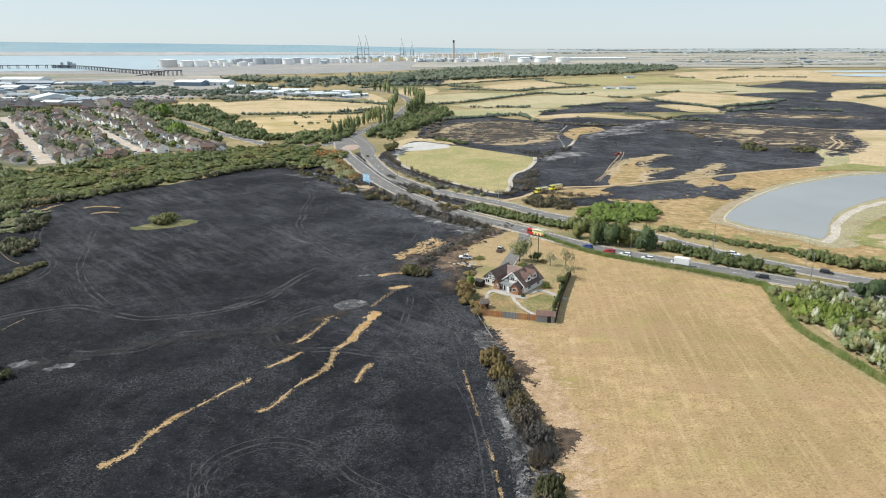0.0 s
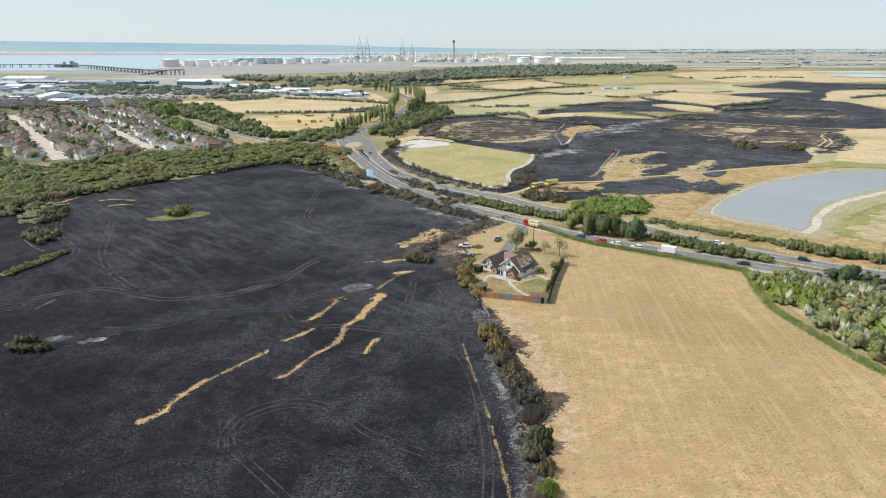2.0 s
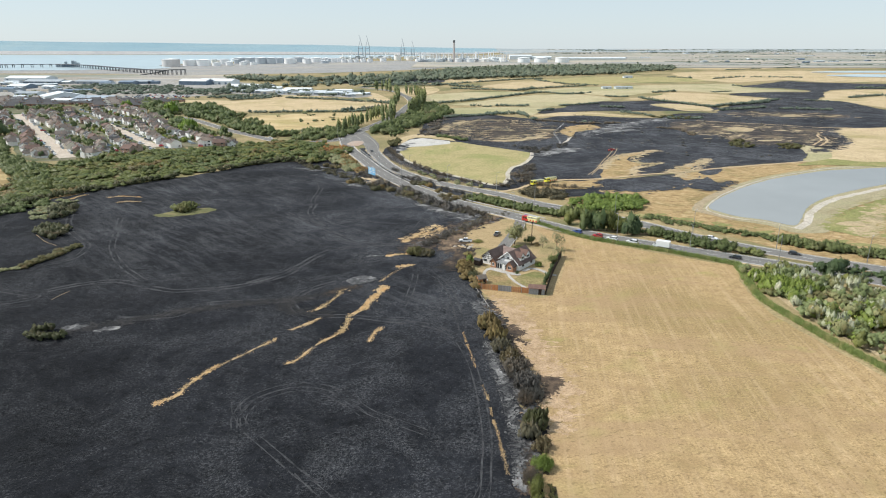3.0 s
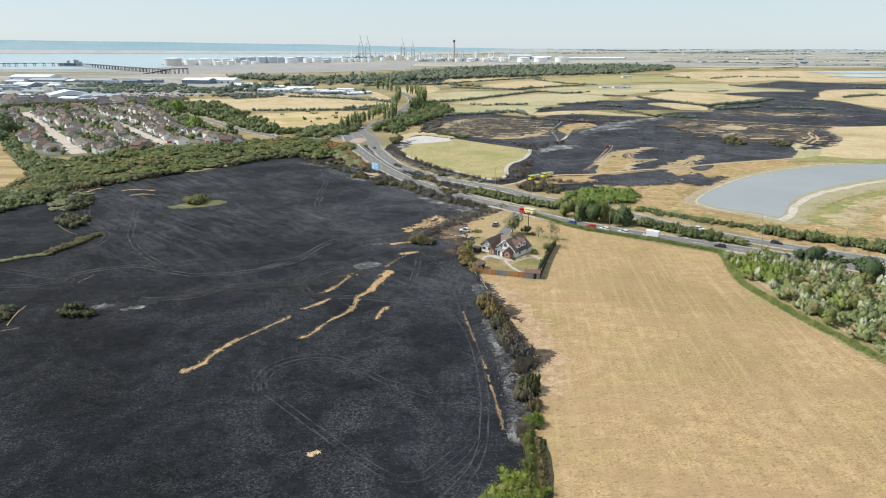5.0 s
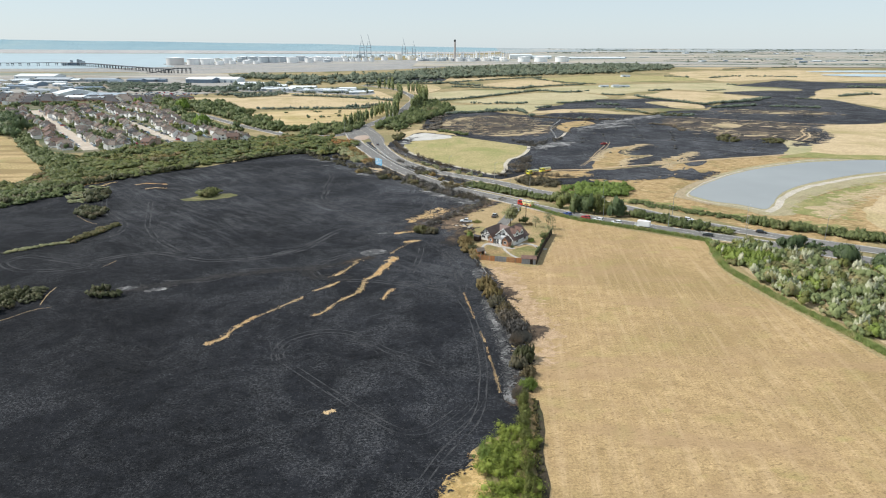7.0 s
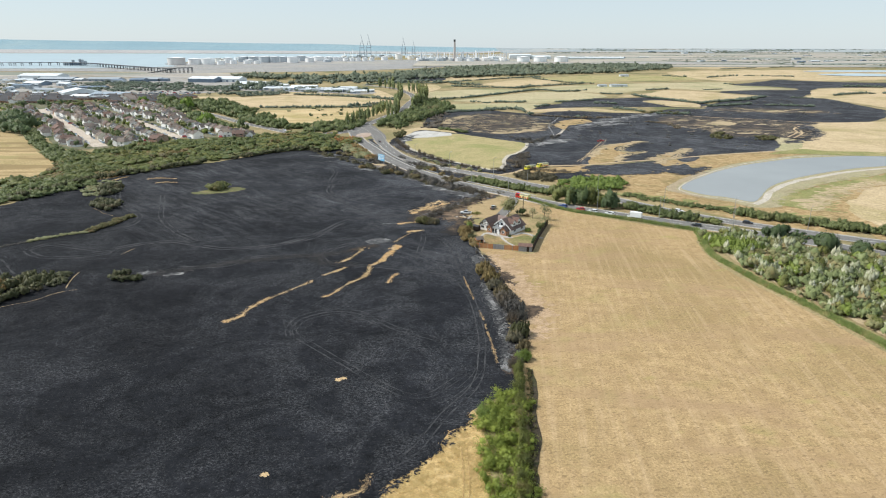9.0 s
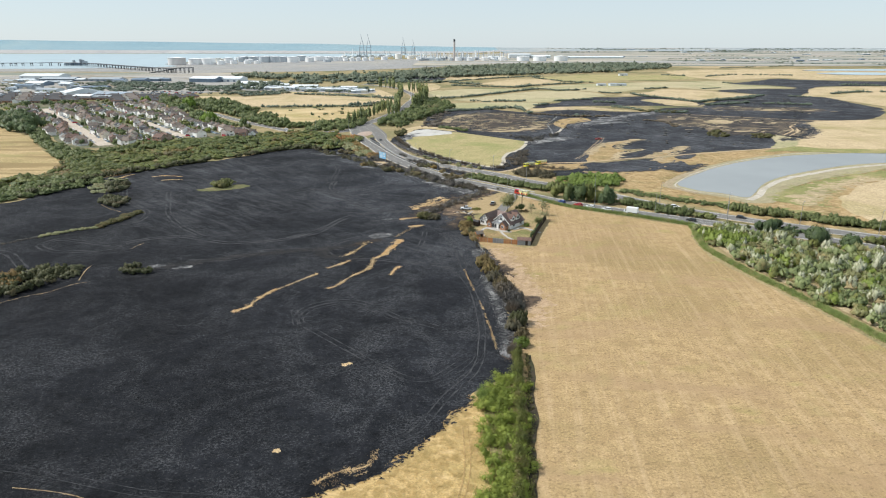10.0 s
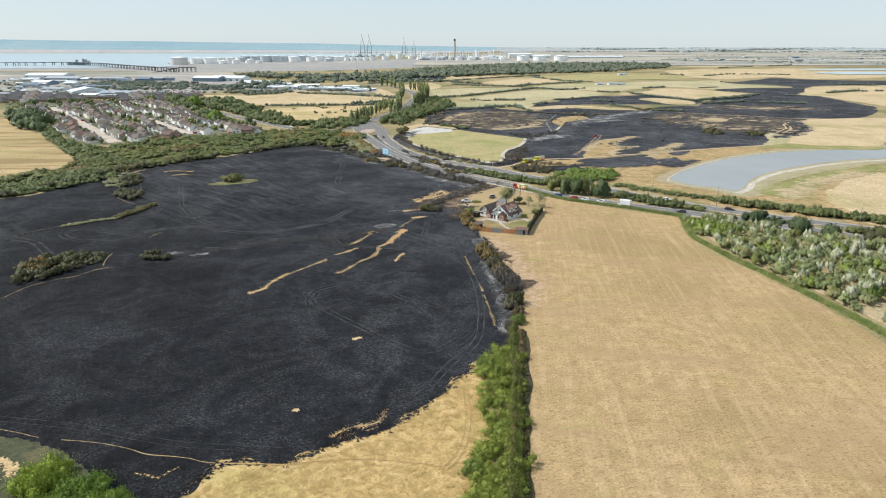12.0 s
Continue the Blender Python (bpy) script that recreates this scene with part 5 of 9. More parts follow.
many("roadside_brown_scrub", within([(37, 280), (44, 295), (57, 287), (66, 278), (54, 270)], 70, 1.9, 2.2, rngw), BUSH_BARE, M["leaf_scorch"], "scorched brown scrub by the track", "scrub", rngw)
hedge("bramble_hedge", [(14.2, 60), (12.0, 55), (10.6, 46), (9.4, 30), (7, 15), (5, 0), (4, -10)], 8.6, 1.8, 2.3, 1.85, BUSH_NEAR, M["leaf_bright"], "thick fresh green bramble hedge", 70)
rngw = np.random.default_rng(74)
many("bramble_bulge", dome(7.6, 53.5, 2.6, 2.2, rngw, 9) + dome(3.5, 17, 2.8, 2.2, rngw, 7), BUSH_NEAR, M["leaf_bright"], "fresh green bramble spilling from the hedge", "bramble", rngw)
hedge("bramble_hedge_edge", [(16.2, 72), (15.2, 60), (13.6, 45), (11.8, 30), (10.2, 15), (8.2, 0), (7.1, -10)], 1.5, 1.1, 3.0, 1.0, BUSH_NEAR, M["leaf_hedge"], "darker clipped field side of the bramble hedge", 71)
def reed_mesh(rng, blades=34):
    V, t = [], []
    for k in range(blades):
        x, y = rng.normal(0, 0.5, 2)
        a, h, w = rng.uniform(0, 6.28), rng.uniform(0.6, 1.0), rng.uniform(0.05, 0.10)
        V += [(x - math.sin(a) * w, y + math.cos(a) * w, 0), (x + math.sin(a) * w, y - math.cos(a) * w, 0), (x + math.cos(a) * 0.22, y + math.sin(a) * 0.22, h)]
        t.append((3 * k, 3 * k + 1, 3 * k + 2))
    return np.array(V), np.zeros((0, 4), int), np.array(t)


REED = [reed_mesh(np.random.default_rng(800 + k)) for k in range(5)]
for k, pts in enumerate(([(38, 232), (52, 213), (63, 205), (75, 197), (89, 187.5), (97, 181)], [(97, 181), (94, 168), (91, 152), (93, 137), (96, 122), (102, 98), (106, 78), (107.5, 65), (110, 30)])):
    rngw = np.random.default_rng(72 + k)
    many("reed_belt", row_of(pts, 2.0, 0.7, 1.6, 0.3, rngw) + row_of(pts, 2.6, 0.7, 1.1, 0.45, rngw), REED, M["reed"], "green reeds along the field ditch" if k else "green reeds along the road ditch", "reeds", rngw)
    ribbon("ground_reed_floor", pts, 2.4, Z * 2.6, M["green"], "green ditch floor under the reeds", "ditch", rag=0.2)
patch("ground_thicket_margin", [(98, 176), (96, 155), (97, 138), (101, 118), (106, 98), (110, 80), (113, 60), (126, 60), (122, 88), (112, 108), (106, 130), (101, 150)], Z * 2, M["fargrass"], "dry grass strip beside the reeds", 0.5, 5.0, 1.5)
THICKET = [(95.0, 174), (94.5, 154), (97.5, 131), (102, 108), (107, 90), (110, 76), (160, 60), (200, 90), (168, 126), (150, 139), (133, 155), (116, 170), (104, 178)]
rngw = np.random.default_rng(17)
for kind_of, count, r, h, text in (("leaf_thicket", 330, 2.2, 3.4, "grey-green young poplars in the thicket"), ("leaf_grey", 80, 2.1, 3.4, "dense young green thicket beside the road"), ("leaf", 80, 2.1, 3.4, "soft green young trees in the thicket"), ("leaf_bright", 70, 2.1, 3.2, "dense green thicket beside the road"), ("leaf_scrub", 40, 2.5, 3.0, "olive young trees in the thicket")):
    many("young_thicket", within(THICKET, count, r, h, rngw), BUSH_MID, M[kind_of], text, "thicket", rngw)
many("silver_poplars", within(THICKET, 230, 1.35, 4.3, rngw), BUSH_MID, M["leaf_silver"], "silvery-white young poplars in the thicket", "trees", rngw)
many("corner_bush", dome(98.5, 158, 5.4, 5.4, rngw, 20) + dome(104, 156, 4.6, 5.0, rngw, 16) + dome(97, 167, 3.4, 3.8, rngw, 9), BUSH_MID, M["leaf_bright"], "large round green bush at the thicket's corner", "bush", rngw, "")
# bushes spared in the burnt field
for k, (x, y, r, h, mat, label) in enumerate([(-111, 252, 5.2, 4.4, "leaf_scrub", "round green bush spared by the fire")]):
    rngw = np.random.default_rng(90 + k)
    many("field_bush", dome(x, y, r, h, rngw), BUSH_MID, M[mat], label, "bush", rngw, "")
# far hedgerows and woods
rngw = np.random.default_rng(23)
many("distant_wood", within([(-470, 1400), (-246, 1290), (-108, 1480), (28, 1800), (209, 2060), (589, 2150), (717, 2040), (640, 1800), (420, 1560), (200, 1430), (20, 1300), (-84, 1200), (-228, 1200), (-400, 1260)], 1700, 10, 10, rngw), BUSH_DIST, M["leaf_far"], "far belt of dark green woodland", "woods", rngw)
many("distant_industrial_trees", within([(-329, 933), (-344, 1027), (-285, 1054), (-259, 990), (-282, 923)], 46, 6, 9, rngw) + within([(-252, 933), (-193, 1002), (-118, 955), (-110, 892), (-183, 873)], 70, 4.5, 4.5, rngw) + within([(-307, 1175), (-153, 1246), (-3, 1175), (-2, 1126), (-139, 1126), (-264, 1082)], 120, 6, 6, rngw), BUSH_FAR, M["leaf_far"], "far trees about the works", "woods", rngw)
far_rows = []
for pts, h in (([(-5, 773), (34, 812), (90, 883), (147, 955), (174, 923), (205, 933)], 4.0), ([(-3, 1142), (72, 1237), (170, 1337), (210, 1360)], 4.0), ([(188, 1306), (220, 1175), (270, 1126)], 4.0), ([(121, 1015), (203, 1082), (260, 1126)], 4.0), ([(16, 1040), (68, 1015), (119, 996), (148, 1054)], 4.5), ([(12, 1126), (31, 1096), (62, 1068)], 6.0),
               ([(63, 738), (98, 738)], 4.5), ([(36, 738), (40, 738)], 4.0), ([(50, 731), (55, 731)], 3.0), ([(-1, 614), (38, 633), (50, 649), (67, 649)], 4.2), ([(49, 638), (78, 649), (87, 609), (88, 596)], 5.0), ([(221, 955), (228, 883), (252, 873)], 3.5), ([(141, 745), (187, 773)], 3.0), ([(182, 725), (205, 718)], 4.0),
               ([(106, 682), (120, 693)], 4.0), ([(190, 665), (212, 628)], 4.0), ([(130, 574), (156, 578)], 3.5), ([(316, 955), (355, 978)], 4.0), ([(566, 1348), (656, 1418), (777, 1394)], 5.0), ([(265, 855), (272, 812), (287, 781)], 4.0), ([(291, 773), (308, 725), (329, 745), (389, 788), (437, 829)], 4.0), ([(304, 688), (334, 700), (365, 718)], 4.0),
               ([(336, 745), (372, 766), (404, 788)], 4.5), ([(380, 706), (401, 700), (424, 688)], 3.6), ([(209, 619), (223, 609), (250, 605)], 3.2), ([(547, 855), (595, 883), (648, 892)], 4.5), ([(468, 820), (487, 804)], 2.6), ([(681, 1054), (726, 1027)], 5.0), ([(508, 1126), (516, 1111)], 3.0), ([(408, 966), (438, 978)], 3.0), ([(485, 1418), (528, 1371)], 5.0),
               ([(-204, 665), (-175, 665), (-150, 670)], 4.0), ([(-144, 670), (-106, 670), (-84, 682)], 3.6), ([(-107, 676), (-85, 688), (-69, 700)], 7.0), ([(-209, 855), (-161, 837), (-114, 812)], 4.0), ([(-113, 804), (-84, 788), (-61, 766)], 5.0), ([(-272, 820), (-231, 855)], 4.0), ([(-133, 1082), (-80, 1126), (-12, 1126)], 4.0), ([(925, 2723), (1131, 2556), (1237, 2340)], 5.0), ([(792, 2216), (1106, 2276)], 4.0), ([(795, 1825), (929, 1910)], 5.0), ([(1001, 1955), (1121, 2051)], 5.0)):
    far_rows += [p for p in row_of(pts, 3.6, 3.3, h * 0.85, 2.4 if pts[0][1] < 1300 else 5.0, rngw, 0.25) if noise.noise(Vector((p[0] * 0.02, p[1] * 0.02, 3))) > -0.42]
for k in range(44):
    x, y, l = rngw.uniform(600, 3200), rngw.uniform(1700, 4300), rngw.uniform(80, 420)
    far_rows += row_of([(x, y), (x + l, y + rngw.normal(0, 20))], 7, 8.0, 5.0, 19.0, rngw)
for k in range(30):
    x, y, l = rngw.uniform(500, 3400), rngw.uniform(4000, 4900), rngw.uniform(100, 400)
    far_rows += row_of([(x, y), (x + l, y + rngw.normal(0, 15))], 12, 12.0, 8.0, 26.0, rngw)
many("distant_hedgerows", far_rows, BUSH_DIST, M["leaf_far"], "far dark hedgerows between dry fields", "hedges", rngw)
rngw = np.random.default_rng(29)
MARSH = [(60, 400), (100, 340), (230, 385), (300, 460), (370, 600), (470, 690), (480, 800), (390, 770), (300, 720), (190, 740), (110, 600), (0, 600), (0, 520), (80, 450)]
many("marsh_burnt_bushes", within(MARSH, 300, 1.5, 0.9, rngw), BUSH_FAR, M["leaf_black"], "burnt bushes over the black marsh", "bushes", rngw)
many("marsh_green_bushes", within([(212, 455), (223, 461), (222, 435), (213, 423), (203, 430)], 40, 2.0, 2.0, rngw) + within([(241, 440), (255, 445), (254, 430), (242, 419), (234, 423)], 40, 2.0, 1.8, rngw) + within([(208, 638), (230, 628), (253, 619), (246, 600), (207, 609)], 30, 2.4, 2.0, rngw), BUSH_FAR, M["leaf_olive"], "olive bushes spared on the marsh", "bushes", rngw)
for pts, mat, label in (([(11, 693), (5, 712), (62, 725), (109, 725), (125, 706), (106, 682), (88, 638), (57, 659), (10, 649)], "greendry", "far greenish field"), ([(12, 759), (47, 804), (140, 912), (204, 912), (224, 837), (184, 788), (141, 745), (113, 731), (57, 745)], "greendry", "far greenish field"),
                        ([(-17, 892), (40, 966), (124, 966), (147, 955), (91, 892), (6, 804), (-19, 796)], "greendry", "far greenish field"), ([(64, 1096), (122, 1209), (182, 1265), (217, 1158), (153, 1054), (104, 1027), (82, 1082)], "paledry", "far pale field"),
                        ([(8, 1209), (20, 1348), (138, 1371), (174, 1371), (73, 1265)], "paledry", "far pale field"), ([(199, 1306), (256, 1371), (344, 1443), (478, 1443), (570, 1418), (510, 1265), (352, 1209), (277, 1158), (227, 1209)], "pasture", "greener meadow far off"),
                        ([(144, 990), (198, 1054), (305, 1111), (380, 1142), (524, 1175), (509, 1096), (563, 990), (506, 978), (423, 944), (358, 990), (246, 892), (220, 912), (180, 955)], "greendry", "far greenish field"), ([(238, 837), (298, 892), (345, 955), (401, 912), (418, 864), (442, 837), (355, 773), (322, 759), (280, 837), (250, 829)], "paledry", "far pale field"),
                        ([(570, 955), (638, 1015), (694, 1021), (805, 1015), (532, 665), (505, 738), (504, 808), (476, 812), (518, 864)], "paledry", "far pale field"), ([(-76, 1002), (-48, 1068), (-16, 1082), (-6, 990), (-33, 892), (-62, 933)], "paledry", "far pale field"), ([(-28, 873), (-6, 933), (2, 855), (-15, 804)], "greendry", "far greenish field"),
                        ([(589, 1644), (806, 1748), (1008, 1786), (1155, 1712), (1012, 1371), (759, 1228), (694, 1306), (548, 1228), (534, 1418)], "paledry", "far pale field"), ([(698, 2051), (982, 2216), (1113, 2103), (828, 1866)], "paledry", "far pale field")):
    patch("ground_far_field", pts, Z * 2, M[mat], label, 2.0, 20.0, 8.0)
for pts in ([(947, 1677), (1077, 1748), (1227, 1748), (1155, 1644), (1013, 1644)], [(884, 1495), (1010, 1551), (1103, 1495), (1046, 1418), (924, 1418)]):
    patch("water_marsh_pool", pts, Z * 30, M["estuary"], "shallow grey-blue pool on the far marsh", 3.0, 40.0, 8.0, "water")

# ---- more scrub about the junction and the marsh ----
rngw = np.random.default_rng(131)
for nm, rows, kinds, mat, label in (
        ("rusty_bush", dome(-45, 341, 4.0, 3.0, rngw, 11), BUSH_MID, "leaf_rust", "rust-orange dead bush beside the road sign"),
        ("yellow_green_bush", dome(-17, 288, 2.6, 2.6, rngw, 9), BUSH_MID, "leaf_scrub", "yellow-green bush beside the road"),
        ("rusty_scrub", within([(-93, 447), (-68, 427), (-64, 396), (-72, 384), (-84, 412)], 34, 2.4, 2.6, rngw), BUSH_LITE, "leaf_rust", "rust-orange dead scrub near the junction"),
        ("burnt_bushes", within([(-25, 325), (-12, 307), (-4, 299), (2, 303), (-14, 320)], 16, 1.8, 2.4, rngw), BUSH_BARE, "leaf_black", "burnt dark bushes between the carriageways"),
        ("verge_bushes", row_of([(-13, 337), (-7, 327), (0, 318), (9, 307), (22, 297)], 3.0, 1.6, 2.0, 3.4, rngw), BUSH_MID, "leaf_grey", "dusty grey-green bushes beside the road"),
        ("pad_bushes", within([(-39, 445), (-33, 461), (-30, 442), (-34, 426)], 16, 2.4, 2.8, rngw), BUSH_LITE, "leaf_olive", "dark olive bushes beside the hardstanding"),
        ("field_bank_scrub", row_of([(-2, 483), (8, 474), (17, 463)], 5.0, 2.4, 2.2, 2.6, rngw), BUSH_LITE, "leaf", "green scrub between pasture and burnt field"),
        ("burnt_rim_scrub", within([(-20, 489), (-16, 536), (-7, 600), (8, 638), (10, 619), (-1, 566), (-3, 508), (8, 477), (-0, 477), (-9, 489)], 80, 2.4, 1.8, rngw), BUSH_LITE, "leaf_black", "burnt dark scrub beside the thicket"),
        ("track_bushes", within([(41, 337), (55, 366), (56, 349), (46, 313), (36, 301), (35, 310)], 34, 1.9, 1.8, rngw), BUSH_BARE, "leaf_black", "burnt dark bushes between pasture and track"),
        ("ash_bushes", within([(48, 438), (64, 430), (90, 445), (87, 430), (64, 404), (58, 408)], 40, 2.0, 1.6, rngw), BUSH_BARE, "leaf_black", "burnt dark bushes in pale ash"),
        ("field_edge_twigs", row_of([(-93, 376), (-75, 352), (-51, 323), (-24, 291), (-14, 275), (3, 252), (16, 247)], 7.0, 1.7, 1.6, 4.6, rngw), BUSH_BARE, "leaf_scorch", "scorched grey-brown scrub along the field edge"),
        ("plot_edge_scrub", row_of([(2, 214), (10, 226), (20, 242), (28, 246)], 5.0, 1.0, 0.7, 3.0, rngw), BUSH_BARE, "leaf_scorch", "scorched brown scrub beside the house plot"),
        ("marsh_rim_scrub", row_of([(187, 536), (202, 525), (199, 492)], 6, 2.2, 1.6, 4.0, rngw) + row_of([(92, 591), (111, 578), (138, 566), (160, 574)], 6, 2.4, 2.2, 4.0, rngw), BUSH_FAR, "leaf_black", "dark burnt scrub along burnt fields")):
    many(nm, rows, kinds, M[mat], label, "scrub", rngw)

for k, (x, y) in enumerate([(-46, 339), (-41, 329), (-32, 292), (-30, 295), (-25, 290), (-17, 282), (-15, 280), (-13, 305), (-9, 303), (-6, 300), (-1, 287), (0, 314), (7, 273), (10, 274), (12, 271), (-47, 308), (-44, 311), (-63, 352), (-60, 350), (-68, 356), (-72, 349), (-70, 379), (4, 278), (-15, 308)]):
    rngw = np.random.default_rng(2000 + k)
    many("verge_bush", dome(x, y, 2.0 + 0.9 * rngw.random(), 2.0 + rngw.random(), rngw, 8), BUSH_LITE, M[("leaf_tan", "leaf_scorch", "leaf_olive", "leaf_brown", "leaf_tan", "leaf_scorch")[k % 6]], ("scorched tan bush beside the road", "scorched grey-brown bush beside the road", "dull olive bush beside the road", "rust-brown dead bush beside the road", "scorched tan bush beside the road", "scorched grey-brown bush beside the road")[k % 6], "bush", rngw, "")
for k, (x, y, r, h, mat, kinds, label) in enumerate([(12.6, 133, 3.2, 4.4, "leaf_tan", BUSH_LITE, "scorched tan bush at the burnt hedge's end"), (14.0, 126.5, 3.0, 4.0, "leaf_tan", BUSH_LITE, "scorched tan bush in the burnt hedge"), (14.6, 120.5, 2.7, 3.2, "leaf_scorch", BUSH_LITE, "scorched brown bush in the burnt hedge"),
                                                    (16.2, 115, 2.7, 3.4, "leaf_scorch", BUSH_BARE, "scorched grey-brown bush in the burnt hedge"), (17.2, 109.5, 3.1, 3.9, "leaf_black", BUSH_BARE, "dark burnt bush of bare twigs"), (18.6, 103.5, 3.2, 3.8, "leaf_black", BUSH_BARE, "dark burnt bush of bare twigs"), (17.8, 98, 2.6, 2.6, "leaf_black", BUSH_TWIG, "dark burnt bush of bare twigs"),
                                                    (19.6, 98.6, 2.4, 2.6, "leaf_black", BUSH_TWIG, "dark burnt bush of bare twigs"), (18.4, 89.5, 2.8, 3.9, "leaf_olive", BUSH_MID, "half scorched green bush in the hedge"), (17.0, 86.5, 2.4, 2.8, "leaf_scorch", BUSH_LITE, "scorched brown side of a hedge bush"), (18.6, 82.5, 2.0, 2.4, "leaf_scorch", BUSH_BARE, "scorched bush in the hedge"), (17.8, 77, 2.0, 2.4, "leaf_bright", BUSH_NEAR, "green bush at the hedge's end"), (15.6, 73.5, 2.2, 2.0, "leaf_black", BUSH_TWIG, "burnt twigs at the hedge's end")]):
    rngw = np.random.default_rng(2100 + k)
    many("hedge_bush", dome(x, y, r, h, rngw), kinds, M[mat], label, "bush", rngw, "")

rngw = np.random.default_rng(150)
many("field_scrub", within([(-129.7, 103.2), (-132.3, 110.4), (-135.0, 120.2), (-132.2, 124.6), (-128.9, 128.6), (-125.2, 132.2), (-121.3, 130.4), (-118.6, 123.5), (-118.1, 112.9), (-121.3, 106.5), (-124.9, 104.2)], 70, 1.7, 2.6, rngw), BUSH_MID, M["leaf_olive"], "brown-green scrub spared in the burn", "scrub", rngw)
many("field_scrub", within([(-131.7, 109.4), (-133.6, 118.6), (-130.4, 122.9), (-127.6, 126.3), (-126.2, 120.7), (-127.1, 110.4)], 16, 1.6, 2.9, rngw), BUSH_MID, M["leaf_brown"], "rusty scorched scrub spared in the burn", "scrub", rngw)
many("field_scrub", within([(-121.7, 129.2), (-120.1, 133.4), (-115.7, 131.0), (-113.5, 125.2), (-115.3, 120.7), (-118.3, 122.9)], 30, 1.2, 1.3, rngw), BUSH_LITE, M["leaf_fieldscrub"], "grey-green low scrub spared in the burn", "scrub", rngw)
many("field_scrub", within([(-171, 256), (-170, 264), (-163, 262), (-156, 244), (-158, 238), (-162, 239)], 34, 2.0, 2.6, rngw) + within([(-156, 219), (-155, 226), (-148, 225), (-143, 219), (-142, 210), (-147, 208)], 34, 1.9, 2.6, rngw), BUSH_LITE, M["leaf_fieldscrub"], "dull grey-green scrub spared by the fire", "scrub", rngw)
many("field_scrub", within([(-178, 250), (-178, 262), (-176, 274), (-166, 268), (-172, 258), (-161, 236), (-168, 236)], 60, 1.5, 1.0, rngw), BUSH_LITE, M["leaf_grey"], "scorched low scrub spared in the burn", "scrub", rngw)
many("field_scrub", row_of([(-135, 178), (-134, 184), (-132, 189), (-131, 196), (-129, 201)], 5.0, 1.2, 1.3, 0.8, rngw, 0.5), BUSH_LITE, M["leaf_fieldscrub"], "low grey-green scrub along an old ditch", "scrub", rngw)
many("field_scrub", row_of([(-150, 166), (-146, 170), (-141, 174), (-135, 178)], 2.4, 0.9, 0.8, 0.7, rngw, 0.5), BUSH_LITE, M["leaf_grey"], "low dry scrub along an old ditch", "scrub", rngw)
many("field_scrub", row_of([(-160.0, 151.9), (-156.8, 158.5), (-150, 166)], 1.6, 0.7, 0.5, 1.0, rngw, 0.5), BUSH_BARE, M["leaf_black"], "burnt scrub along an old ditch", "scrub", rngw)
many("scrub_west_edge", within([(-239, 208), (-222, 238), (-211, 246), (-205, 256), (-204, 280), (-190, 284), (-175, 258), (-191, 231), (-206, 214), (-221, 186)], 330, 2.4, 2.3, rngw), BUSH_LITE, M["leaf"], "green scrub between straw field and burn", "scrub", rngw)

many("field_bush", [(x, y, 1.5, 2.2) for x, y in spline([(-100.5, 126.9), (-97.7, 126.3), (-95.0, 126.3), (-93.0, 126.9)], 1.0)[:, :2]] + [(x, y, 1.5, 2.5) for x, y in spline([(-101.0, 130.4), (-97.8, 131.0)], 1.2)[:, :2]], BUSH_MID, M["leaf_olive"], "long low brown-green bush spared by the fire", "bush", rngw, "")

# painted shade: a dark strip deepens the hedge's shadow on the hay field
ribbon("ground_hedge_ditch", [(18.8, 72), (17.6, 60), (16.0, 45), (14.2, 30), (12.6, 15), (10.6, 0), (9.5, -10)], 1.5, Z * 2.2, M["ditch"], "dark ground strip painting the bramble hedge's shade", "ditch", rag=0.5, step=0.5)
hedge("ditch_weeds", [(18.4, 72), (17.2, 60), (15.6, 45), (13.8, 30), (12.2, 15), (10.2, 0)], 0.8, 0.4, 0.7, 0.9, BUSH_FAR, M["leaf_olive"], "dull weeds in the shade strip beside the hedge", 160, "weeds")

rngw = np.random.default_rng(171)
many("meadow_bushes", within([(-173, 659), (-102, 647), (-78, 622), (-104, 545), (-135, 520)], 16, 2.0, 2.0, rngw), BUSH_LITE, M["leaf_dark"], "scattered dark bushes on the dry meadow", "bushes", rngw)
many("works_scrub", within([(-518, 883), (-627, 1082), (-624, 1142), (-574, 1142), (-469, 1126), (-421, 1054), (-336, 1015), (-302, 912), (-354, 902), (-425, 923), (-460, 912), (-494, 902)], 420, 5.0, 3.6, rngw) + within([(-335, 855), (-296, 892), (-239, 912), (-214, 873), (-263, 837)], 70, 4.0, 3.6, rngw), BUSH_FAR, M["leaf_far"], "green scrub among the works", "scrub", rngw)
fill("ground_works_scrub", spline([(-518, 883), (-635, 1096), (-624, 1142), (-574, 1142), (-469, 1126), (-421, 1054), (-336, 1015), (-302, 912), (-350, 892), (-421, 912), (-455, 902), (-489, 892)], 15, True)[:, :2], Z * 3, M["gardens"], "rough green ground among the works", "waste ground")

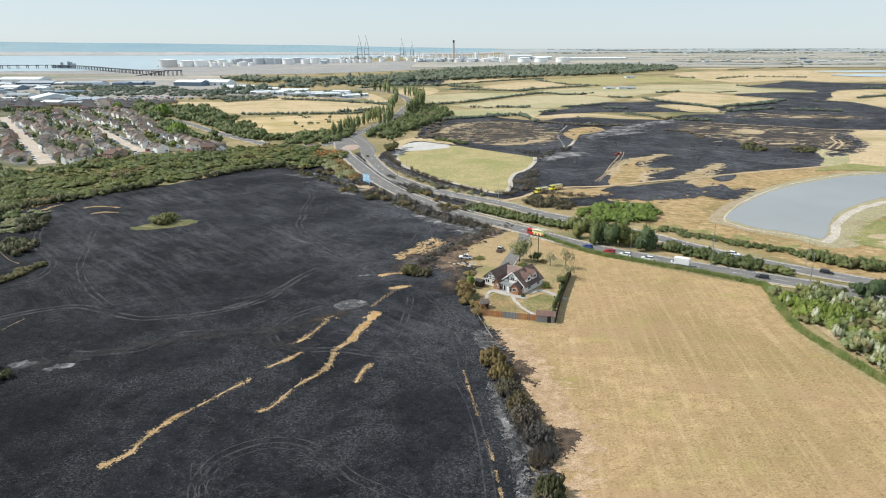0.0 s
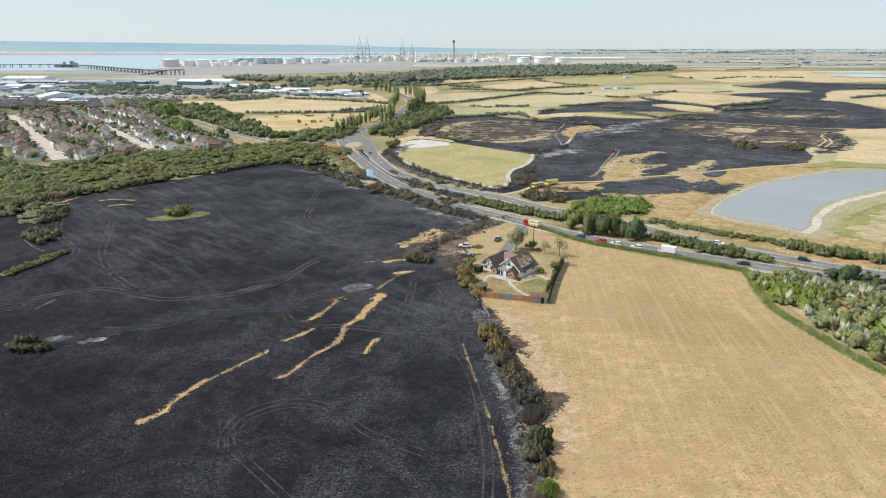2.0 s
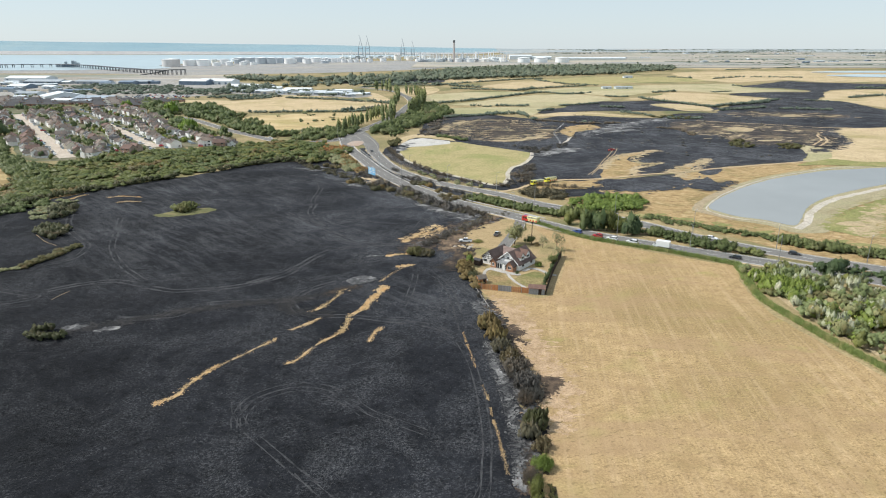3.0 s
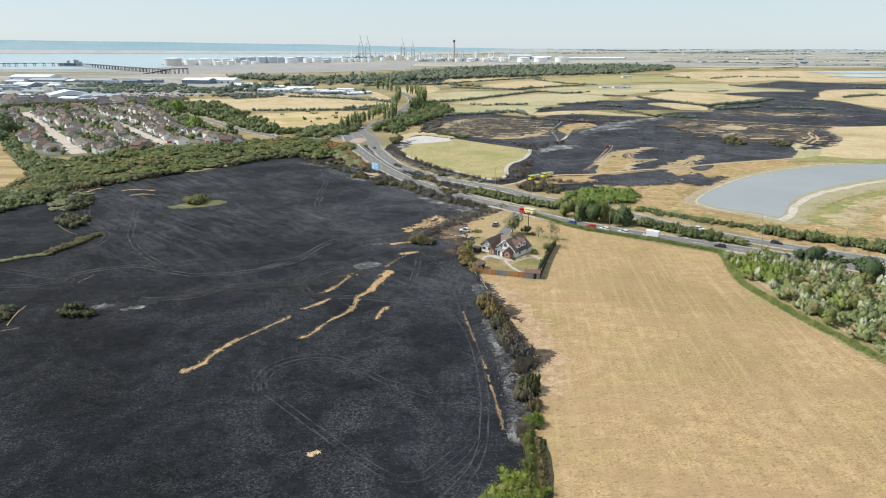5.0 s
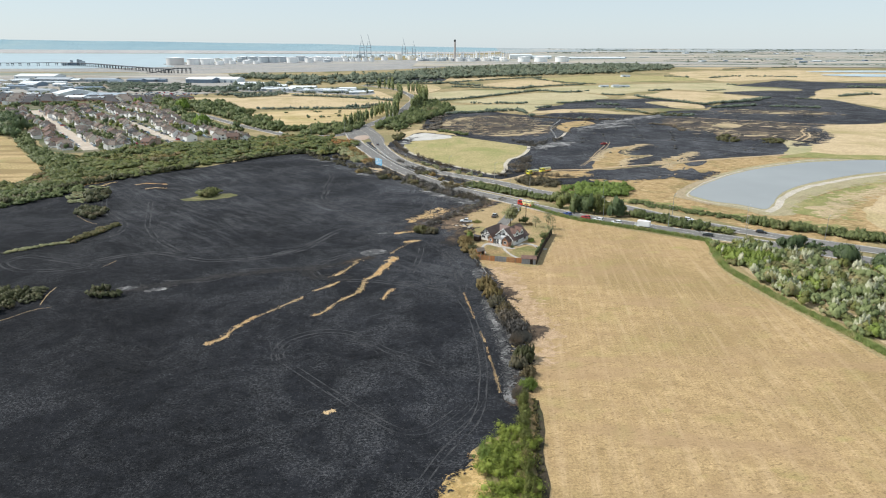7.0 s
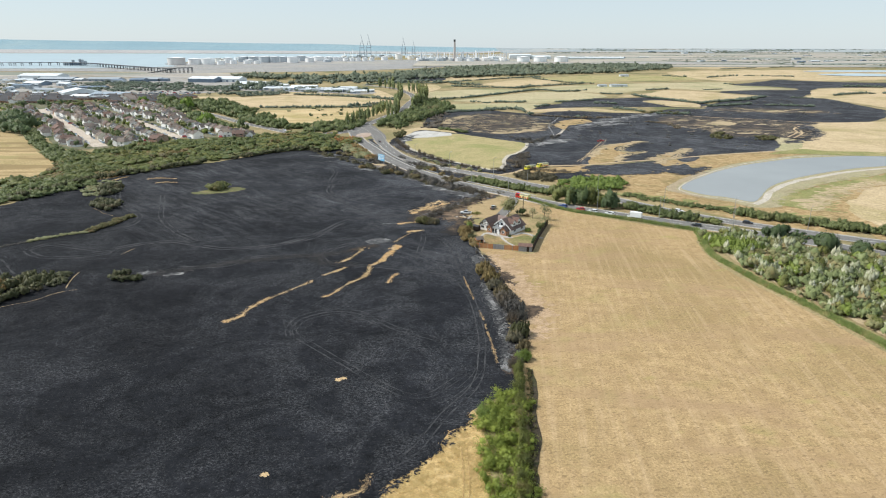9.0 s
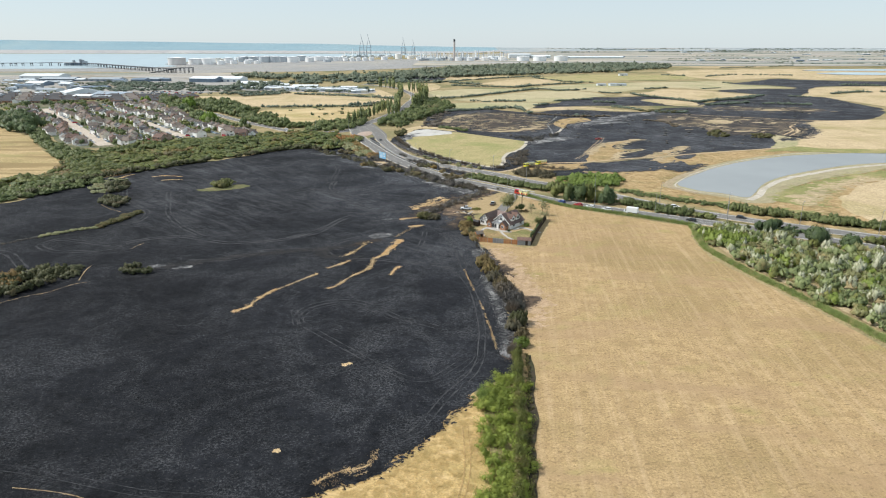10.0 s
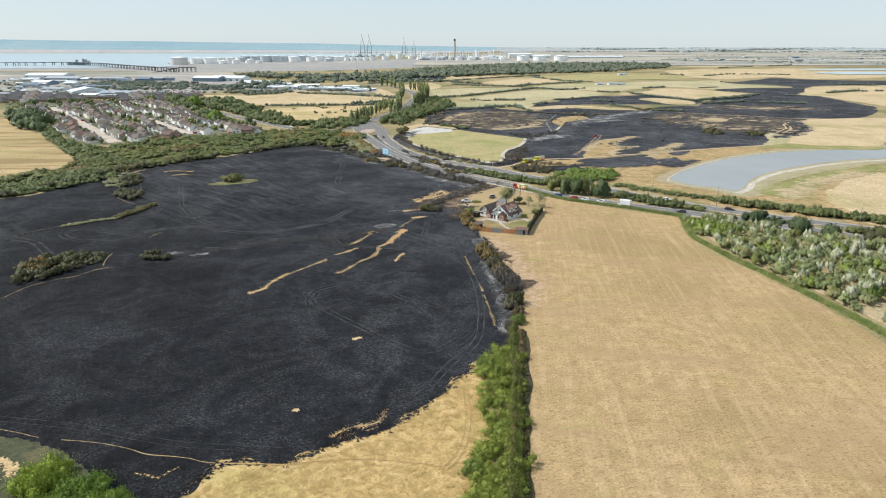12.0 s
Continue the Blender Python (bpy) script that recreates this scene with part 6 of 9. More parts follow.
# ---- what the fire left on the field ----
LAYERS_SO_FAR, LAYER[0] = LAYER[0], 24                      # these lie straight on the burnt field
def tuft_mesh(rng, blades=30, tall=1.0, lean=1.5):
    """A tussock of dry blades, radius about 1."""
    V, t = [], []
    for k in range(blades):
        x, y = rng.normal(0, 0.45, 2)
        a = rng.uniform(0, 6.28)
        h = tall * rng.uniform(0.5, 1.0)
        w = rng.uniform(0.10, 0.22)
        V += [(x - math.sin(a) * w, y + math.cos(a) * w, 0), (x + math.sin(a) * w, y - math.cos(a) * w, 0), (x + math.cos(a) * lean * h, y + math.sin(a) * lean * h, h)]
        t.append((3 * k, 3 * k + 1, 3 * k + 2))
    return np.array(V), np.zeros((0, 4), int), np.array(t)


rngt = np.random.default_rng(31)
TUFT = [tuft_mesh(rngt) for _ in range(5)]
M["straw_blades"] = leafage("dry_straw_blades", (0.35, 0.243, 0.105), (0.46, 0.328, 0.150), (0.32, 0.235, 0.09), 0.66, 0.4, 0.7)
M["strip_blades"] = leafage("pale_straw_blades", (0.33, 0.235, 0.125), (0.46, 0.345, 0.20), (0.29, 0.20, 0.10), 0.6, 0.4, 0.7)
STRIPS = [([(-56.8, 96.7), (-55.2, 98.5), (-53.5, 100.8)], 1.5), ([(-53.5, 100.8), (-53.3, 104.1), (-52.4, 106.7)], 1.0), ([(-52.4, 106.7), (-50.9, 110.6), (-49.7, 112.4)], 1.2), ([(-49.7, 112.4), (-46.2, 117.2), (-43.1, 121.6)], 0.7), ([(-43.1, 121.6), (-41.5, 124.1), (-40.1, 126.3)], 0.9), ([(-37.7, 131.5), (-35.0, 134.1)], 0.7), ([(-35.0, 134.1), (-33.0, 136.6), (-31.7, 138.8)], 1.0), ([(-34.8, 142.9), (-33.4, 144.7), (-32.4, 146.3)], 1.3), ([(-32.4, 146.3), (-30.5, 150.8), (-28.6, 157.0)], 0.7), ([(-29.6, 157.0), (-28.3, 159.1), (-26.4, 158.0)], 1.0),
          ([(-34.6, 113.7), (-32.7, 115.4), (-31.2, 118.7)], 0.8), ([(-31.2, 118.7), (-29.7, 122.3), (-28.1, 125.5)], 0.8), ([(-28.1, 125.5), (-26.1, 128.0), (-24.8, 131.0)], 0.9), ([(-24.7, 130.2), (-24.1, 134.1), (-24.1, 139.7)], 1.4), ([(-23.8, 140.6), (-22.2, 142.6), (-21.0, 144.7)], 1.8), ([(-21.0, 144.7), (-19.3, 152.1), (-16, 161)], 2.1), ([(-17.7, 158.4), (-17, 162)], 2.2), ([(-18, 166), (-16, 171), (-14, 175), (-12, 179)], 0.6), ([(-14, 179), (-11, 180), (-9, 181)], 2.0), ([(-18, 190), (-15, 192), (-13, 192), (-10, 193)], 2.2), ([(-17.2, 124.8), (-16.4, 129.0), (-15.0, 132.8)], 1.0),
          ([(-14, 206), (-9, 213), (-4, 219), (1, 224)], 3.2), ([(5.8, 129.8), (6.5, 124.5)], 0.42), ([(6.6, 123.2), (7.4, 117.3)], 0.42), ([(7.5, 116.5), (8.1, 112.2)], 0.42), ([(9.1, 104.0), (10.0, 98.5)], 0.5), ([(10.2, 95.4), (10.3, 92.7)], 0.42), ([(10.5, 91.0), (11.0, 86.0), (11.2, 81.9)], 0.45), ([(11.2, 81.9), (11.5, 78.5), (11.6, 75.2)], 0.55),
          ([(-83.6, 29.7), (-79.9, 28.8), (-75.0, 27.2)], 0.16), ([(-70.3, 26.5), (-65.9, 26.0), (-62.0, 25.3), (-58.9, 24.5)], 0.13), ([(-58.9, 24.5), (-56.5, 23.7), (-52.9, 22.3), (-48.9, 21.8)], 0.26), ([(-48.9, 21.8), (-45.3, 21.2), (-42.3, 20.2), (-39.0, 19.8)], 0.22), ([(-12.8, 36.1), (-13.0, 34.0), (-13.6, 32.3)], 0.75), ([(-13.4, 32.5), (-15.2, 31.3), (-17.1, 30.8)], 1.0), ([(-16.8, 31.2), (-18.8, 30.2), (-20.3, 29.2), (-21.8, 27.6)], 0.9), ([(-17.9, 28.1), (-19.2, 27.8), (-20.3, 26.7)], 0.6), ([(-13.7, 30.4), (-15.5, 29.4)], 0.5), ([(-157, 276), (-152, 279), (-142, 277)], 1.5), ([(-148, 266), (-144, 269), (-138, 268)], 1.2), ([(-173, 271), (-172, 279), (-170, 282)], 1.4),
          ([(-186, 269), (-176, 283)], 2.4), ([(-125.5, 92.4), (-123.5, 101.9), (-118.7, 107.9), (-114.9, 110.4), (-111.2, 116.5), (-107.2, 119.1)], 0.2), ([(-111.2, 120.7), (-113.5, 128.1), (-114.3, 133.4)], 0.25), ([(-109.8, 151.2), (-109.1, 154.8), (-108.4, 157.8)], 0.15), ([(-153, 215), (-144, 206), (-138, 202)], 0.18)]
for k, (pts, w) in enumerate(STRIPS):
    thin = w <= 0.4
    w *= 1.0 if thin else 0.85
    rngt = np.random.default_rng(200 + k)
    if thin:
        ribbon("ground_unburnt_line", pts, w * 0.55, Z * 1.6, M["strip"], "thin line of unburnt straw-coloured grass", "grass", rag=0.7, step=0.5)
    elif w > 0.55 and pts[0][1] < 240:
        ribbon("ground_unburnt_line", pts, w * (0.45 if pts[0][1] > 60 else 0.32), Z * 1.6, M["strip"], "ragged core of the unburnt strip", "grass", rag=1.5, step=0.3, parts=(2.7, 0.9))
    p, n = along(pts, 0.45)
    V, L, S = [], [], []
    spots = []
    for (x, y), (nx, ny) in zip(p, n):
        thick = 0.72 + 0.95 * noise.noise(Vector((x * 0.24, y * 0.24, 4.0))) + 0.75 * noise.noise(Vector((x * 0.9, y * 0.9, 6.0)))
        if thin:
            thick = max(thick, 0.6)
        if thick < 0.1:
            continue
        for _ in range(5 if thin else 15 if pts[0][1] > 60 else 30):
            o = rngt.normal(0, 0.30) * w * thick
            r = rngt.uniform(0.06, 0.22) * max(0.25, min(1.0, w * 0.5)) * (0.5 + thick) * (1.0 if pts[0][1] > 60 else 0.6)
            loose = 0.03 if thin else min(0.35, 0.3 * w if w < 0.5 else 0.35)
            cx, cy = x + nx * o + rngt.normal(0, loose), y + ny * o + rngt.normal(0, loose)
            m = 6
            a, b, e = rngt.uniform(0, 6.28), rngt.uniform(0, 6.28), rngt.uniform(1.2, 2.4)
            ring = [(r * rngt.uniform(0.4, 1.4) * e * math.cos(q * 6.283 / m + a), r * rngt.uniform(0.4, 1.4) * math.sin(q * 6.283 / m + a)) for q in range(m)]
            V += [(cx + u * math.cos(b) - v * math.sin(b), cy + u * math.sin(b) + v * math.cos(b), Z * 1.7 + rngt.uniform(0, 0.02)) for u, v in ring]
            L += list(range(len(V) - m, len(V)))
            S.append(m)
            spots.append((cx, cy, r * 0.9, 0.42 * rngt.uniform(0.6, 1.2)))
    tagged(new("ground_unburnt_strip", mesh_of("ground_unburnt_strip", V, L, S, M["strip"])), "broken strip of unburnt straw-coloured grass", "grass", kind="structure")
    if not thin:
        many("dry_grass_tufts", spots[::4], TUFT, M["strip_blades"], "tufts of unburnt straw-coloured grass", "grass", rngt)
for k, (x, y, r) in enumerate([(-30.2, 36.2, 0.42), (-22.9, 67.4, 0.5), (-21.9, 68.0, 0.45)]):
    ring = [(x + 1.25 * r * math.cos(a), y + r * math.sin(a)) for a in np.arange(9) * 0.698]
    patch("ground_unburnt_spot", ring, Z * 1.7, M["strip"], "small round patch of unburnt straw grass", 0.3, 0.8, 0.1, "grass")
    islands("ground_straw_flecks", ring, 0.13, 0.05, 0.05, Z * 1.8, M["strip"], "straw flecks round the unburnt patch", 1040 + k, 1.4, True)
TRACKS = [([(-114.7, 157.7), (-108, 163), (-99, 166), (-87, 161), (-74.9, 158.0), (-60, 162), (-50, 170), (-46, 178)], 0.75, 1.0), ([(-69, 324), (-61, 299), (-59, 270), (-56, 256)], 0.5, 0.9),
          ([(1.4, 131.5), (-5.6, 134.9), (-16.3, 137.7), (-23.7, 139.7), (-31.0, 139.7), (-36.9, 142.0), (-39.8, 145.7), (-41.2, 150.1), (-38.7, 158.0), (-31, 166)], 0.5, 0.9), ([(-133, 240), (-124, 217), (-118, 202), (-110, 189), (-102, 178), (-90, 166)], 0.45, 0.9), ([(-163, 264), (-156, 243), (-148, 228), (-138, 214), (-128, 204), (-124, 194), (-125, 186), (-130, 180)], 0.5, 0.9),
          ([(-38.2, 88.7), (-39.3, 92.8), (-38.3, 98.7), (-34.2, 102.6), (-29.2, 104.3), (-23.4, 103.1), (-18.6, 99.3), (-13.8, 94.2), (-8.5, 90.8), (-2.5, 87.1)], 0.32, 0.85), ([(-37.2, 88.7), (-38.1, 92.8), (-37.0, 97.6), (-33.0, 101.3), (-28.8, 102.7), (-23.5, 101.4), (-18.9, 97.6), (-14.8, 93.2)], 0.28, 0.8), ([(-158.6, 149.8), (-148.4, 145.0), (-134.1, 131.0)], 0.5, 1.2), ([(-85.2, 138.4), (-71.8, 139.7), (-63.9, 147.7), (-48.1, 150.5), (-35.7, 151.3)], 0.7, 1.1),
          ([(-144.3, 155.5), (-141, 162), (-128.9, 158.5), (-115.8, 153.4), (-123.8, 148.4), (-136.1, 148.4), (-144.3, 155.5)], 0.5, 1.0),
          ([(-4.9, 135.4), (2.7, 128.9), (6.3, 119.1), (8.2, 105.5), (8.7, 94.7), (8.9, 85.4), (8.1, 75.8), (7.0, 68.7), (4.9, 62.6), (0.5, 55.3), (-2.9, 48.5), (-6.0, 42.5), (-9.3, 38.6)], 0.26, 0.8), ([(4.1, 70.4), (0.1, 65.1), (-3.6, 61.3), (-7.8, 61.3), (-12.9, 65.1), (-18.3, 69.9), (-23.5, 75.8)], 0.26, 0.75), ([(7.7, 73.1), (5.5, 67.7), (1.2, 61.3), (-2.2, 58.7)], 0.2, 0.7),
          ([(-92, 34), (-72, 31), (-56, 27), (-47, 25), (-30, 23.5)], 0.14, 0.75), ([(-7, 240), (-2, 228), (-6, 216)], 0.4, 0.9), ([(-40.9, 97.8), (-39.4, 93.6), (-35.3, 87.5), (-28.6, 80.5), (-23.5, 75.2), (-20.2, 72.3)], 0.26, 0.8), ([(-4, 174), (-0, 167), (2.6, 158.4), (3.9, 148.8), (5.2, 137.1), (5.6, 131.2)], 0.35, 0.9), ([(-8, 172), (-8, 164), (-8.8, 156.3), (-10.2, 146.3)], 0.3, 0.8), ([(-5, 255), (-9, 228), (-13, 215), (-19, 202)], 0.35, 0.9), ([(-57, 264), (-56, 248), (-49, 231), (-40, 216), (-31, 206), (-23, 203), (-16, 203), (-10, 202)], 0.6, 1.0), ([(-66, 248), (-57, 237), (-49, 229), (-42, 219)], 0.5, 0.9), ([(-58, 164), (-52, 170), (-46, 180), (-41, 192), (-34, 199), (-25, 202), (-16, 203)], 0.75, 1.0)]
for pts, w, half in TRACKS:
    for side in (-1, 1):
        ribbon("ground_wheel_track", pts, w * (1.15 if pts[0][1] > 110 else 0.95), Z * 1.5, M["tyre"], "pale wheel track pressed into black ash", "track", off=side * half, rag=0.9, step=0.5)
for k, pts in enumerate(([(-98, 129), (-86, 134.5), (-71, 142), (-55, 148), (-40, 152), (-32, 156)], [(-40, 152), (-43, 147), (-39, 143), (-30, 141)])):
    islands("ground_ashy_bank", pts, 1.2, 0.14, 0.03, Z * 1.8, M["bank"], "greyish ash along an old ditch bank", 980 + k, 1.6)
for n, (x, y, a, b, turn) in enumerate([(-24, 167, 4.6, 3.2, 20), (-93, 133, 3.6, 1.5, 15), (-84, 132, 3.6, 1.2, 20), 
                                       (10, 243, 2.5, 2.0, 0), (15, 246, 2.5, 1.4, 0), (-12, 283, 2.2, 1.3, 0), (-22, 190, 3.4, 0.9, 10), (-30, 300, 3.0, 1.5, 0), (-70, 330, 2.2, 1.0, 0)]):
    c, s = math.cos(radians(turn)), math.sin(radians(turn))
    ring = [(x + a * math.cos(t) * c - b * math.sin(t) * s, y + a * math.cos(t) * s + b * math.sin(t) * c) for t in np.arange(10) * 0.6283]
    patch("ground_ash_patch", ring, Z * 2.2 + 0.002 * n, M["ashmix"], "patch of pale grey-white ash", 1.1, 1.4, 0.3, "ash")
patch("ground_green_tuft", [(-121, 243), (-113, 241), (-104, 245), (-98, 252), (-101, 256), (-108, 256), (-116, 250)], Z * 2, M["turf"], "green grass spared round the bush", 1.6, 3.0, 0.8, "grass")
rngt = np.random.default_rng(61)
many("grass_tussocks", within([(3, 50), (-3, 40), (-12, 28), (-24, 21), (-36, 17), (-46, 8), (-56, -14), (-20, -20), (3, -10), (5, 20), (7, 42)], 3800, 0.45, 0.2, rngt), TUFT, M["straw_blades"], "long dry yellow grass lying in tussocks", "grass", rngt)
edge = ragged(spline([(5, 54), (0, 46), (-10, 32), (-20, 26), (-29, 20), (-38, 20), (-46, 9)], 1.0)[:, :2], 1.6, 6.0)
many("grass_edge_tufts", [(x + rngt.normal(0, 0.3), y - 0.3 + rngt.normal(0, 0.3), 0.15, 0.2) for x, y in edge for _ in range(4)], TUFT, M["straw_blades"], "straw grass along the edge of the burn", "grass", rngt)
for k, (x, y, r, h, mat, label) in enumerate([(-66.2, 14.2, 5.0, 4.0, "leaf_lime", "vivid light green bush beside the burn"), (-58, 10.8, 5.0, 3.6, "leaf_vivid", "fresh green bush beside the burn"), (-52.6, 8.2, 4.0, 3.0, "leaf_vivid", "fresh green bush beside the burn"), (-62, 5.5, 5.0, 3.4, "leaf_vivid", "fresh green bush beside the burn"), (-80, 17, 3.0, 1.8, "leaf_fieldscrub", "grey-green bush beside the burn"),
                                             (-8.6, 192, 3.6, 3.0, "leaf_olive", "dull green bush in the burn"), (-4.6, 191, 3.0, 2.6, "leaf_scorch", "scorched bush in the burn"), (118, 92, 2.6, 4.2, "leaf_bright", "round bright green bush by the reeds")]):
    rngt = np.random.default_rng(300 + k)
    many("field_bush", dome(x, y, r, h, rngt), BUSH_NEAR if y < 30 else BUSH_MID, M[mat], label, "bush", rngt, "")
patch("ground_grey_scrub_floor", [(-96, 30), (-84, 27.5), (-77, 26.4), (-71.5, 24.6), (-66, 21.5), (-60, 17), (-55, 8), (-80, 4), (-100, 20)], Z * 1.8, M["greygreen"], "low grey-green scrub under the bushes", 0.9, 2.2, 0.15)
islands("ground_straw_flecks", [(-77.2, 20.7), (-75.5, 19.6), (-73.6, 18.1), (-73.7, 16.2)], 0.5, 0.2, 0.12, Z * 2.4, M["strip"], "dry straw grass beside the bushes", 1012, 1.6)

for pts, side, w in (([(-39.0, 19.8), (-33.6, 19.6), (-27.8, 19.6), (-23.2, 20.4), (-17.5, 21.0), (-11.6, 20.9), (-6.7, 20.1), (-1.5, 19.0)], 0.0, 0.26), ([(3.2, 44.0), (3.3, 34.6), (2.4, 26.4), (0.6, 21.2), (-1.3, 18.6)], -0.5, 0.2), ([(3.2, 44.0), (3.3, 34.6), (2.4, 26.4), (0.6, 21.2), (-1.3, 18.6)], 0.5, 0.16)):
    ribbon("ground_grass_track", pts, w, Z * 2.2, M["pressed"], "wheel track pressed into long dry grass", "track", off=side, rag=0.8, step=0.4)
islands("ground_straw_flecks", [(-52.7, 17.2), (-50.3, 16.5), (-48.4, 16.1), (-47.2, 17.5), (-46.0, 18.7)], 0.16, 0.045, 0.09, Z * 2.4, M["longgrass"], "unburnt straw flecks in the burn", 1011, 1.6)

LAYER[0] += LAYERS_SO_FAR

# ---- the farmhouse and its garden ----
BEFORE = set(bpy.data.objects)
def tiled(name, colour, row=0.3):
    """Roof tiles: courses as fine ridges, tone from tile to tile."""
    m, tree, bsdf = nodes_of(name)
    v = coords(tree)
    n = noise_of(tree, v, 0.7, 5, 0.7)
    f = noise_of(tree, v, 6.0, 2)
    info = tree.nodes.new("ShaderNodeObjectInfo")
    col = blend(tree, 1.0, colour, ramp(tree, n, [(0.3, 0.7), (0.7, 1.3)]), "MULTIPLY")
    col = blend(tree, 1.0, col, ramp(tree, f, [(0.3, 0.75), (0.7, 1.25)]), "MULTIPLY")
    col = blend(tree, 1.0, col, ramp(tree, info.outputs["Random"], [(0.0, (0.75, 0.75, 0.78)), (1.0, (1.2, 1.12, 1.1))]), "MULTIPLY")
    w = tree.nodes.new("ShaderNodeTexWave")
    w.wave_type, w.bands_direction = "BANDS", "Z"
    w.inputs["Scale"].default_value = 1.0 / row
    link(tree, v, w.inputs["Vector"])
    link(tree, col, bsdf.inputs["Base Color"])
    bsdf.inputs["Roughness"].default_value = 0.85
    bumped(tree, bsdf, w.outputs["Fac"], 0.5, 0.04)
    return m


def bricked(name, colour, mortar):
    m, tree, bsdf = nodes_of(name)
    b = tree.nodes.new("ShaderNodeTexBrick")
    b.inputs["Scale"].default_value = 4.4
    b.inputs["Color1"].default_value, b.inputs["Color2"].default_value = (*colour, 1), (*[c * 0.7 for c in colour], 1)
    b.inputs["Mortar"].default_value = (*mortar, 1)
    link(tree, coords(tree), b.inputs["Vector"])
    n = noise_of(tree, coords(tree), 1.2, 4)
    link(tree, blend(tree, 1.0, b.outputs["Color"], ramp(tree, n, [(0.3, 0.8), (0.7, 1.2)]), "MULTIPLY"), bsdf.inputs["Base Color"])
    bsdf.inputs["Roughness"].default_value = 0.9
    return m


M["render"] = plain("white_render", (0.82, 0.81, 0.785), 0.9, 0, 0.05, 0.6, 0.2)
M["cream"] = plain("cream_render", (0.68, 0.62, 0.52), 0.9, 0, 0.1, 0.6, 0.2)
M["brick"] = bricked("orange_brick", (0.50, 0.25, 0.14), (0.36, 0.30, 0.24))
M["brick_brown"] = bricked("brown_brick", (0.36, 0.21, 0.145), (0.38, 0.33, 0.28))
M["timber"] = plain("black_stained_timber", (0.035, 0.025, 0.02), 0.7, 0, 0.2, 4.0)
M["roof_dark"] = tiled("dark_brown_tiles", (0.088, 0.064, 0.057))
M["roof_red"] = tiled("red_brown_tiles", (0.135, 0.084, 0.066))
M["roof_grey"] = tiled("grey_brown_tiles", (0.118, 0.103, 0.090))
M["roof_tan"] = tiled("weathered_tan_tiles", (0.165, 0.138, 0.112))
M["roof_pink"] = tiled("faded_pink_brown_tiles", (0.225, 0.170, 0.148))
M["roof_slate"] = tiled("dark_slate", (0.042, 0.043, 0.047))
M["orange_wood"] = plain("orange_stained_fence_boards", (0.43, 0.205, 0.095), 0.8, 0, 0.25, 3.0, 0.2)
M["grey_wood"] = plain("weathered_grey_fence_boards", (0.27, 0.275, 0.285), 0.85, 0, 0.25, 3.0, 0.2)
# dark boards, deepened to carry the boundary fence's shaded face
M["dark_wood"] = plain("dark_brown_boards", (0.042, 0.031, 0.025), 0.85, 0, 0.25, 3.0, 0.2)
M["white_pvc"] = plain("white_window_frame", (0.80, 0.80, 0.78), 0.4)
M["metal_grey"] = plain("galvanised_steel", (0.34, 0.35, 0.36), 0.5, 0.6)
M["dark_metal"] = plain("dark_steel", (0.08, 0.085, 0.09), 0.5, 0.4)
gm, gt, gb = nodes_of("window_glass")
gb.inputs["Base Color"].default_value = (0.02, 0.026, 0.032, 1)
gb.inputs["Roughness"].default_value = 0.08
M["glass"] = gm


def gable_roof(bm, u0, u1, v0, v1, eave, ridge, over=0.35, thick=0.14, axis="v"):
    """Two roof slabs over a block; the ridge runs along the axis."""
    if axis == "u":
        tr = lambda a, b, c: (b, a, c)
        a0, a1, b0, b1 = v0, v1, u0, u1
    else:
        tr = lambda a, b, c: (a, b, c)
        a0, a1, b0, b1 = u0, u1, v0, v1
    mid, half = (a0 + a1) / 2, (a1 - a0) / 2
    drop = (ridge - eave) / half * over
    for s in (-1, 1):
        e = mid + s * (half + over)
        top = [tr(e, b0 - over, eave - drop), tr(mid, b0 - over, ridge), tr(mid, b1 + over, ridge), tr(e, b1 + over, eave - drop)]
        low = [(x, y, z - thick) for x, y, z in top]
        faces(bm, top + low, [(0, 1, 2, 3), (7, 6, 5, 4), (0, 4, 5, 1), (2, 6, 7, 3), (3, 7, 4, 0), (1, 5, 6, 2)])
    bmesh.ops.recalc_face_normals(bm, faces=bm.faces[:])


def gable_wall(bm, u0, u1, v0, v1, eave, ridge, axis="v"):
    """The body of a block with gables under the ridge."""
    z = -0.15
    base = [(u0, v0), (u1, v0), (u1, v1), (u0, v1)]
    p = [(x, y, z) for x, y in base] + [(x, y, eave - 0.06) for x, y in base]
    r = ridge - 0.16
    if axis == "v":
        p += [((u0 + u1) / 2, v0, r), ((u0 + u1) / 2, v1, r)]
        f = [(0, 1, 5, 8, 4), (2, 3, 7, 9, 6), (1, 2, 6, 5), (3, 0, 4, 7), (4, 8, 9, 7), (5, 6, 9, 8), (3, 2, 1, 0)]
    else:
        p += [(u0, (v0 + v1) / 2, r), (u1, (v0 + v1) / 2, r)]
        f = [(0, 1, 5, 4), (2, 3, 7, 6), (1, 2, 6, 9, 5), (3, 0, 4, 8, 7), (4, 5, 9, 8), (7, 8, 9, 6), (3, 2, 1, 0)]
    faces(bm, p, f)
    bmesh.ops.recalc_face_normals(bm, faces=bm.faces[:])


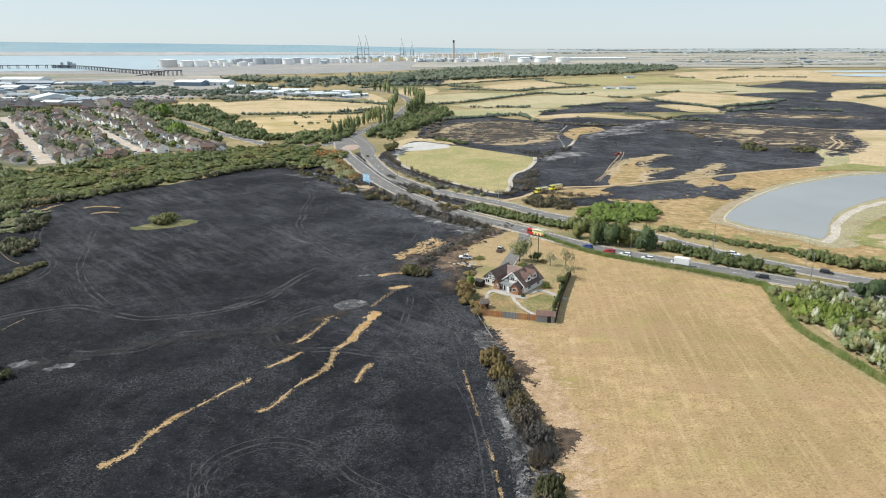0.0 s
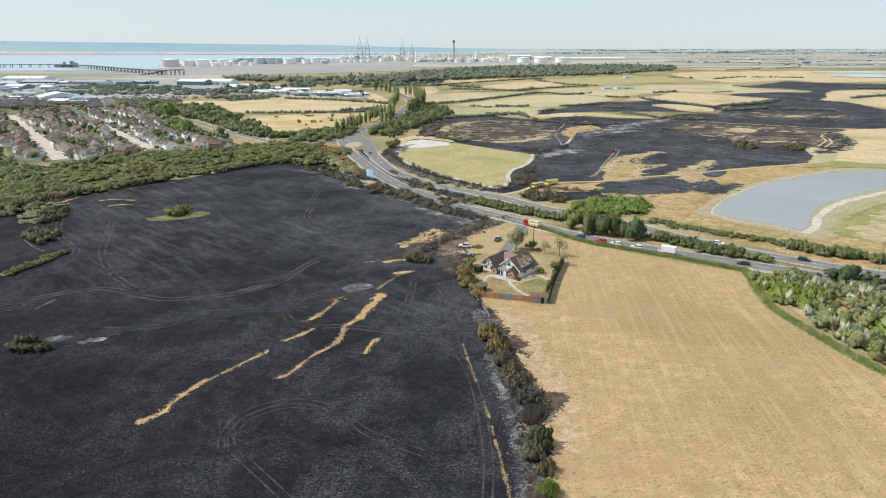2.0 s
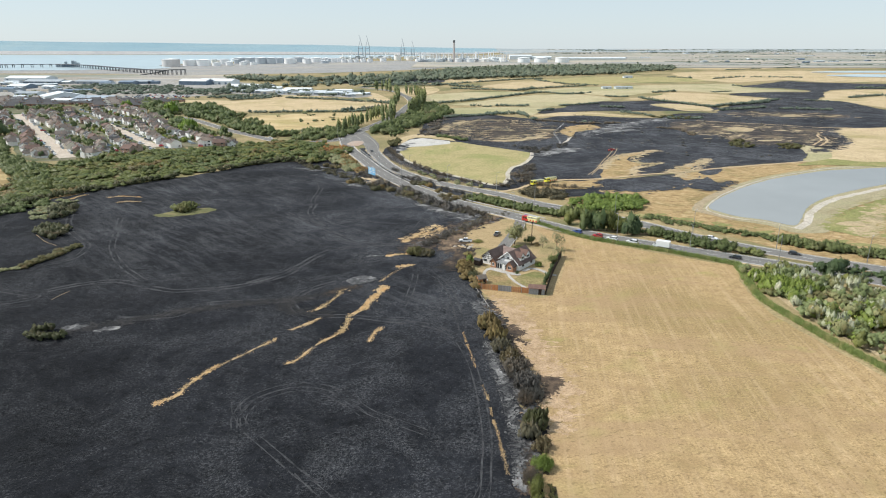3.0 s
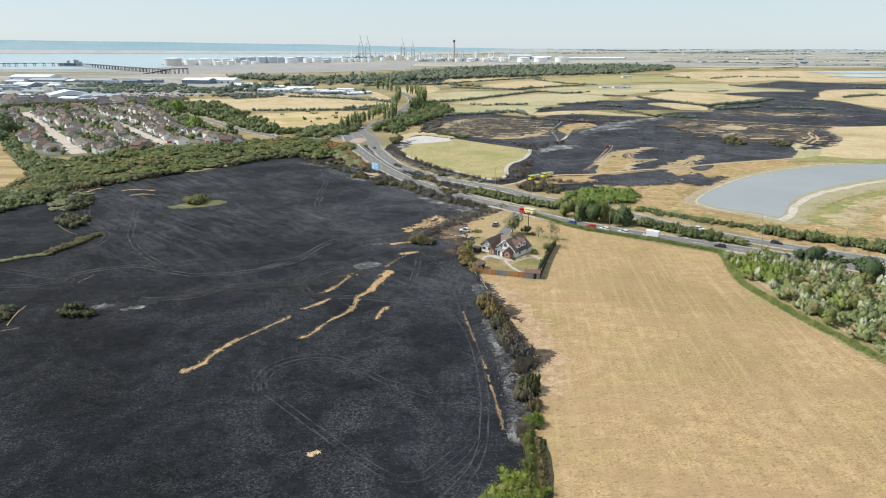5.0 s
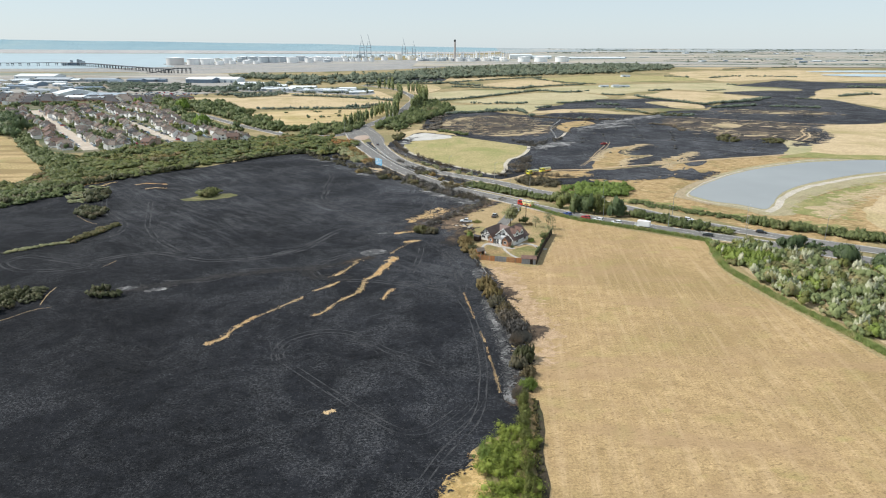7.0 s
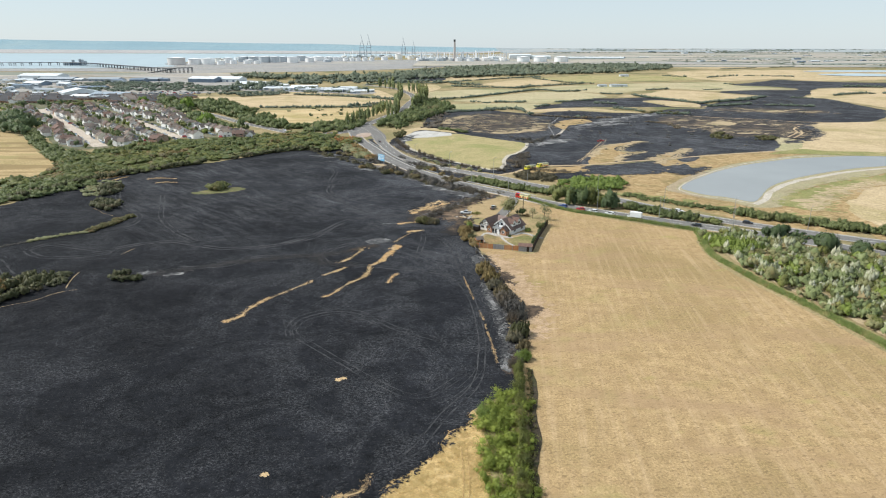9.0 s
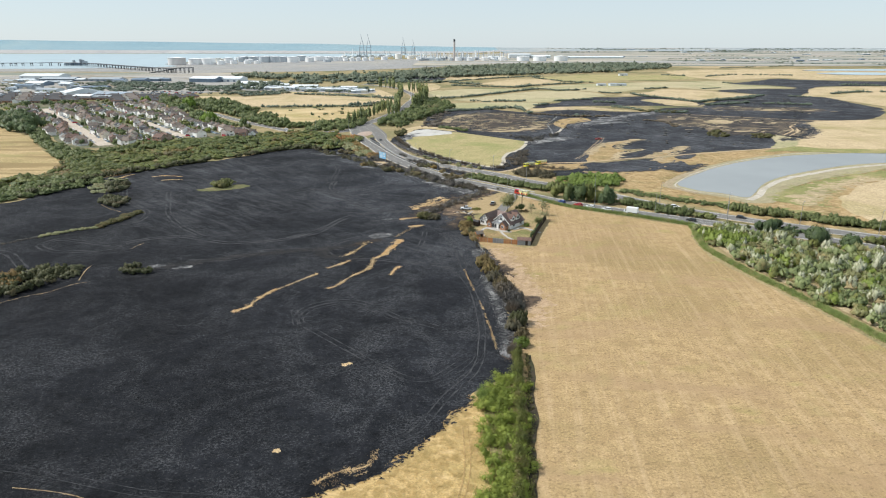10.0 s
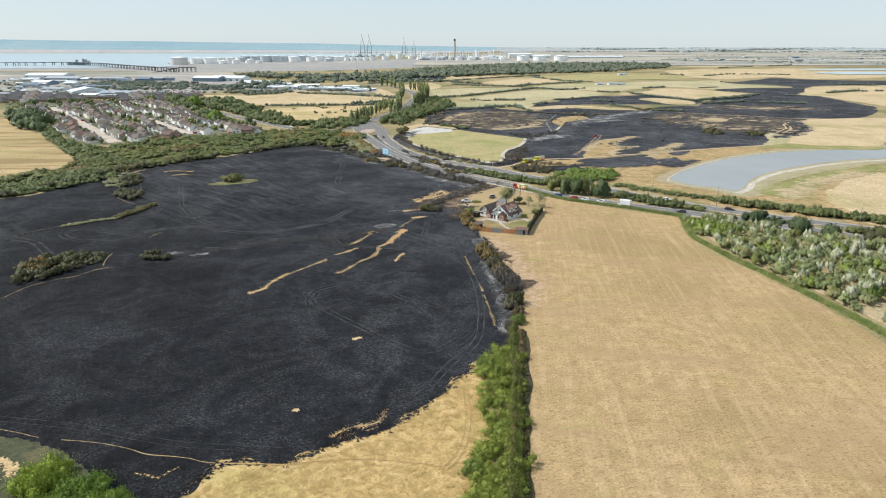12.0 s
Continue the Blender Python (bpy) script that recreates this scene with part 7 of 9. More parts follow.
def window_on(parent, place, face, w, h, name="window"):
    """A framed window on a wall: place is the middle of its sill, face the way the wall looks, in degrees from +x."""
    a = radians(face) + math.pi / 2
    bm = bmesh.new()
    m = Matrix.Translation(place) @ Matrix.Rotation(a, 4, "Z")
    for size, at in (((w, 0.09, 0.09), (0, 0, 0)), ((w, 0.09, 0.09), (0, 0, h - 0.09)), ((0.09, 0.09, h), (-w / 2 + 0.045, 0, 0)), ((0.09, 0.09, h), (w / 2 - 0.045, 0, 0)), ((0.06, 0.08, h), (0, 0, 0))):
        box(bm, size, at)
    bmesh.ops.transform(bm, matrix=m, verts=bm.verts[:])
    win = part(name, bm, M["white_pvc"], parent)
    bm = bmesh.new()
    box(bm, (w - 0.1, 0.04, h - 0.1), (0, -0.005, 0.05))
    bmesh.ops.transform(bm, matrix=m, verts=bm.verts[:])
    pane = part("pane", bm, M["glass"], win)
    return win


def plain_window(parent, place, face, w, h):
    """A white-framed window in one mesh."""
    a = radians(face) + math.pi / 2
    bm = bmesh.new()
    box(bm, (w, 0.08, h))
    box(bm, (w - 0.22, 0.05, h - 0.22), (0, -0.04, 0.11))
    bmesh.ops.transform(bm, matrix=Matrix.Translation(place) @ Matrix.Rotation(a, 4, "Z"), verts=bm.verts[:])
    win = part("window", bm, M["white_pvc"], parent)
    win.data.materials.append(M["glass"])
    for f in win.data.polygons:
        f.material_index = int(f.index >= 6)
    return win


H = pose(22.4, 177.4, 0, 0, 0, -39)
house = tagged(empty("farmhouse", H), "white rendered chalet house with brown tiled roofs and half-timbering", "house")
house.scale.z = 0.92
for name, (u0, u1, v0, v1, e, r, ax), wm, rm in (("main_wing", (-4.0, 4.2, 0.0, 10.0, 2.4, 6.1, "v"), "render", "roof_dark"), ("left_wing", (-9.6, -4.8, -0.6, 8.5, 2.8, 5.2, "v"), "render", "roof_dark"),
                                                 ("rear_wing", (-7.0, 2.0, 4.2, 11.0, 2.5, 4.9, "u"), "render", "roof_pink"), ("brick_porch", (-4.9, -2.9, -2.4, 2.0, 2.4, 3.9, "v"), "brick", "roof_red"), ("brick_bay", (1.0, 3.4, -2.2, 1.5, 2.4, 3.9, "v"), "brick", "roof_dark")):
    bm = bmesh.new()
    gable_wall(bm, u0, u1, v0, v1, e, r, ax)
    w = part("wall", bm, M[wm], house, "orange brick" if wm == "brick" else "white render")
    bm = bmesh.new()
    gable_roof(bm, u0, u1, v0, v1, e, r, 0.35, 0.14, ax)
    part("roof", bm, M[rm], house, "brown clay tiles")
for v in (3.2, 6.4):                                   # two dormers on the sunless slope
    bm = bmesh.new()
    gable_wall(bm, 0.8, 3.5, v - 1.2, v + 1.2, 4.5, 5.9, "u")
    d = part("dormer", bm, M["render"], house, "white rendered dormer")
    bm = bmesh.new()
    gable_roof(bm, 0.4, 3.5, v - 1.2, v + 1.2, 4.5, 5.9, 0.25, 0.1, "u")
    part("dormer_roof", bm, M["roof_red"], d)
    window_on(d, (3.55, v, 3.35), 0, 1.5, 1.0)
bm = bmesh.new()                                        # glazed porch between the brick bays
box(bm, (3.9, 2.2, 0.14), (-1.0, -1.0, 2.45))
part("porch_roof", bm, M["metal_grey"], house, "flat grey porch roof")
for u in (-2.5, -1.0, 0.5):
    window_on(house, (u, -2.0, 0.3), -90, 1.4, 2.0, "porch_window")
bm = bmesh.new()
for pts in (((-9.6, 2.3), (-4.8, 2.3)), ((-9.5, 3.0), (-4.9, 3.0)), ((-9.5, 2.3), (-9.5, 2.8)), ((-4.9, 2.3), (-4.9, 2.8)), ((-8.4, 2.3), (-8.4, 3.9)), ((-7.2, 2.3), (-7.2, 5.0)), ((-6.0, 2.3), (-6.0, 3.9)), ((-8.4, 3.8), (-6.0, 3.8)), ((-9.5, 2.3), (-8.5, 3.0)), ((-5.0, 2.3), (-5.9, 3.0))):
    (a, b), (c, d) = pts
    rod(bm, (a, -0.62, b), (c, -0.62, d), 0.09, 0.09, 4)
part("timber_framing", bm, M["timber"], house, "black timber framing")
bm = bmesh.new()
for a, b, c, d in ((-3.8, 2.6, 0.1, 6.2), (4.0, 2.6, 0.1, 6.2)):
    rod(bm, (a, -0.36, b), (c, -0.36, d), 0.12, 0.12, 4)
part("barge_board", bm, M["timber"], house, "dark barge boards")
for p, f, w, h in (((-8.3, -0.66, 0.9), -90, 1.5, 1.1), ((-6.1, -0.66, 0.9), -90, 1.1, 1.1), ((0.1, -0.06, 3.4), -90, 1.2, 1.1), ((2.2, -2.26, 0.9), -90, 1.2, 1.1), ((-3.9, -2.46, 0.9), -90, 0.9, 1.1), ((4.26, 2.5, 0.9), 0, 1.4, 1.1), ((4.26, 7.5, 0.9), 0, 1.4, 1.1)):
    window_on(house, p, f, w, h)
bm = bmesh.new()
box(bm, (0.95, 0.06, 2.05), (-0.2, -2.05, 0.0), 0, 0.01)
part("door", bm, M["white_pvc"], house, "white front door")
bm = bmesh.new()                                        # half-timbering on the main gable
for a, b, c, d in ((-3.4, 2.5, 3.6, 2.5), (-2.4, 3.6, 2.6, 3.6), (-1.4, 2.5, -1.4, 4.6), (1.6, 2.5, 1.6, 4.6), (-3.2, 2.5, -1.4, 4.3), (3.4, 2.5, 1.6, 4.3), (0.1, 4.7, 0.1, 5.8)):
    rod(bm, (a, -0.03, b), (c, -0.03, d), 0.09, 0.09, 4)
part("timber_framing", bm, M["timber"], house, "black timber framing")
bm = bmesh.new()
for a, c in ((-4.15, 0.1), (4.35, 0.1)):
    rod(bm, (a, -0.42, 2.25), (c, -0.42, 6.16), 0.13, 0.13, 4)
part("fascia", bm, M["white_pvc"], house, "white gable fascia")


def shed(name, m, w, d, eave, ridge, wall_mat, roof_mat, label, category="shed", door=True, ribs=0):
    """A small gabled building."""
    ob = tagged(empty(name, m), label, category)
    bm = bmesh.new()
    gable_wall(bm, -w / 2, w / 2, -d / 2, d / 2, eave, ridge, "u")
    part("wall", bm, M[wall_mat], ob)
    bm = bmesh.new()
    gable_roof(bm, -w / 2, w / 2, -d / 2, d / 2, eave, ridge, 0.2, 0.08, "u")
    part("roof", bm, M[roof_mat], ob)
    if door:
        bm = bmesh.new()
        box(bm, (0.9, 0.05, 1.9), (w * 0.2, -d / 2 - 0.03, 0))
        part("door", bm, M["dark_wood"], ob)
    return ob


shed("garden_shed", pose(28.9, 156.6, 0, 0, 0, -10), 4.6, 3.2, 2.0, 2.6, "grey_wood", "roof_red", "grey boarded garden shed with a red roof")
shed("garden_hut", pose(13.2, 164.5, 0, 0, 0, 20), 2.6, 2.4, 1.9, 2.7, "orange_wood", "roof_tan", "small summerhouse with a tan roof")
shed("lean_to_shed", pose(13.2, 181.2, 0, 0, 0, -39), 2.4, 1.8, 1.9, 2.3, "dark_wood", "roof_slate", "dark wooden store beside the house")
# panel fence along the field
fence = tagged(empty("panel_fence", pose(0, 0, 0)), "garden fence of orange and grey wooden panels", "fence")
BOARDS = {}
FENCE = along([(10.9, 160.2), (16.0, 158.6), (21.5, 157.2), (26.6, 155.9)], 1.83)[0]
for k, (a, b) in enumerate(zip(FENCE[:-1], FENCE[1:])):
    way = b - a
    turn = math.atan2(way[1], way[0])
    l = float(np.hypot(*way))
    bm = bmesh.new()
    box(bm, (0.1, 0.1, 1.95), (a[0], a[1], -0.05), turn)
    part("post", bm, M["grey_wood"], fence)
    for z in (0.35, 1.35):
        bm = bmesh.new()
        box(bm, (l * 0.95, 0.045, 0.08), (0, 0.035, z))
        bmesh.ops.transform(bm, matrix=Matrix.Translation((*(a + way / 2), 0)) @ Matrix.Rotation(turn, 4, "Z"), verts=bm.verts[:])
        part("rail", bm, M["grey_wood"], fence)
    tone = "orange_wood" if k in (0, 1, 2, 5, 6, 7) else "grey_wood"
    if tone not in BOARDS:
        bm = bmesh.new()
        box(bm, (l * 0.094, 0.032, 1.76), (0, 0, 0.04), 0, 0.005)
        o = part("board", bm, M[tone], fence)
        BOARDS[tone] = o.data
        bpy.data.objects.remove(o)
    for j in range(10):
        o = new("board", BOARDS[tone])
        o.parent = fence
        o["label"] = "orange-stained board" if tone == "orange_wood" else "weathered grey board"
        o.matrix_basis = Matrix.Translation((*(a + way * (0.5 + (j - 4.5) * 0.095)), 0)) @ Matrix.Rotation(turn, 4, "Z") @ Matrix.Diagonal((1.0, 1 + 0.35 * (j % 2), 1 + 0.012 * math.sin(j * 2.1 + k), 1))
wire = tagged(empty("post_fence", pose(0, 0, 0)), "low pale post and rail fence along the burnt hedge", "fence")
WIRE = along([(10.8, 160), (12.6, 152), (14.2, 144)], 1.9)[0]
for a, b in zip(WIRE[:-1], WIRE[1:]):
    bm = bmesh.new()
    box(bm, (0.1, 0.1, 1.2), (a[0], a[1], -0.05))
    part("post", bm, M["grey_wood"], wire)
    bm = bmesh.new()
    rod(bm, (a[0], a[1], 1.0), (b[0], b[1], 1.0), 0.06, 0.06, 4)
    part("rail", bm, M["concrete"], wire)
side = tagged(empty("boundary_fence", pose(0, 0, 0)), "tall dark boarded fence between garden and hay field", "fence")
SIDE = along([(31.2, 154.8), (34, 165), (37, 175), (40, 184), (42, 190)], 2.4)[0]
for k, (a, c) in enumerate(zip(SIDE[:-1], SIDE[1:])):
    way = c - a
    turn = math.atan2(way[1], way[0])
    bm = bmesh.new()
    box(bm, (0.12, 0.12, 2.1), (a[0], a[1], -0.05), turn)
    part("post", bm, M["dark_wood"], side)
    if k == 0:
        bm = bmesh.new()
        box(bm, (1.0, 0.035, 2.25), (0, 0, 0.03), 0, 0.006)
        board = part("board", bm, M["dark_wood"], side)
        board_mesh = board.data
        bpy.data.objects.remove(board)
        bm = bmesh.new()
        box(bm, (1.0, 0.06, 0.09), (0, 0, 0))
        rail = part("rail", bm, M["dark_wood"], side)
        rail_mesh = rail.data
        bpy.data.objects.remove(rail)
    for q in range(8):
        o = new("board", board_mesh)
        o.parent = side
        o.matrix_basis = Matrix.Translation((*(a + way * (q + 0.5) / 8), 0)) @ Matrix.Rotation(turn, 4, "Z") @ Matrix.Diagonal((math.hypot(*way) / 8 + 0.008, 1 + 0.3 * (q % 2), 1 + 0.015 * math.sin(q * 1.9 + k), 1))
    for z in (0.4, 1.6):
        o = new("rail", rail_mesh)
        o.parent = side
        o.matrix_basis = Matrix.Translation((*(a + way / 2), z)) @ Matrix.Rotation(turn, 4, "Z") @ Matrix.Translation((0, 0.05, 0)) @ Matrix.Diagonal((math.hypot(*way) * 0.98, 1, 1, 1))
hedge("garden_climbers", [(30.2, 156), (32.9, 165), (35.9, 175), (38.9, 184), (40.9, 189)], 0.8, 0.6, 1.8, 0.8, BUSH_LITE, M["leaf_dark"], "dull green shrubs along the garden fence", 401, "shrubs")
G = Z * 2.4
ribbon("path_garden", [(15, 166), (14.6, 172), (16, 176), (19, 176.5), (21.5, 174), (22.4, 169), (24, 164), (27, 158.5)], 1.0, G + 0.03, M["concrete"], "pale concrete garden path", "path", step=0.7)
ribbon("path_garden", [(27, 174.5), (30, 177), (33, 175), (35, 171.5), (37, 170.5)], 1.5, G + 0.035, M["concrete"], "pale concrete garden path", "path", step=0.7)
patch("patio", [(15, 176), (18, 178), (22, 174), (26, 172), (25, 170.5), (21, 172.5), (17, 175.5)], G + 0.02, M["concrete"], "pale paved terrace before the house", 0.1, 4.0, 0.8, "terrace")
patch("ground_lawn_green", [(23.5, 166), (26.5, 171), (31, 174), (33.5, 170), (31, 163), (27.5, 161)], G, M["lawn"], "greenish garden lawn", 0.4, 3.0, 0.8, "lawn")
patch("ground_lawn_dry", [(13, 163), (16.5, 174), (20, 173), (22, 166), (25, 160), (20, 159)], G, M["drylawn"], "dry brownish garden lawn", 0.3, 3.0, 0.8, "lawn")
for k, (x, y, h, r, mat, label, bark, core) in enumerate([
        (27.5, 203, 7.5, 3.0, "leaf_grey", "thin-crowned grey-green tree by the drive", "bark", 0.35), (33, 204, 3.2, 1.6, "leaf", "small green garden tree", "bark", 0.7), (37, 199, 4.6, 1.9, "leaf_grey", "olive green garden tree", "bark", 0.0),
        (41.5, 196, 6.5, 2.3, "leaf_grey", "half-bare tree by the field", "bark", 0.0), (40.6, 187, 4.8, 1.8, "leaf_grey", "thin garden tree by the hedge", "bark", 0.0), (37.5, 181, 3.4, 1.5, "leaf_scrub", "small olive garden tree", "bark", 0.5),
        (8.6, 173, 4.4, 2.6, "leaf_tan", "scorched brown tree beside the house", "bark", 0.5), (10.8, 167, 3.0, 1.6, "leaf_fieldscrub", "grey-green tree beside the garden", "bark", 0.5), (10.5, 180, 4.0, 1.3, "leaf_bright", "bright green tree beside the house", "bark", 0.7)]):
    tree("garden_tree", pose(x, y, 0, 0, 0, k * 67), h, r, M[mat], label, 500 + k, 0.25, True, bark, core)
for k, (x, y, r, h, mat, label) in enumerate([(32.6, 179.5, 1.5, 1.8, "leaf_bright", "bright green shrub beside the house"), (25, 172.2, 0.8, 1.3, "leaf_dark", "clipped shrub by the path"), (28, 199, 2.0, 1.2, "leaf", "green shrub behind the house"), (24, 157.8, 0.5, 0.6, "leaf", "small plant by the fence"),
                                             (19, 158.8, 0.5, 0.6, "leaf", "small plant by the fence"), (14, 206, 2.4, 1.0, "leaf_scrub", "low scrub on the rough grass"), (35, 202, 1.8, 1.1, "leaf_brown", "dry shrub behind the house")]):
    rngt = np.random.default_rng(600 + k)
    many("garden_shrub", [(x + dx * r, y + dy * r, r * 0.6, h * s) for dx, dy, s in ((-0.4, 0, 0.9), (0.2, 0.3, 1.0), (0.3, -0.35, 0.8))], BUSH_NEAR, M[mat], label, "shrub", rngt, "")
rubble = tagged(empty("rubble_heap", pose(9, 200, 0)), "low heap of rubble and soil beside the drive", "rubble")
rngt = np.random.default_rng(620)
for k in range(26):
    bm = bmesh.new()
    bmesh.ops.create_icosphere(bm, subdivisions=1, radius=rngt.uniform(0.2, 0.6), matrix=Matrix.Translation((rngt.normal(0, 3.0), rngt.normal(0, 1.2), 0.12)) @ Matrix.Diagonal((1.3, 1, 0.6, 1)))
    for v in bm.verts:
        v.co += Vector(rngt.normal(0, 0.06, 3))
    part("lump", bm, M["track" if k % 3 else "concrete"], rubble)
bm = bmesh.new()
rod(bm, (0, 0, -0.2), (0, 0, 8.5), 0.16, 0.11)
pole = tagged(empty("telegraph_pole", pose(33.6, 203.5, 0)), "tall dark wooden telegraph pole by the garden", "pole")
part("pole", bm, M["dark_wood"], pole)
bm = bmesh.new()
box(bm, (1.3, 0.1, 0.12), (0, 0, 7.9))
part("crossarm", bm, M["dark_wood"], pole)

for ob in set(bpy.data.objects) - BEFORE:               # the whole plot sits a little nearer the burnt hedge
    if ob.parent is None:
        ob.location.x -= 0.9

# ---- village houses ----
def hip_roof(bm, w, d, eave, ridge, over=0.35):
    a, b, r = w / 2 + over, d / 2 + over, max(0.2, w / 2 - d / 2 * 0.8)
    top = [(-a, -b, eave), (a, -b, eave), (a, b, eave), (-a, b, eave), (-r, 0, ridge), (r, 0, ridge)]
    faces(bm, top + [(x, y, z - 0.12) for x, y, z in top[:4]], [(0, 1, 5, 4), (2, 3, 4, 5), (1, 2, 5), (3, 0, 4), (0, 6, 7, 1), (1, 7, 8, 2), (2, 8, 9, 3), (3, 9, 6, 0), (9, 8, 7, 6)])
    bmesh.ops.recalc_face_normals(bm, faces=bm.faces[:])


def dwelling(w, d, eave, ridge, wall_mat, roof_mat, hip, storeys, label, axis="u", bay=True):
    """A village house: walls, roof, chimney, door, windows with panes."""
    ob = tagged(empty("house", pose(0, 0, -50)), label, "house", "village houses")
    bm = bmesh.new()
    if hip:
        box(bm, (w, d, eave + 0.1), (0, 0, -0.15))
    else:
        gable_wall(bm, -w / 2, w / 2, -d / 2, d / 2, eave, ridge, axis)
    part("wall", bm, M[wall_mat], ob)
    bm = bmesh.new()
    if hip:
        hip_roof(bm, w, d, eave, ridge)
    else:
        gable_roof(bm, -w / 2, w / 2, -d / 2, d / 2, eave, ridge, 0.35, 0.14, axis)
    part("roof", bm, M[roof_mat], ob)
    bm = bmesh.new()
    box(bm, (0.9, 0.6, 1.8), (w * 0.28, 0.4, ridge - 1.0))
    box(bm, (1.05, 0.75, 0.15), (w * 0.28, 0.4, ridge + 0.7))
    part("chimney", bm, M["brick_brown"], ob)
    for s in range(storeys):
        for u in (-w * 0.28, w * 0.28):
            for f, v in ((-90, -d / 2 - 0.05), (90, d / 2 + 0.05))[:1 + (u < 0 and s == 0)]:
                plain_window(ob, (u, v, 0.9 + 2.6 * s), f, min(2.0, w * 0.24), 1.25)
    bm = bmesh.new()
    box(bm, (1.0, 0.08, 2.05), (0.1, -d / 2 - 0.05, 0))
    part("door", bm, M["dark_wood"], ob)
    if bay:
        bm = bmesh.new()
        gable_wall(bm, -w * 0.45, -w * 0.08, -d / 2 - 1.1, -d / 2 + 1.0, eave, eave + 1.7, "v")
        part("bay", bm, M["render"], ob, "white gabled bay")
        bm = bmesh.new()
        gable_roof(bm, -w * 0.45, -w * 0.08, -d / 2 - 1.1, -d / 2 + 1.5, eave, eave + 1.7, 0.2, 0.1, "v")
        part("bay_roof", bm, M[roof_mat], ob)
    return ob


KINDS = [dwelling(11, 8, 5.0, 7.8, "render", "roof_grey", True, 2, "white semi-detached house with hipped brown roof"), dwelling(9, 8.5, 4.9, 8.2, "cream", "roof_tan", False, 2, "cream house with weathered tan tiles"),
         dwelling(10, 8, 5.0, 7.6, "brick_brown", "roof_red", False, 2, "brown brick house with red-brown tiles", "u", False), dwelling(8.5, 10, 2.7, 6.2, "render", "roof_grey", False, 1, "white bungalow with grey-brown tiles", "v"),
         dwelling(9.5, 8, 5.0, 7.9, "render", "roof_grey", False, 2, "white house with grey-brown gabled roof", "v", False), dwelling(12, 8.2, 5.1, 7.9, "render", "roof_tan", True, 2, "white semi-detached house with hipped tan roof"),
         dwelling(10, 7.5, 5.0, 7.4, "render", "roof_slate", False, 2, "white house with dark slate roof", "u", False),
         dwelling(12, 8, 3.4, 6.4, "brick_brown", "roof_slate", True, 1, "brown house with dark hipped slate roof", "u", False)]
TOWN = [(-256, 376), (-222, 385), (-196, 428), (-152, 430), (-146, 446), (-186, 470), (-248, 560), (-300, 640), (-340, 705), (-440, 745), (-520, 700), (-424, 591), (-345, 492), (-300, 428)]
patch("ground_village", [(x, y) for x, y in TOWN], Z * 2, M["gardens"], "village gardens and yards", 1.0, 8.0, 3.0, "gardens")
S_WAY, S_OUT = Vector((0.607, -0.795)), Vector((0.795, 0.607))
STREETS = [45.0, 101.0]
ROWS = [(45.0, -1), (45.0, 1), (101.0, -1), (101.0, 1), (6.0, 1), (80.0, -1), (122.0, 1), (-10.0, -1), (20.0, -1), (136.0, 1)]      # house rows: a line and the side of it
rngh = np.random.default_rng(77)
for n in STREETS:
    a, b = S_OUT * n + S_WAY * -1000, S_OUT * n + S_WAY * 0
    line = [S_OUT * n + S_WAY * s for s in np.arange(-780, -380, 6)]
    line = [p for p in line if inside(p.x, p.y, TOWN) and (n < 60 or p.y < 565)]
    if len(line) > 3:
        ribbon("road_village_street", [tuple(p) for p in line], 9.5 if n < 60 else 7.5, Z * 4, M["street"], "pale concrete village street", "street")
parked = []
for n, side in ROWS:
    for s in (-790.0 + rngh.uniform(0, 5),):
        while s < -370:
            p = S_OUT * (n + side * (11.5 + rngh.uniform(-1.5, 2.5)) + 5 * math.sin(s * 0.03 + n)) + S_WAY * s
            if inside(p.x, p.y, TOWN) and rngh.random() < 0.9:
                turn = math.degrees(math.atan2(S_OUT.y, S_OUT.x)) + (90 if side > 0 else -90)
                ob = copy_thing(KINDS[rngh.choice([0, 1, 2, 3, 3, 4, 4, 5, 6])], pose(p.x, p.y, 0, 0, 0, turn + rngh.normal(0, 8) + rngh.choice([0, 0, 0, 90])))
                s_ = rngh.uniform(0.64, 0.84)
                ob.scale = (s_, s_, s_ * rngh.uniform(0.85, 1.05))
                q = S_OUT * (n + side * 4.6) + S_WAY * (s + rngh.uniform(-2, 2))
                parked.append((q.x, q.y, math.degrees(math.atan2(S_WAY.y, S_WAY.x)) + rngh.choice([0, 180, 90])))
            s += rngh.uniform(7.2, 10.2)
for k in range(50):                                     # small back-garden outbuildings
    x, y = rngh.uniform(-430, -150), rngh.uniform(380, 720)
    if inside(x, y, TOWN) and min(abs((x * S_OUT.x + y * S_OUT.y) - n) for n in STREETS) > 17:
        shed("garden_shed", pose(x, y, 0, 0, 0, rngh.uniform(0, 90)), rngh.uniform(2.5, 5), rngh.uniform(2.2, 3.5), 2.0, 2.7, ["render", "cream", "grey_wood"][k % 3], ["metal_grey", "white_pvc", "roof_tan"][k % 3], "small shed in a back garden", "shed", False)
for x, y, turn, k in ((-168, 437, 10, 5), (-155, 428, 5, 2), (-147, 432, 8, 3), (-222, 385, -20, 5), (-206, 402, -25, 2)):
    copy_thing(KINDS[k], pose(x, y, 0, 0, 0, turn)).scale = (0.82, 0.82, 0.8)
garden_trees = [p for p in within(TOWN, 260, 2.2, 4.4, rngh) if min(abs((p[0] * S_OUT.x + p[1] * S_OUT.y) - n) for n in STREETS) > 7]
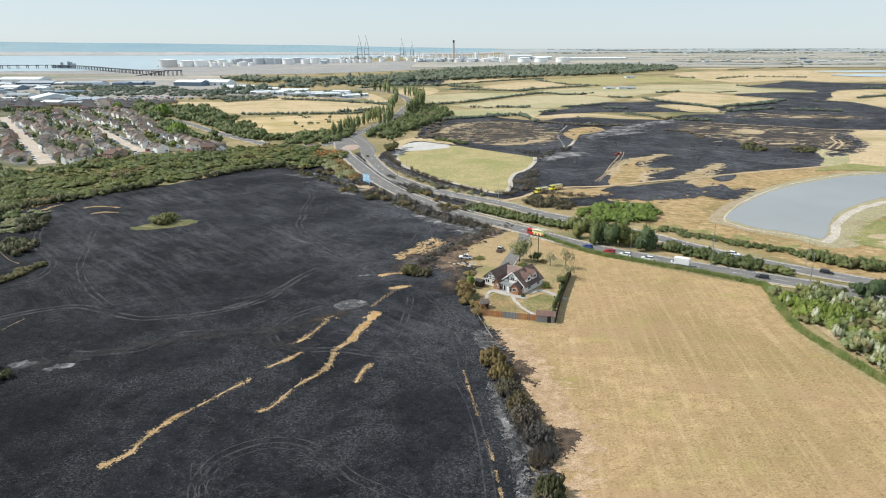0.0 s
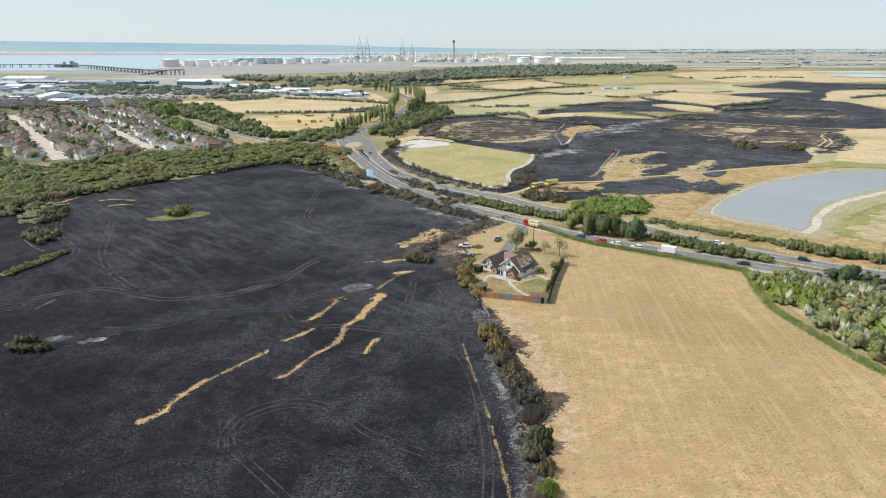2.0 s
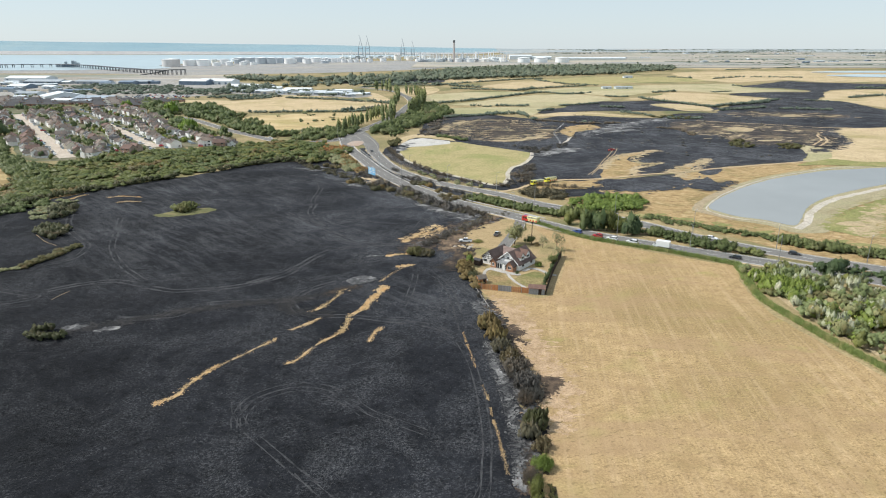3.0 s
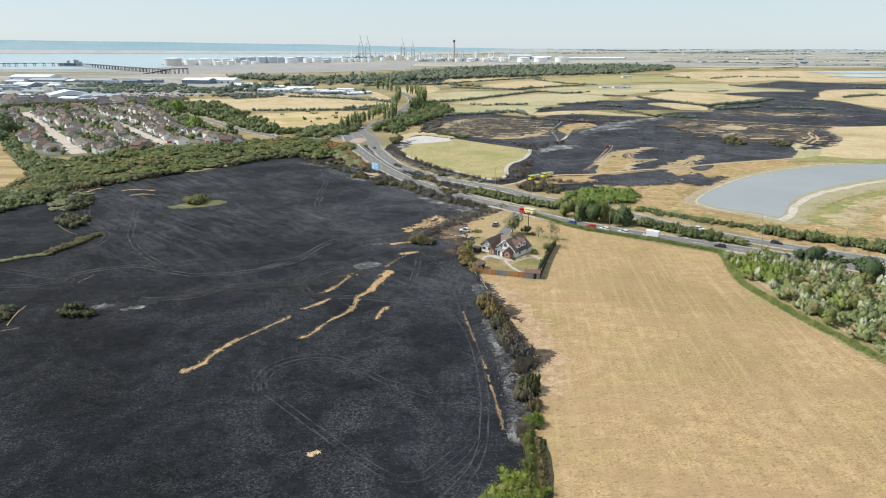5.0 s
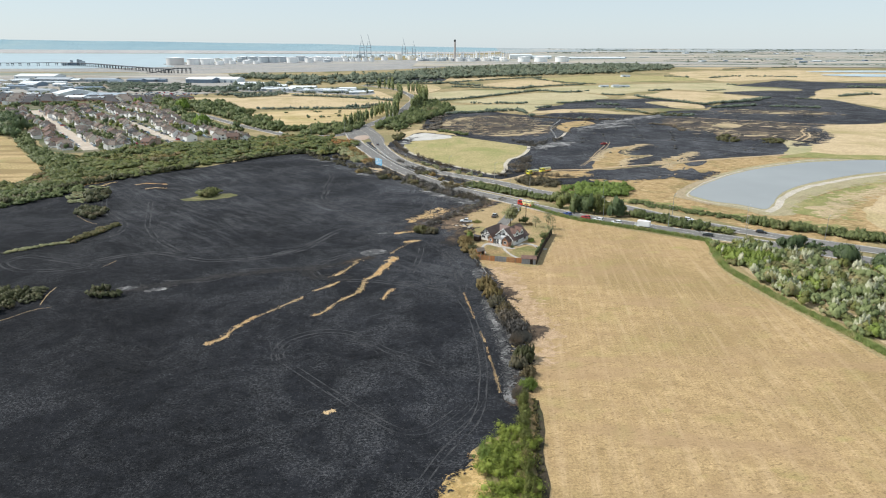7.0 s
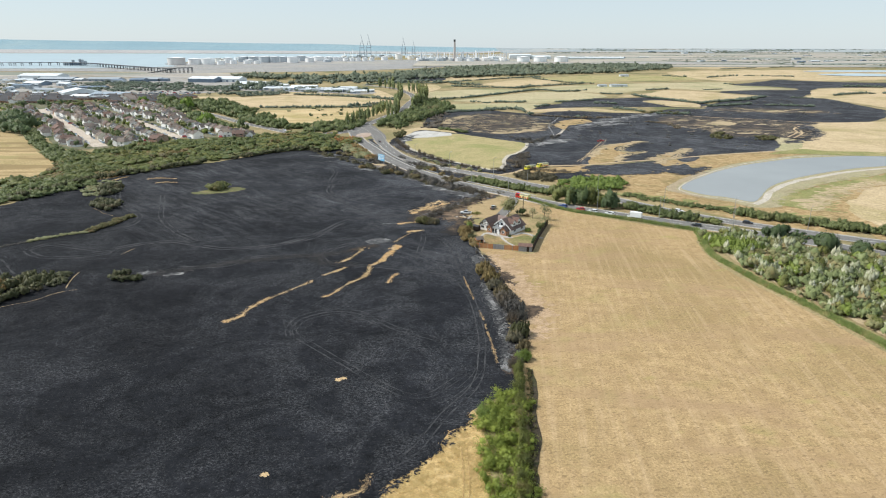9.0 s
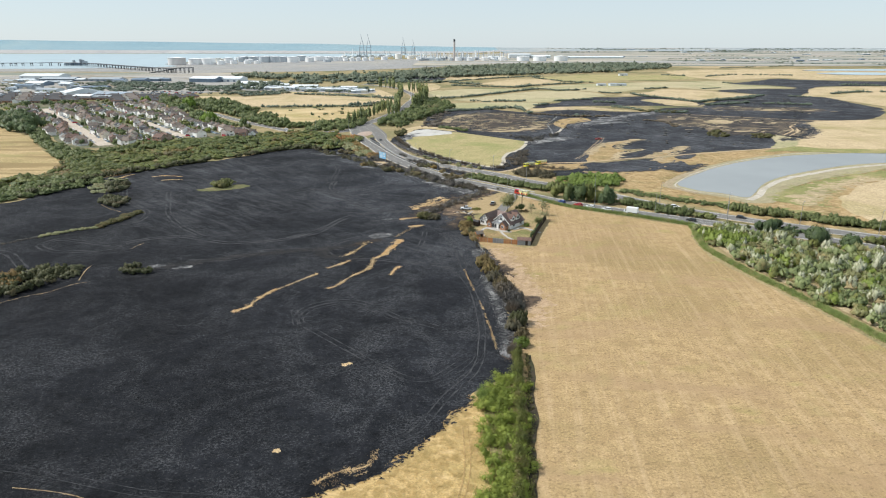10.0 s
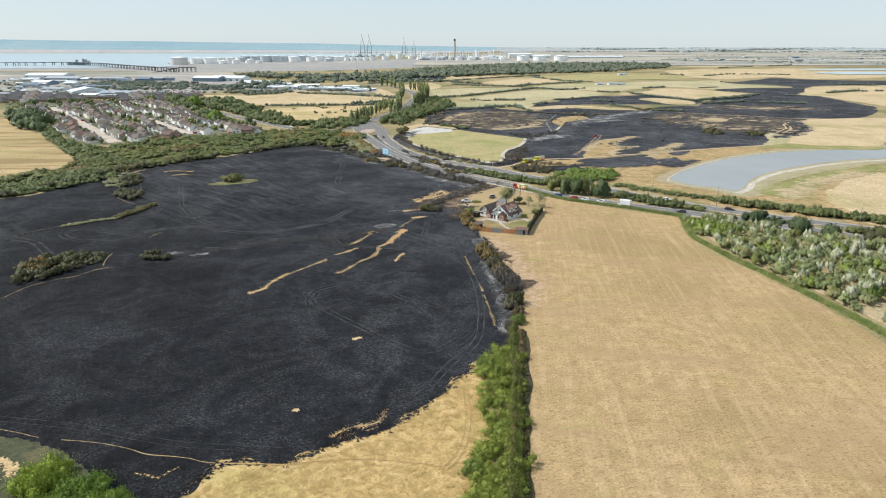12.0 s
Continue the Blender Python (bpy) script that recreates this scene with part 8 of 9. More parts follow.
for part_of_it, mat, text in ((garden_trees[::2], "leaf_dark", "dark green garden trees among the village houses"), (garden_trees[1::2], "leaf_copse", "green garden trees among the village houses")):
    many("village_garden_trees", part_of_it, BUSH_FAR, M[mat], text, "trees", rngh)
# rows of dark-roofed houses behind
for r in range(6):
    for k in range(14):
        x, y = -640 + k * 21 + r * 6, 712 + r * 24 - k * 2.5 + (k % 2) * 3
        if not inside(x, y, TOWN):
            copy_thing(KINDS[7 if (k + r) % 7 else 0], pose(x, y, 0, 0, 0, -7 + rngh.normal(0, 2))).scale = (1.7, 1.3, 0.72)
for kd in KINDS:
    for o in list(kd.children_recursive) + [kd]:
        bpy.data.objects.remove(o)

# ---- industry ----
M["cladding_white"] = plain("white_cladding", (0.64, 0.68, 0.70), 0.5, 0, 0.08, 0.1)
M["cladding_grey"] = plain("grey_cladding", (0.31, 0.345, 0.375), 0.5, 0, 0.12, 0.1)
M["cladding_blue"] = plain("blue_cladding", (0.14, 0.19, 0.25), 0.5, 0, 0.12, 0.1)
M["roof_sheet"] = plain("pale_blue_roof_sheets", (0.27, 0.32, 0.37), 0.5, 0, 0.12, 0.1)
# white and grey tank paints are lightened to include distance haze
M["tank_white"] = plain("white_painted_tank", (0.84, 0.84, 0.83), 0.6, 0, 0.06, 0.05)
M["tank_grey"] = plain("grey_painted_tank", (0.47, 0.51, 0.54), 0.6, 0, 0.1, 0.05)
M["tank_pink"] = plain("faded_pink_tank", (0.68, 0.63, 0.60), 0.6, 0, 0.1, 0.05)


def works_shed(x, y, w, d, h, turn, wall_mat, roof_mat, label):
    ob = tagged(empty("industrial_shed", pose(x, y, 0, 0, 0, turn)), label, "warehouse", "works buildings")
    bm = bmesh.new()
    h *= 0.82
    gable_wall(bm, -w / 2, w / 2, -d / 2, d / 2, h, h + d * 0.1, "u")
    part("wall", bm, M[wall_mat], ob)
    bm = bmesh.new()
    gable_roof(bm, -w / 2, w / 2, -d / 2, d / 2, h, h + d * 0.1, 0.4, 0.3, "u")
    part("roof", bm, M[roof_mat], ob)
    for u in np.arange(-w / 2 + 6, w / 2 - 4, 12 if y < 1300 else 40):
        bm = bmesh.new()
        box(bm, (4.0, 0.2, min(4.5, h * 0.6)), (u, -d / 2 - 0.1, 0))
        part("loading_door", bm, M["cladding_blue"], ob)
    return ob


fill("ground_works", spline([(-900, 1430), (-640, 1330), (-500, 1330), (-280, 1090), (-330, 900), (-420, 850), (-560, 800), (-760, 900), (-1000, 1150)], 25, True)[:, :2], Z * 2, M["yard"], "concrete yards of an industrial estate", "yard")
W, GR, BL, SL = "cladding_white", "cladding_grey", "cladding_blue", "roof_sheet"
for x, y, w, d, h, t, a, b in ((-830, 1305, 84, 40, 6.0, -3, W, W), (-731, 1190, 68, 30, 5.5, -3, BL, GR), (-690, 1055, 31, 30, 5.8, -4, BL, W), (-703, 1121, 33, 20, 3.5, -4, GR, GR), (-639, 1049, 21, 18, 4.9, -5, W, W), (-498, 835, 33, 46, 6.8, -48, W, W), (-469, 790, 25, 18, 4.4, -8, W, W), (-446, 824, 51, 24, 4.5, -6, W, SL),
                               (-445, 788, 25, 14, 3.5, -6, W, GR), (-641, 1187, 60, 24, 5.5, -3, GR, GR), (-599, 1151, 21, 18, 5.3, 0, W, BL), (-562, 1153, 26, 22, 6.4, 0, BL, BL), (-550, 1186, 33, 22, 5.5, 0, BL, GR), (-528, 1181, 18, 12, 5.5, 0, BL, BL), (-441, 1157, 53, 30, 8.5, -12, BL, W), (-408, 1175, 65, 34, 7.6, -8, W, W),
                               (-312, 1055, 70, 30, 4.9, -8, GR, W), (-552, 974, 40, 16, 3.6, 5, BL, BL), (-588, 912, 34, 20, 4.2, -6, W, GR), (-532, 804, 19, 16, 3.5, -8, GR, GR), (-269, 1034, 21, 14, 3.8, 0, W, W), (-226, 1009, 42, 14, 3.5, -3, W, W), (-170, 939, 26, 12, 3.5, 0, GR, GR), (-142, 928, 22, 10, 3.5, 0, BL, GR),
                               (-112, 916, 17, 8, 3.5, 0, GR, W), (-697, 1185, 33, 20, 4.4, 0, GR, W), (-788, 1185, 26, 20, 4.4, 0, W, GR)):
    works_shed(x, y, w, d, h, t, a, b, {W: "long white clad warehouse", GR: "grey clad industrial shed", BL: "blue-grey clad industrial shed"}[a])


rngh = np.random.default_rng(101)
WORKS = [(-593, 773), (-910, 1142), (-805, 1192), (-786, 1228), (-668, 1142), (-578, 978), (-571, 912), (-523, 820)]
for x, y, r, h in within(WORKS, 50, 9, 5, rngh):
    c = rngh.choice([W, GR, BL, "cream", "cladding_white"])
    works_shed(x, y, r * 2 * rngh.uniform(0.6, 1.4), r * rngh.uniform(0.7, 1.3), h, rngh.choice([-8, 82]) + rngh.normal(0, 5), c, rngh.choice([GR, GR, BL, W]), "small industrial unit among yards")
rngw = np.random.default_rng(102)
many("works_trees", within(WORKS, 70, 4, 4, rngw), BUSH_FAR, M["leaf_far"], "trees among the works", "trees", rngw)


def tank(x, y, r, h, mat, label):
    ob = tagged(empty("storage_tank", pose(x, y, 0)), label, "tank", "oil tanks")
    bm = bmesh.new()
    rod(bm, (0, 0, -0.5), (0, 0, h), r, r, 28)
    part("shell", bm, M[mat], ob, smooth=False)
    bm = bmesh.new()
    rod(bm, (0, 0, h - 0.2), (0, 0, h + r * 0.08), r * 1.01, r * 0.1, 28)
    part("roof", bm, M["tank_white"], ob)
    bm = bmesh.new()
    rod(bm, (0, 0, h - 1.6), (0, 0, h - 0.9), r * 1.025, r * 1.025, 28)
    part("wind_girder", bm, M["tank_grey"], ob)
    return ob


for x, y, r, h, mat in ((-885, 2130, 28, 23, "tank_pink"), (-845, 2190, 24, 19, "tank_white"), (-801, 2190, 23, 20, "tank_white"), (-775, 2500, 20, 20, "tank_grey"), (-736, 2500, 20, 20, "tank_grey"), (-673, 2430, 22, 22, "tank_grey"), (-637, 2430, 18, 22, "tank_grey"),
                        (-624, 2500, 16, 20, "tank_grey"), (-568, 2430, 20, 20, "tank_white"), (-583, 2650, 20, 20, "tank_grey"), (-512, 2650, 21, 18, "tank_white"), (-484, 2730, 17, 16, "tank_white"), (-440, 2640, 15, 16, "tank_white"), (-398, 2640, 12, 13, "tank_white"), (-373, 2640, 12, 13, "tank_white"),
                        (-348, 2640, 12, 13, "tank_white"), (-321, 2640, 12, 14, "tank_white"), (-294, 2640, 12, 14, "tank_white"), (-255, 2800, 14, 15, "tank_white"), (-205, 2980, 16, 24, "tank_white"), (-150, 2990, 16, 15, "tank_white"), (62, 2640, 15, 14, "tank_white"), (110, 2640, 16, 13, "tank_white"),
                        (176, 2680, 17, 14, "tank_white"), (246, 2690, 16, 15, "tank_white"), (322, 2600, 25, 19, "tank_white"), (389, 2600, 26, 19, "tank_white"), (472, 2590, 27, 20, "tank_white"), (-731, 2240, 12, 13, "tank_white"), (-755, 2180, 14, 12, "tank_white"), (-690, 2260, 12, 12, "tank_white"), (-660, 2280, 11, 10, "tank_white"), (-100, 2900, 14, 14, "tank_white"), (-60, 2900, 12, 12, "tank_white"), (0, 2910, 12, 12, "tank_white")):
    tank(x, y, r, h, mat, {"tank_white": "white cylindrical oil storage tank", "tank_grey": "grey cylindrical oil storage tank", "tank_pink": "large faded pink-white oil storage tank"}[mat])
rngh = np.random.default_rng(66)
for k in range(34):
    tank(rngh.uniform(-880, -420), rngh.uniform(2360, 2760), rngh.uniform(9, 17), rngh.uniform(10, 18), "tank_white" if k % 3 else "tank_grey", "white cylindrical oil storage tank" if k % 3 else "grey cylindrical oil storage tank")
for k in range(46):
    w_, c_ = rngh.uniform(8, 26), rngh.choice([W, W, GR, "cream"])
    x_, y_ = [p_[:2] for p_ in within([(-290, 1040), (-240, 985), (-155, 980), (-105, 905), (-120, 866), (-170, 895), (-330, 960)], 1, 1, 1, rngh)][0]
    works_shed(x_, y_, w_, rngh.uniform(6, 12), rngh.uniform(3, 5), rngh.normal(0, 8), c_, rngh.choice([W, GR, W]), "low pale unit in a storage yard")
patch("ground_burnt_clearing", [(-209, 1228), (-158, 1285), (-49, 1337), (2, 1306), (-13, 1209), (-95, 1192), (-165, 1175)], Z * 4, M["char"], "burnt ground beside the far wood", 8.0, 60.0, 6.0)
fill("ground_storage_yard", spline([(-300, 1040), (-240, 1000), (-150, 985), (-100, 905), (-118, 860), (-170, 890), (-340, 950)], 12, True)[:, :2], Z * 3, M["yard"], "grey storage yard beside the works", "yard")
stack = tagged(empty("refinery_chimney", pose(45, 2640, 0)), "tall brown brick refinery chimney with a dark top", "chimney")
bm = bmesh.new()
rod(bm, (0, 0, -1), (0, 0, 76), 5.4, 3.8, 16)
# brick paled so that its colour holds the haze of distance
part("shaft", bm, plain("hazed_chimney_brick", (0.42, 0.385, 0.365), 0.9), stack)
bm = bmesh.new()
rod(bm, (0, 0, 76), (0, 0, 85), 4.1, 3.9, 16)
part("cap", bm, M["dark_metal"], stack)


def crane(x, y, s, turn):
    """A ship-to-shore crane with its boom raised."""
    ob = tagged(empty("quay_crane", pose(x, y, 0, 0, 0, turn)), "tall grey-blue quay crane with raised boom", "crane", "port cranes")
    for u in (-12, 12):
        for v in (-10, 10):
            bm = bmesh.new()
            rod(bm, (u * s, v * s, 0), (u * s * 0.9, v * s, 46 * s), 1.6 * s, 1.3 * s, 6)
            part("leg", bm, M["cladding_grey"], ob)
    for z in (16, 46):
        bm = bmesh.new()
        for v in (-10, 10):
            rod(bm, (-12 * s, v * s, z * s), (12 * s, v * s, z * s), 1.4 * s, 1.4 * s, 6)
        for u in (-12, 12):
            rod(bm, (u * s, -10 * s, z * s), (u * s, 10 * s, z * s), 1.4 * s, 1.4 * s, 6)
        part("portal_beam", bm, M["cladding_grey"], ob)
    bm = bmesh.new()
    rod(bm, (12 * s, 0, 46 * s), (-4 * s, 0, 112 * s), 1.6 * s, 0.9 * s, 6)
    part("boom", bm, M["cladding_grey"], ob)
    bm = bmesh.new()
    rod(bm, (-11 * s, 0, 46 * s), (-2 * s, 0, 80 * s), 1.4 * s, 0.9 * s, 6)
    part("mast", bm, M["cladding_grey"], ob)
    return ob


for x, y, s, t in ((-462, 3700, 1.05, 5), (-425, 3720, 1.05, 5), (-250, 4100, 0.95, -10), (-190, 4150, 0.8, 10)):
    crane(x, y, s, t)
rngh = np.random.default_rng(88)
for k in range(100):                                     # refinery columns and blocks
    x, y = (rngh.uniform(-120, 260), rngh.uniform(2640, 2900)) if k < 80 else (rngh.uniform(-480, -120), rngh.uniform(3000, 3400))
    ob = tagged(empty("process_unit", pose(x, y, 0, 0, 0, rngh.uniform(0, 90))), "grey-white refinery process block with columns", "refinery unit", "refinery units")
    bm = bmesh.new()
    box(bm, (rngh.uniform(10, 34), rngh.uniform(8, 16), rngh.uniform(6, 14)), (0, 0, 0), 0, 0.4)
    part("block", bm, M[[W, GR, "tank_white"][k % 3]], ob)
    bm = bmesh.new()
    rod(bm, (3, 2, 0), (3, 2, rngh.uniform(14, 42)), 1.6, 1.3, 10)
    part("column", bm, M["tank_grey" if k % 2 else "tank_white"], ob)
for x, y, w, d, h in ((372, 3160, 105, 40, 22), (720, 3160, 310, 40, 8), (470, 3160, 100, 40, 14), (240, 3060, 60, 30, 12)):
    ob = works_shed(x, y, w, d, h, 0, W, W, "huge white distribution warehouse far off")
    ob.location.z = lift(x, y) - 0.5
for k in range(30):                                     # scattered farm and marsh buildings far to the side
    x, y = rngh.uniform(700, 2600), rngh.uniform(2500, 4600)
    ob = works_shed(x, y, rngh.uniform(20, 60), rngh.uniform(10, 20), rngh.uniform(4, 9), rngh.uniform(0, 90), [W, GR, BL][k % 3], [GR, W, BL][k % 3], "small farm building far off on the marsh")
    ob.location.z = lift(x, y) - 0.6
for x, y, w, h in ((268, 1050, 14, 3), (286, 1046, 10, 4), (302, 1052, 16, 3), (400, 1400, 18, 4)):
    works_shed(x, y, w, 12, h, 3, W, GR, "white farm sheds among hedges")
# jetty over the flats
jetty = tagged(empty("long_jetty", pose(0, 0, 0)), "long dark jetty on piles over the mudflats", "jetty")
JET = [(-1900, 1990), (-1432, 2000), (-1322, 2010), (-1200, 2040), (-1055, 1943), (-876, 1752), (-737, 1612), (-660, 1540)]
deck = ribbon_mesh("deck", JET, 7.0, 9.0, M["dark_metal"], thick=1.6, step=20)
ob = new("deck", deck)
ob.parent = jetty
for p in along(JET, 24)[0]:
    bm = bmesh.new()
    for dx in (-3, 3):
        rod(bm, (p[0] + dx, p[1], -1), (p[0] + dx, p[1], 9.1), 0.9, 0.9, 6)
    box(bm, (8, 1.5, 1.2), (p[0], p[1], 8.0))
    part("pile", bm, M["dark_metal"], jetty)
ramp_ob = tagged(empty("old_pier", pose(0, 0, 0)), "dark sloping pier on posts", "pier")
PIER = [(-712, 1530, 1.0), (-690, 1533, 4.0), (-645, 1537, 12.5), (-609, 1539, 13.0)]
bm = bmesh.new()
for (x0, y0, z0), (x1, y1, z1) in zip(PIER[:-1], PIER[1:]):
    faces(bm, [(x0, y0 - 4, z0), (x1, y1 - 4, z1), (x1, y1 + 4, z1), (x0, y0 + 4, z0), (x0, y0 - 4, z0 - 1.8), (x1, y1 - 4, z1 - 1.8), (x1, y1 + 4, z1 - 1.8), (x0, y0 + 4, z0 - 1.8)],
          [(0, 1, 2, 3), (7, 6, 5, 4), (0, 4, 5, 1), (2, 6, 7, 3), (1, 5, 6, 2), (3, 7, 4, 0)])
part("deck", bm, M["dark_metal"], ramp_ob)
for x in np.arange(-690, -606, 10):
    z = float(np.interp(x, [p[0] for p in PIER], [p[2] for p in PIER]))
    y = float(np.interp(x, [p[0] for p in PIER], [p[1] for p in PIER]))
    bm = bmesh.new()
    for dy in (-3.2, 3.2):
        rod(bm, (x, y + dy, -0.4), (x, y + dy, z - 1.0), 0.7, 0.7, 6)
    box(bm, (0.8, 7, 0.8), (x, y, z - 2.2))
    part("post", bm, M["dark_metal"], ramp_ob)
head = tagged(empty("jetty_head", pose(-1190, 2085, 0)), "loading platform at the jetty with grey towers", "platform")
for dx, w, h in ((-34, 18, 9), (-4, 34, 9.5), (24, 10, 14), (-12, 3, 17), (10, 2.5, 20), (18, 2.5, 18)):
    bm = bmesh.new()
    box(bm, (w, 12, h), (dx, 0, -0.3), 0, 0.3)
    part("tower", bm, M["cladding_grey" if w < 20 else "cladding_blue"], head)

# ---- vehicles ----
def paint(name, colour, rough=0.3):
    m, tree, bsdf = nodes_of(name)
    bsdf.inputs["Base Color"].default_value = (*colour, 1)
    bsdf.inputs["Roughness"].default_value = rough
    bsdf.inputs["Coat Weight"].default_value = 0.4
    return m


M["tyre_rubber"] = plain("tyre_rubber", (0.02, 0.02, 0.021), 0.85)
M["red_lens"] = paint("red_lens", (0.4, 0.02, 0.02))
M["clear_lens"] = paint("clear_lens", (0.7, 0.7, 0.68))
M["blue_lens"] = paint("blue_lens", (0.02, 0.09, 0.5))
for nm, c in (("white", (0.78, 0.79, 0.80)), ("silver", (0.42, 0.44, 0.46)), ("blue", (0.035, 0.075, 0.26)), ("red", (0.42, 0.02, 0.035)), ("black", (0.018, 0.018, 0.02)), ("grey", (0.11, 0.115, 0.125)), ("fire_red", (0.55, 0.03, 0.02)), ("hi_yellow", (0.76, 0.72, 0.34)), ("hi_lemon", (0.80, 0.74, 0.05)), ("pale_blue", (0.30, 0.42, 0.52))):
    M["car_" + nm] = paint(nm + "_car_paint", c)


def extrude_profile(bm, profile, half, tuck=0.0, z_tuck=99):
    """A side outline (x, z) drawn across the width; points above z_tuck come in by tuck."""
    n = len(profile)
    vs = []
    for s in (-1, 1):
        for x, z in profile:
            vs.append((x, s * (half - (tuck if z > z_tuck else 0.0)), z))
    faces(bm, vs, [list(range(n))[::-1], list(range(n, 2 * n))] + [(i, (i + 1) % n, n + (i + 1) % n, n + i) for i in range(n)])
    bmesh.ops.recalc_face_normals(bm, faces=bm.faces[:])


def wheels(root, xs, half, r=0.32, w=0.22, rims=True):
    for x in xs:
        for s in (-1, 1):
            bm = bmesh.new()
            rod(bm, (x, s * (half - w), r), (x, s * half, r), r, r, 14)
            wheel = part("wheel", bm, M["tyre_rubber"], root)
            if not rims:
                continue
            bm = bmesh.new()
            rod(bm, (x, s * (half - 0.02), r), (x, s * (half + 0.015), r), r * 0.6, r * 0.55, 12)
            part("rim", bm, M["metal_grey"], wheel)


def lights(root, x_front, x_back, half, z):
    for x, mat, nm in ((x_front, "clear_lens", "headlight"), (x_back, "red_lens", "tail_light")):
        for s in (-1, 1):
            bm = bmesh.new()
            box(bm, (0.08, 0.34, 0.16), (x, s * (half - 0.26), z), 0, 0.02)
            part(nm, bm, M[mat], root)


def car(mat, label, tall=1.45, long=4.3, name="car", category="car", near=True):
    """A hatchback, front towards +x."""
    root = tagged(empty(name, pose(0, 0, -60)), label, category)
    l = long / 2
    bm = bmesh.new()
    extrude_profile(bm, [(-l, 0.28), (-l * 1.0, 0.75), (-l * 0.96, 0.92), (l * 0.35, 0.95), (l * 0.85, 0.82), (l, 0.62), (l * 0.99, 0.28)], 0.88, 0.06, 0.8)
    part("body", bm, M[mat], root)
    bm = bmesh.new()
    extrude_profile(bm, [(-l * 0.94, 0.92), (-l * 0.78, tall - 0.06), (l * 0.05, tall - 0.05), (l * 0.42, 0.93)], 0.80, 0.14, 1.0)
    part("glazing", bm, M["glass"], root)
    bm = bmesh.new()
    extrude_profile(bm, [(-l * 0.82, tall - 0.09), (-l * 0.74, tall), (l * 0.02, tall), (l * 0.10, tall - 0.10)], 0.68, 0.03, tall - 0.05)
    part("roof", bm, M[mat], root)
    if near:
        wheels(root, (-l * 0.62, l * 0.62), 0.9)
    else:
        bm = bmesh.new()
        box(bm, (long * 0.9, 1.5, 0.32), (0, 0, 0))
        part("underbody", bm, M["tyre_rubber"], root)
    if near:
        lights(root, l * 0.95, -l * 0.99, 0.86, 0.62)
    for s in (-1, 1) if near else ():
        bm = bmesh.new()
        box(bm, (0.12, 0.2, 0.14), (l * 0.3, s * 0.95, 0.92), 0, 0.02)
        part("mirror", bm, M[mat], root)
    return root


def pickup(mat, label, lower=""):
    root = tagged(empty("pickup_truck", pose(0, 0, -60)), label, "pickup")
    bm = bmesh.new()
    extrude_profile(bm, [(-2.6, 0.45), (-2.6, 1.05), (-0.9, 1.05), (1.0, 1.08), (2.3, 1.0), (2.6, 0.8), (2.6, 0.4)], 0.92, 0.04, 0.9)
    part("body", bm, M[lower or mat], root)
    bm = bmesh.new()
    extrude_profile(bm, [(-0.9, 1.04), (-0.8, 1.68), (0.55, 1.7), (1.15, 1.06)], 0.84, 0.12, 1.2)
    part("glazing", bm, M["glass"], root)
    bm = bmesh.new()
    extrude_profile(bm, [(-0.85, 1.68), (-0.8, 1.78), (0.5, 1.78), (0.6, 1.68)], 0.72)
    part("cab_roof", bm, M[mat], root)
    bm = bmesh.new()
    box(bm, (1.5, 1.5, 0.03), (-1.75, 0, 1.06))
    part("load_bed", bm, M["dark_metal"], root, "dark load bed")
    wheels(root, (-1.6, 1.65), 0.95, 0.38, 0.26)
    lights(root, 2.56, -2.6, 0.9, 0.75)
    bm = bmesh.new()
    box(bm, (0.3, 1.2, 0.12), (0.0, 0, 1.78), 0, 0.03)
    part("light_bar", bm, M["dark_metal"], root)
    return root


def box_van(mat, label):
    root = tagged(empty("box_van", pose(0, 0, -60)), label, "van")
    bm = bmesh.new()
    extrude_profile(bm, [(1.2, 0.45), (1.2, 2.2), (1.9, 2.15), (2.5, 1.35), (3.1, 1.15), (3.2, 0.45)], 0.98, 0.08, 1.4)
    part("cab", bm, M[mat], root)
    bm = bmesh.new()
    extrude_profile(bm, [(1.95, 1.4), (1.95, 2.06), (2.02, 2.06), (2.54, 1.36)], 0.985, 0.06, 1.5)
    part("windscreen", bm, M["glass"], root)
    bm = bmesh.new()
    box(bm, (4.5, 2.15, 2.35), (-1.1, 0, 0.8), 0, 0.04)
    box(bm, (1.1, 2.1, 0.8), (1.4, 0, 2.3), 0, 0.06)
    part("cargo_box", bm, M[mat], root)
    bm = bmesh.new()
    box(bm, (5.6, 0.9, 0.3), (-0.4, 0, 0.45))
    part("chassis", bm, M["dark_metal"], root)
    wheels(root, (-2.0, 2.2), 1.0, 0.36, 0.24)
    lights(root, 3.16, -3.36, 0.96, 0.75)
    return root


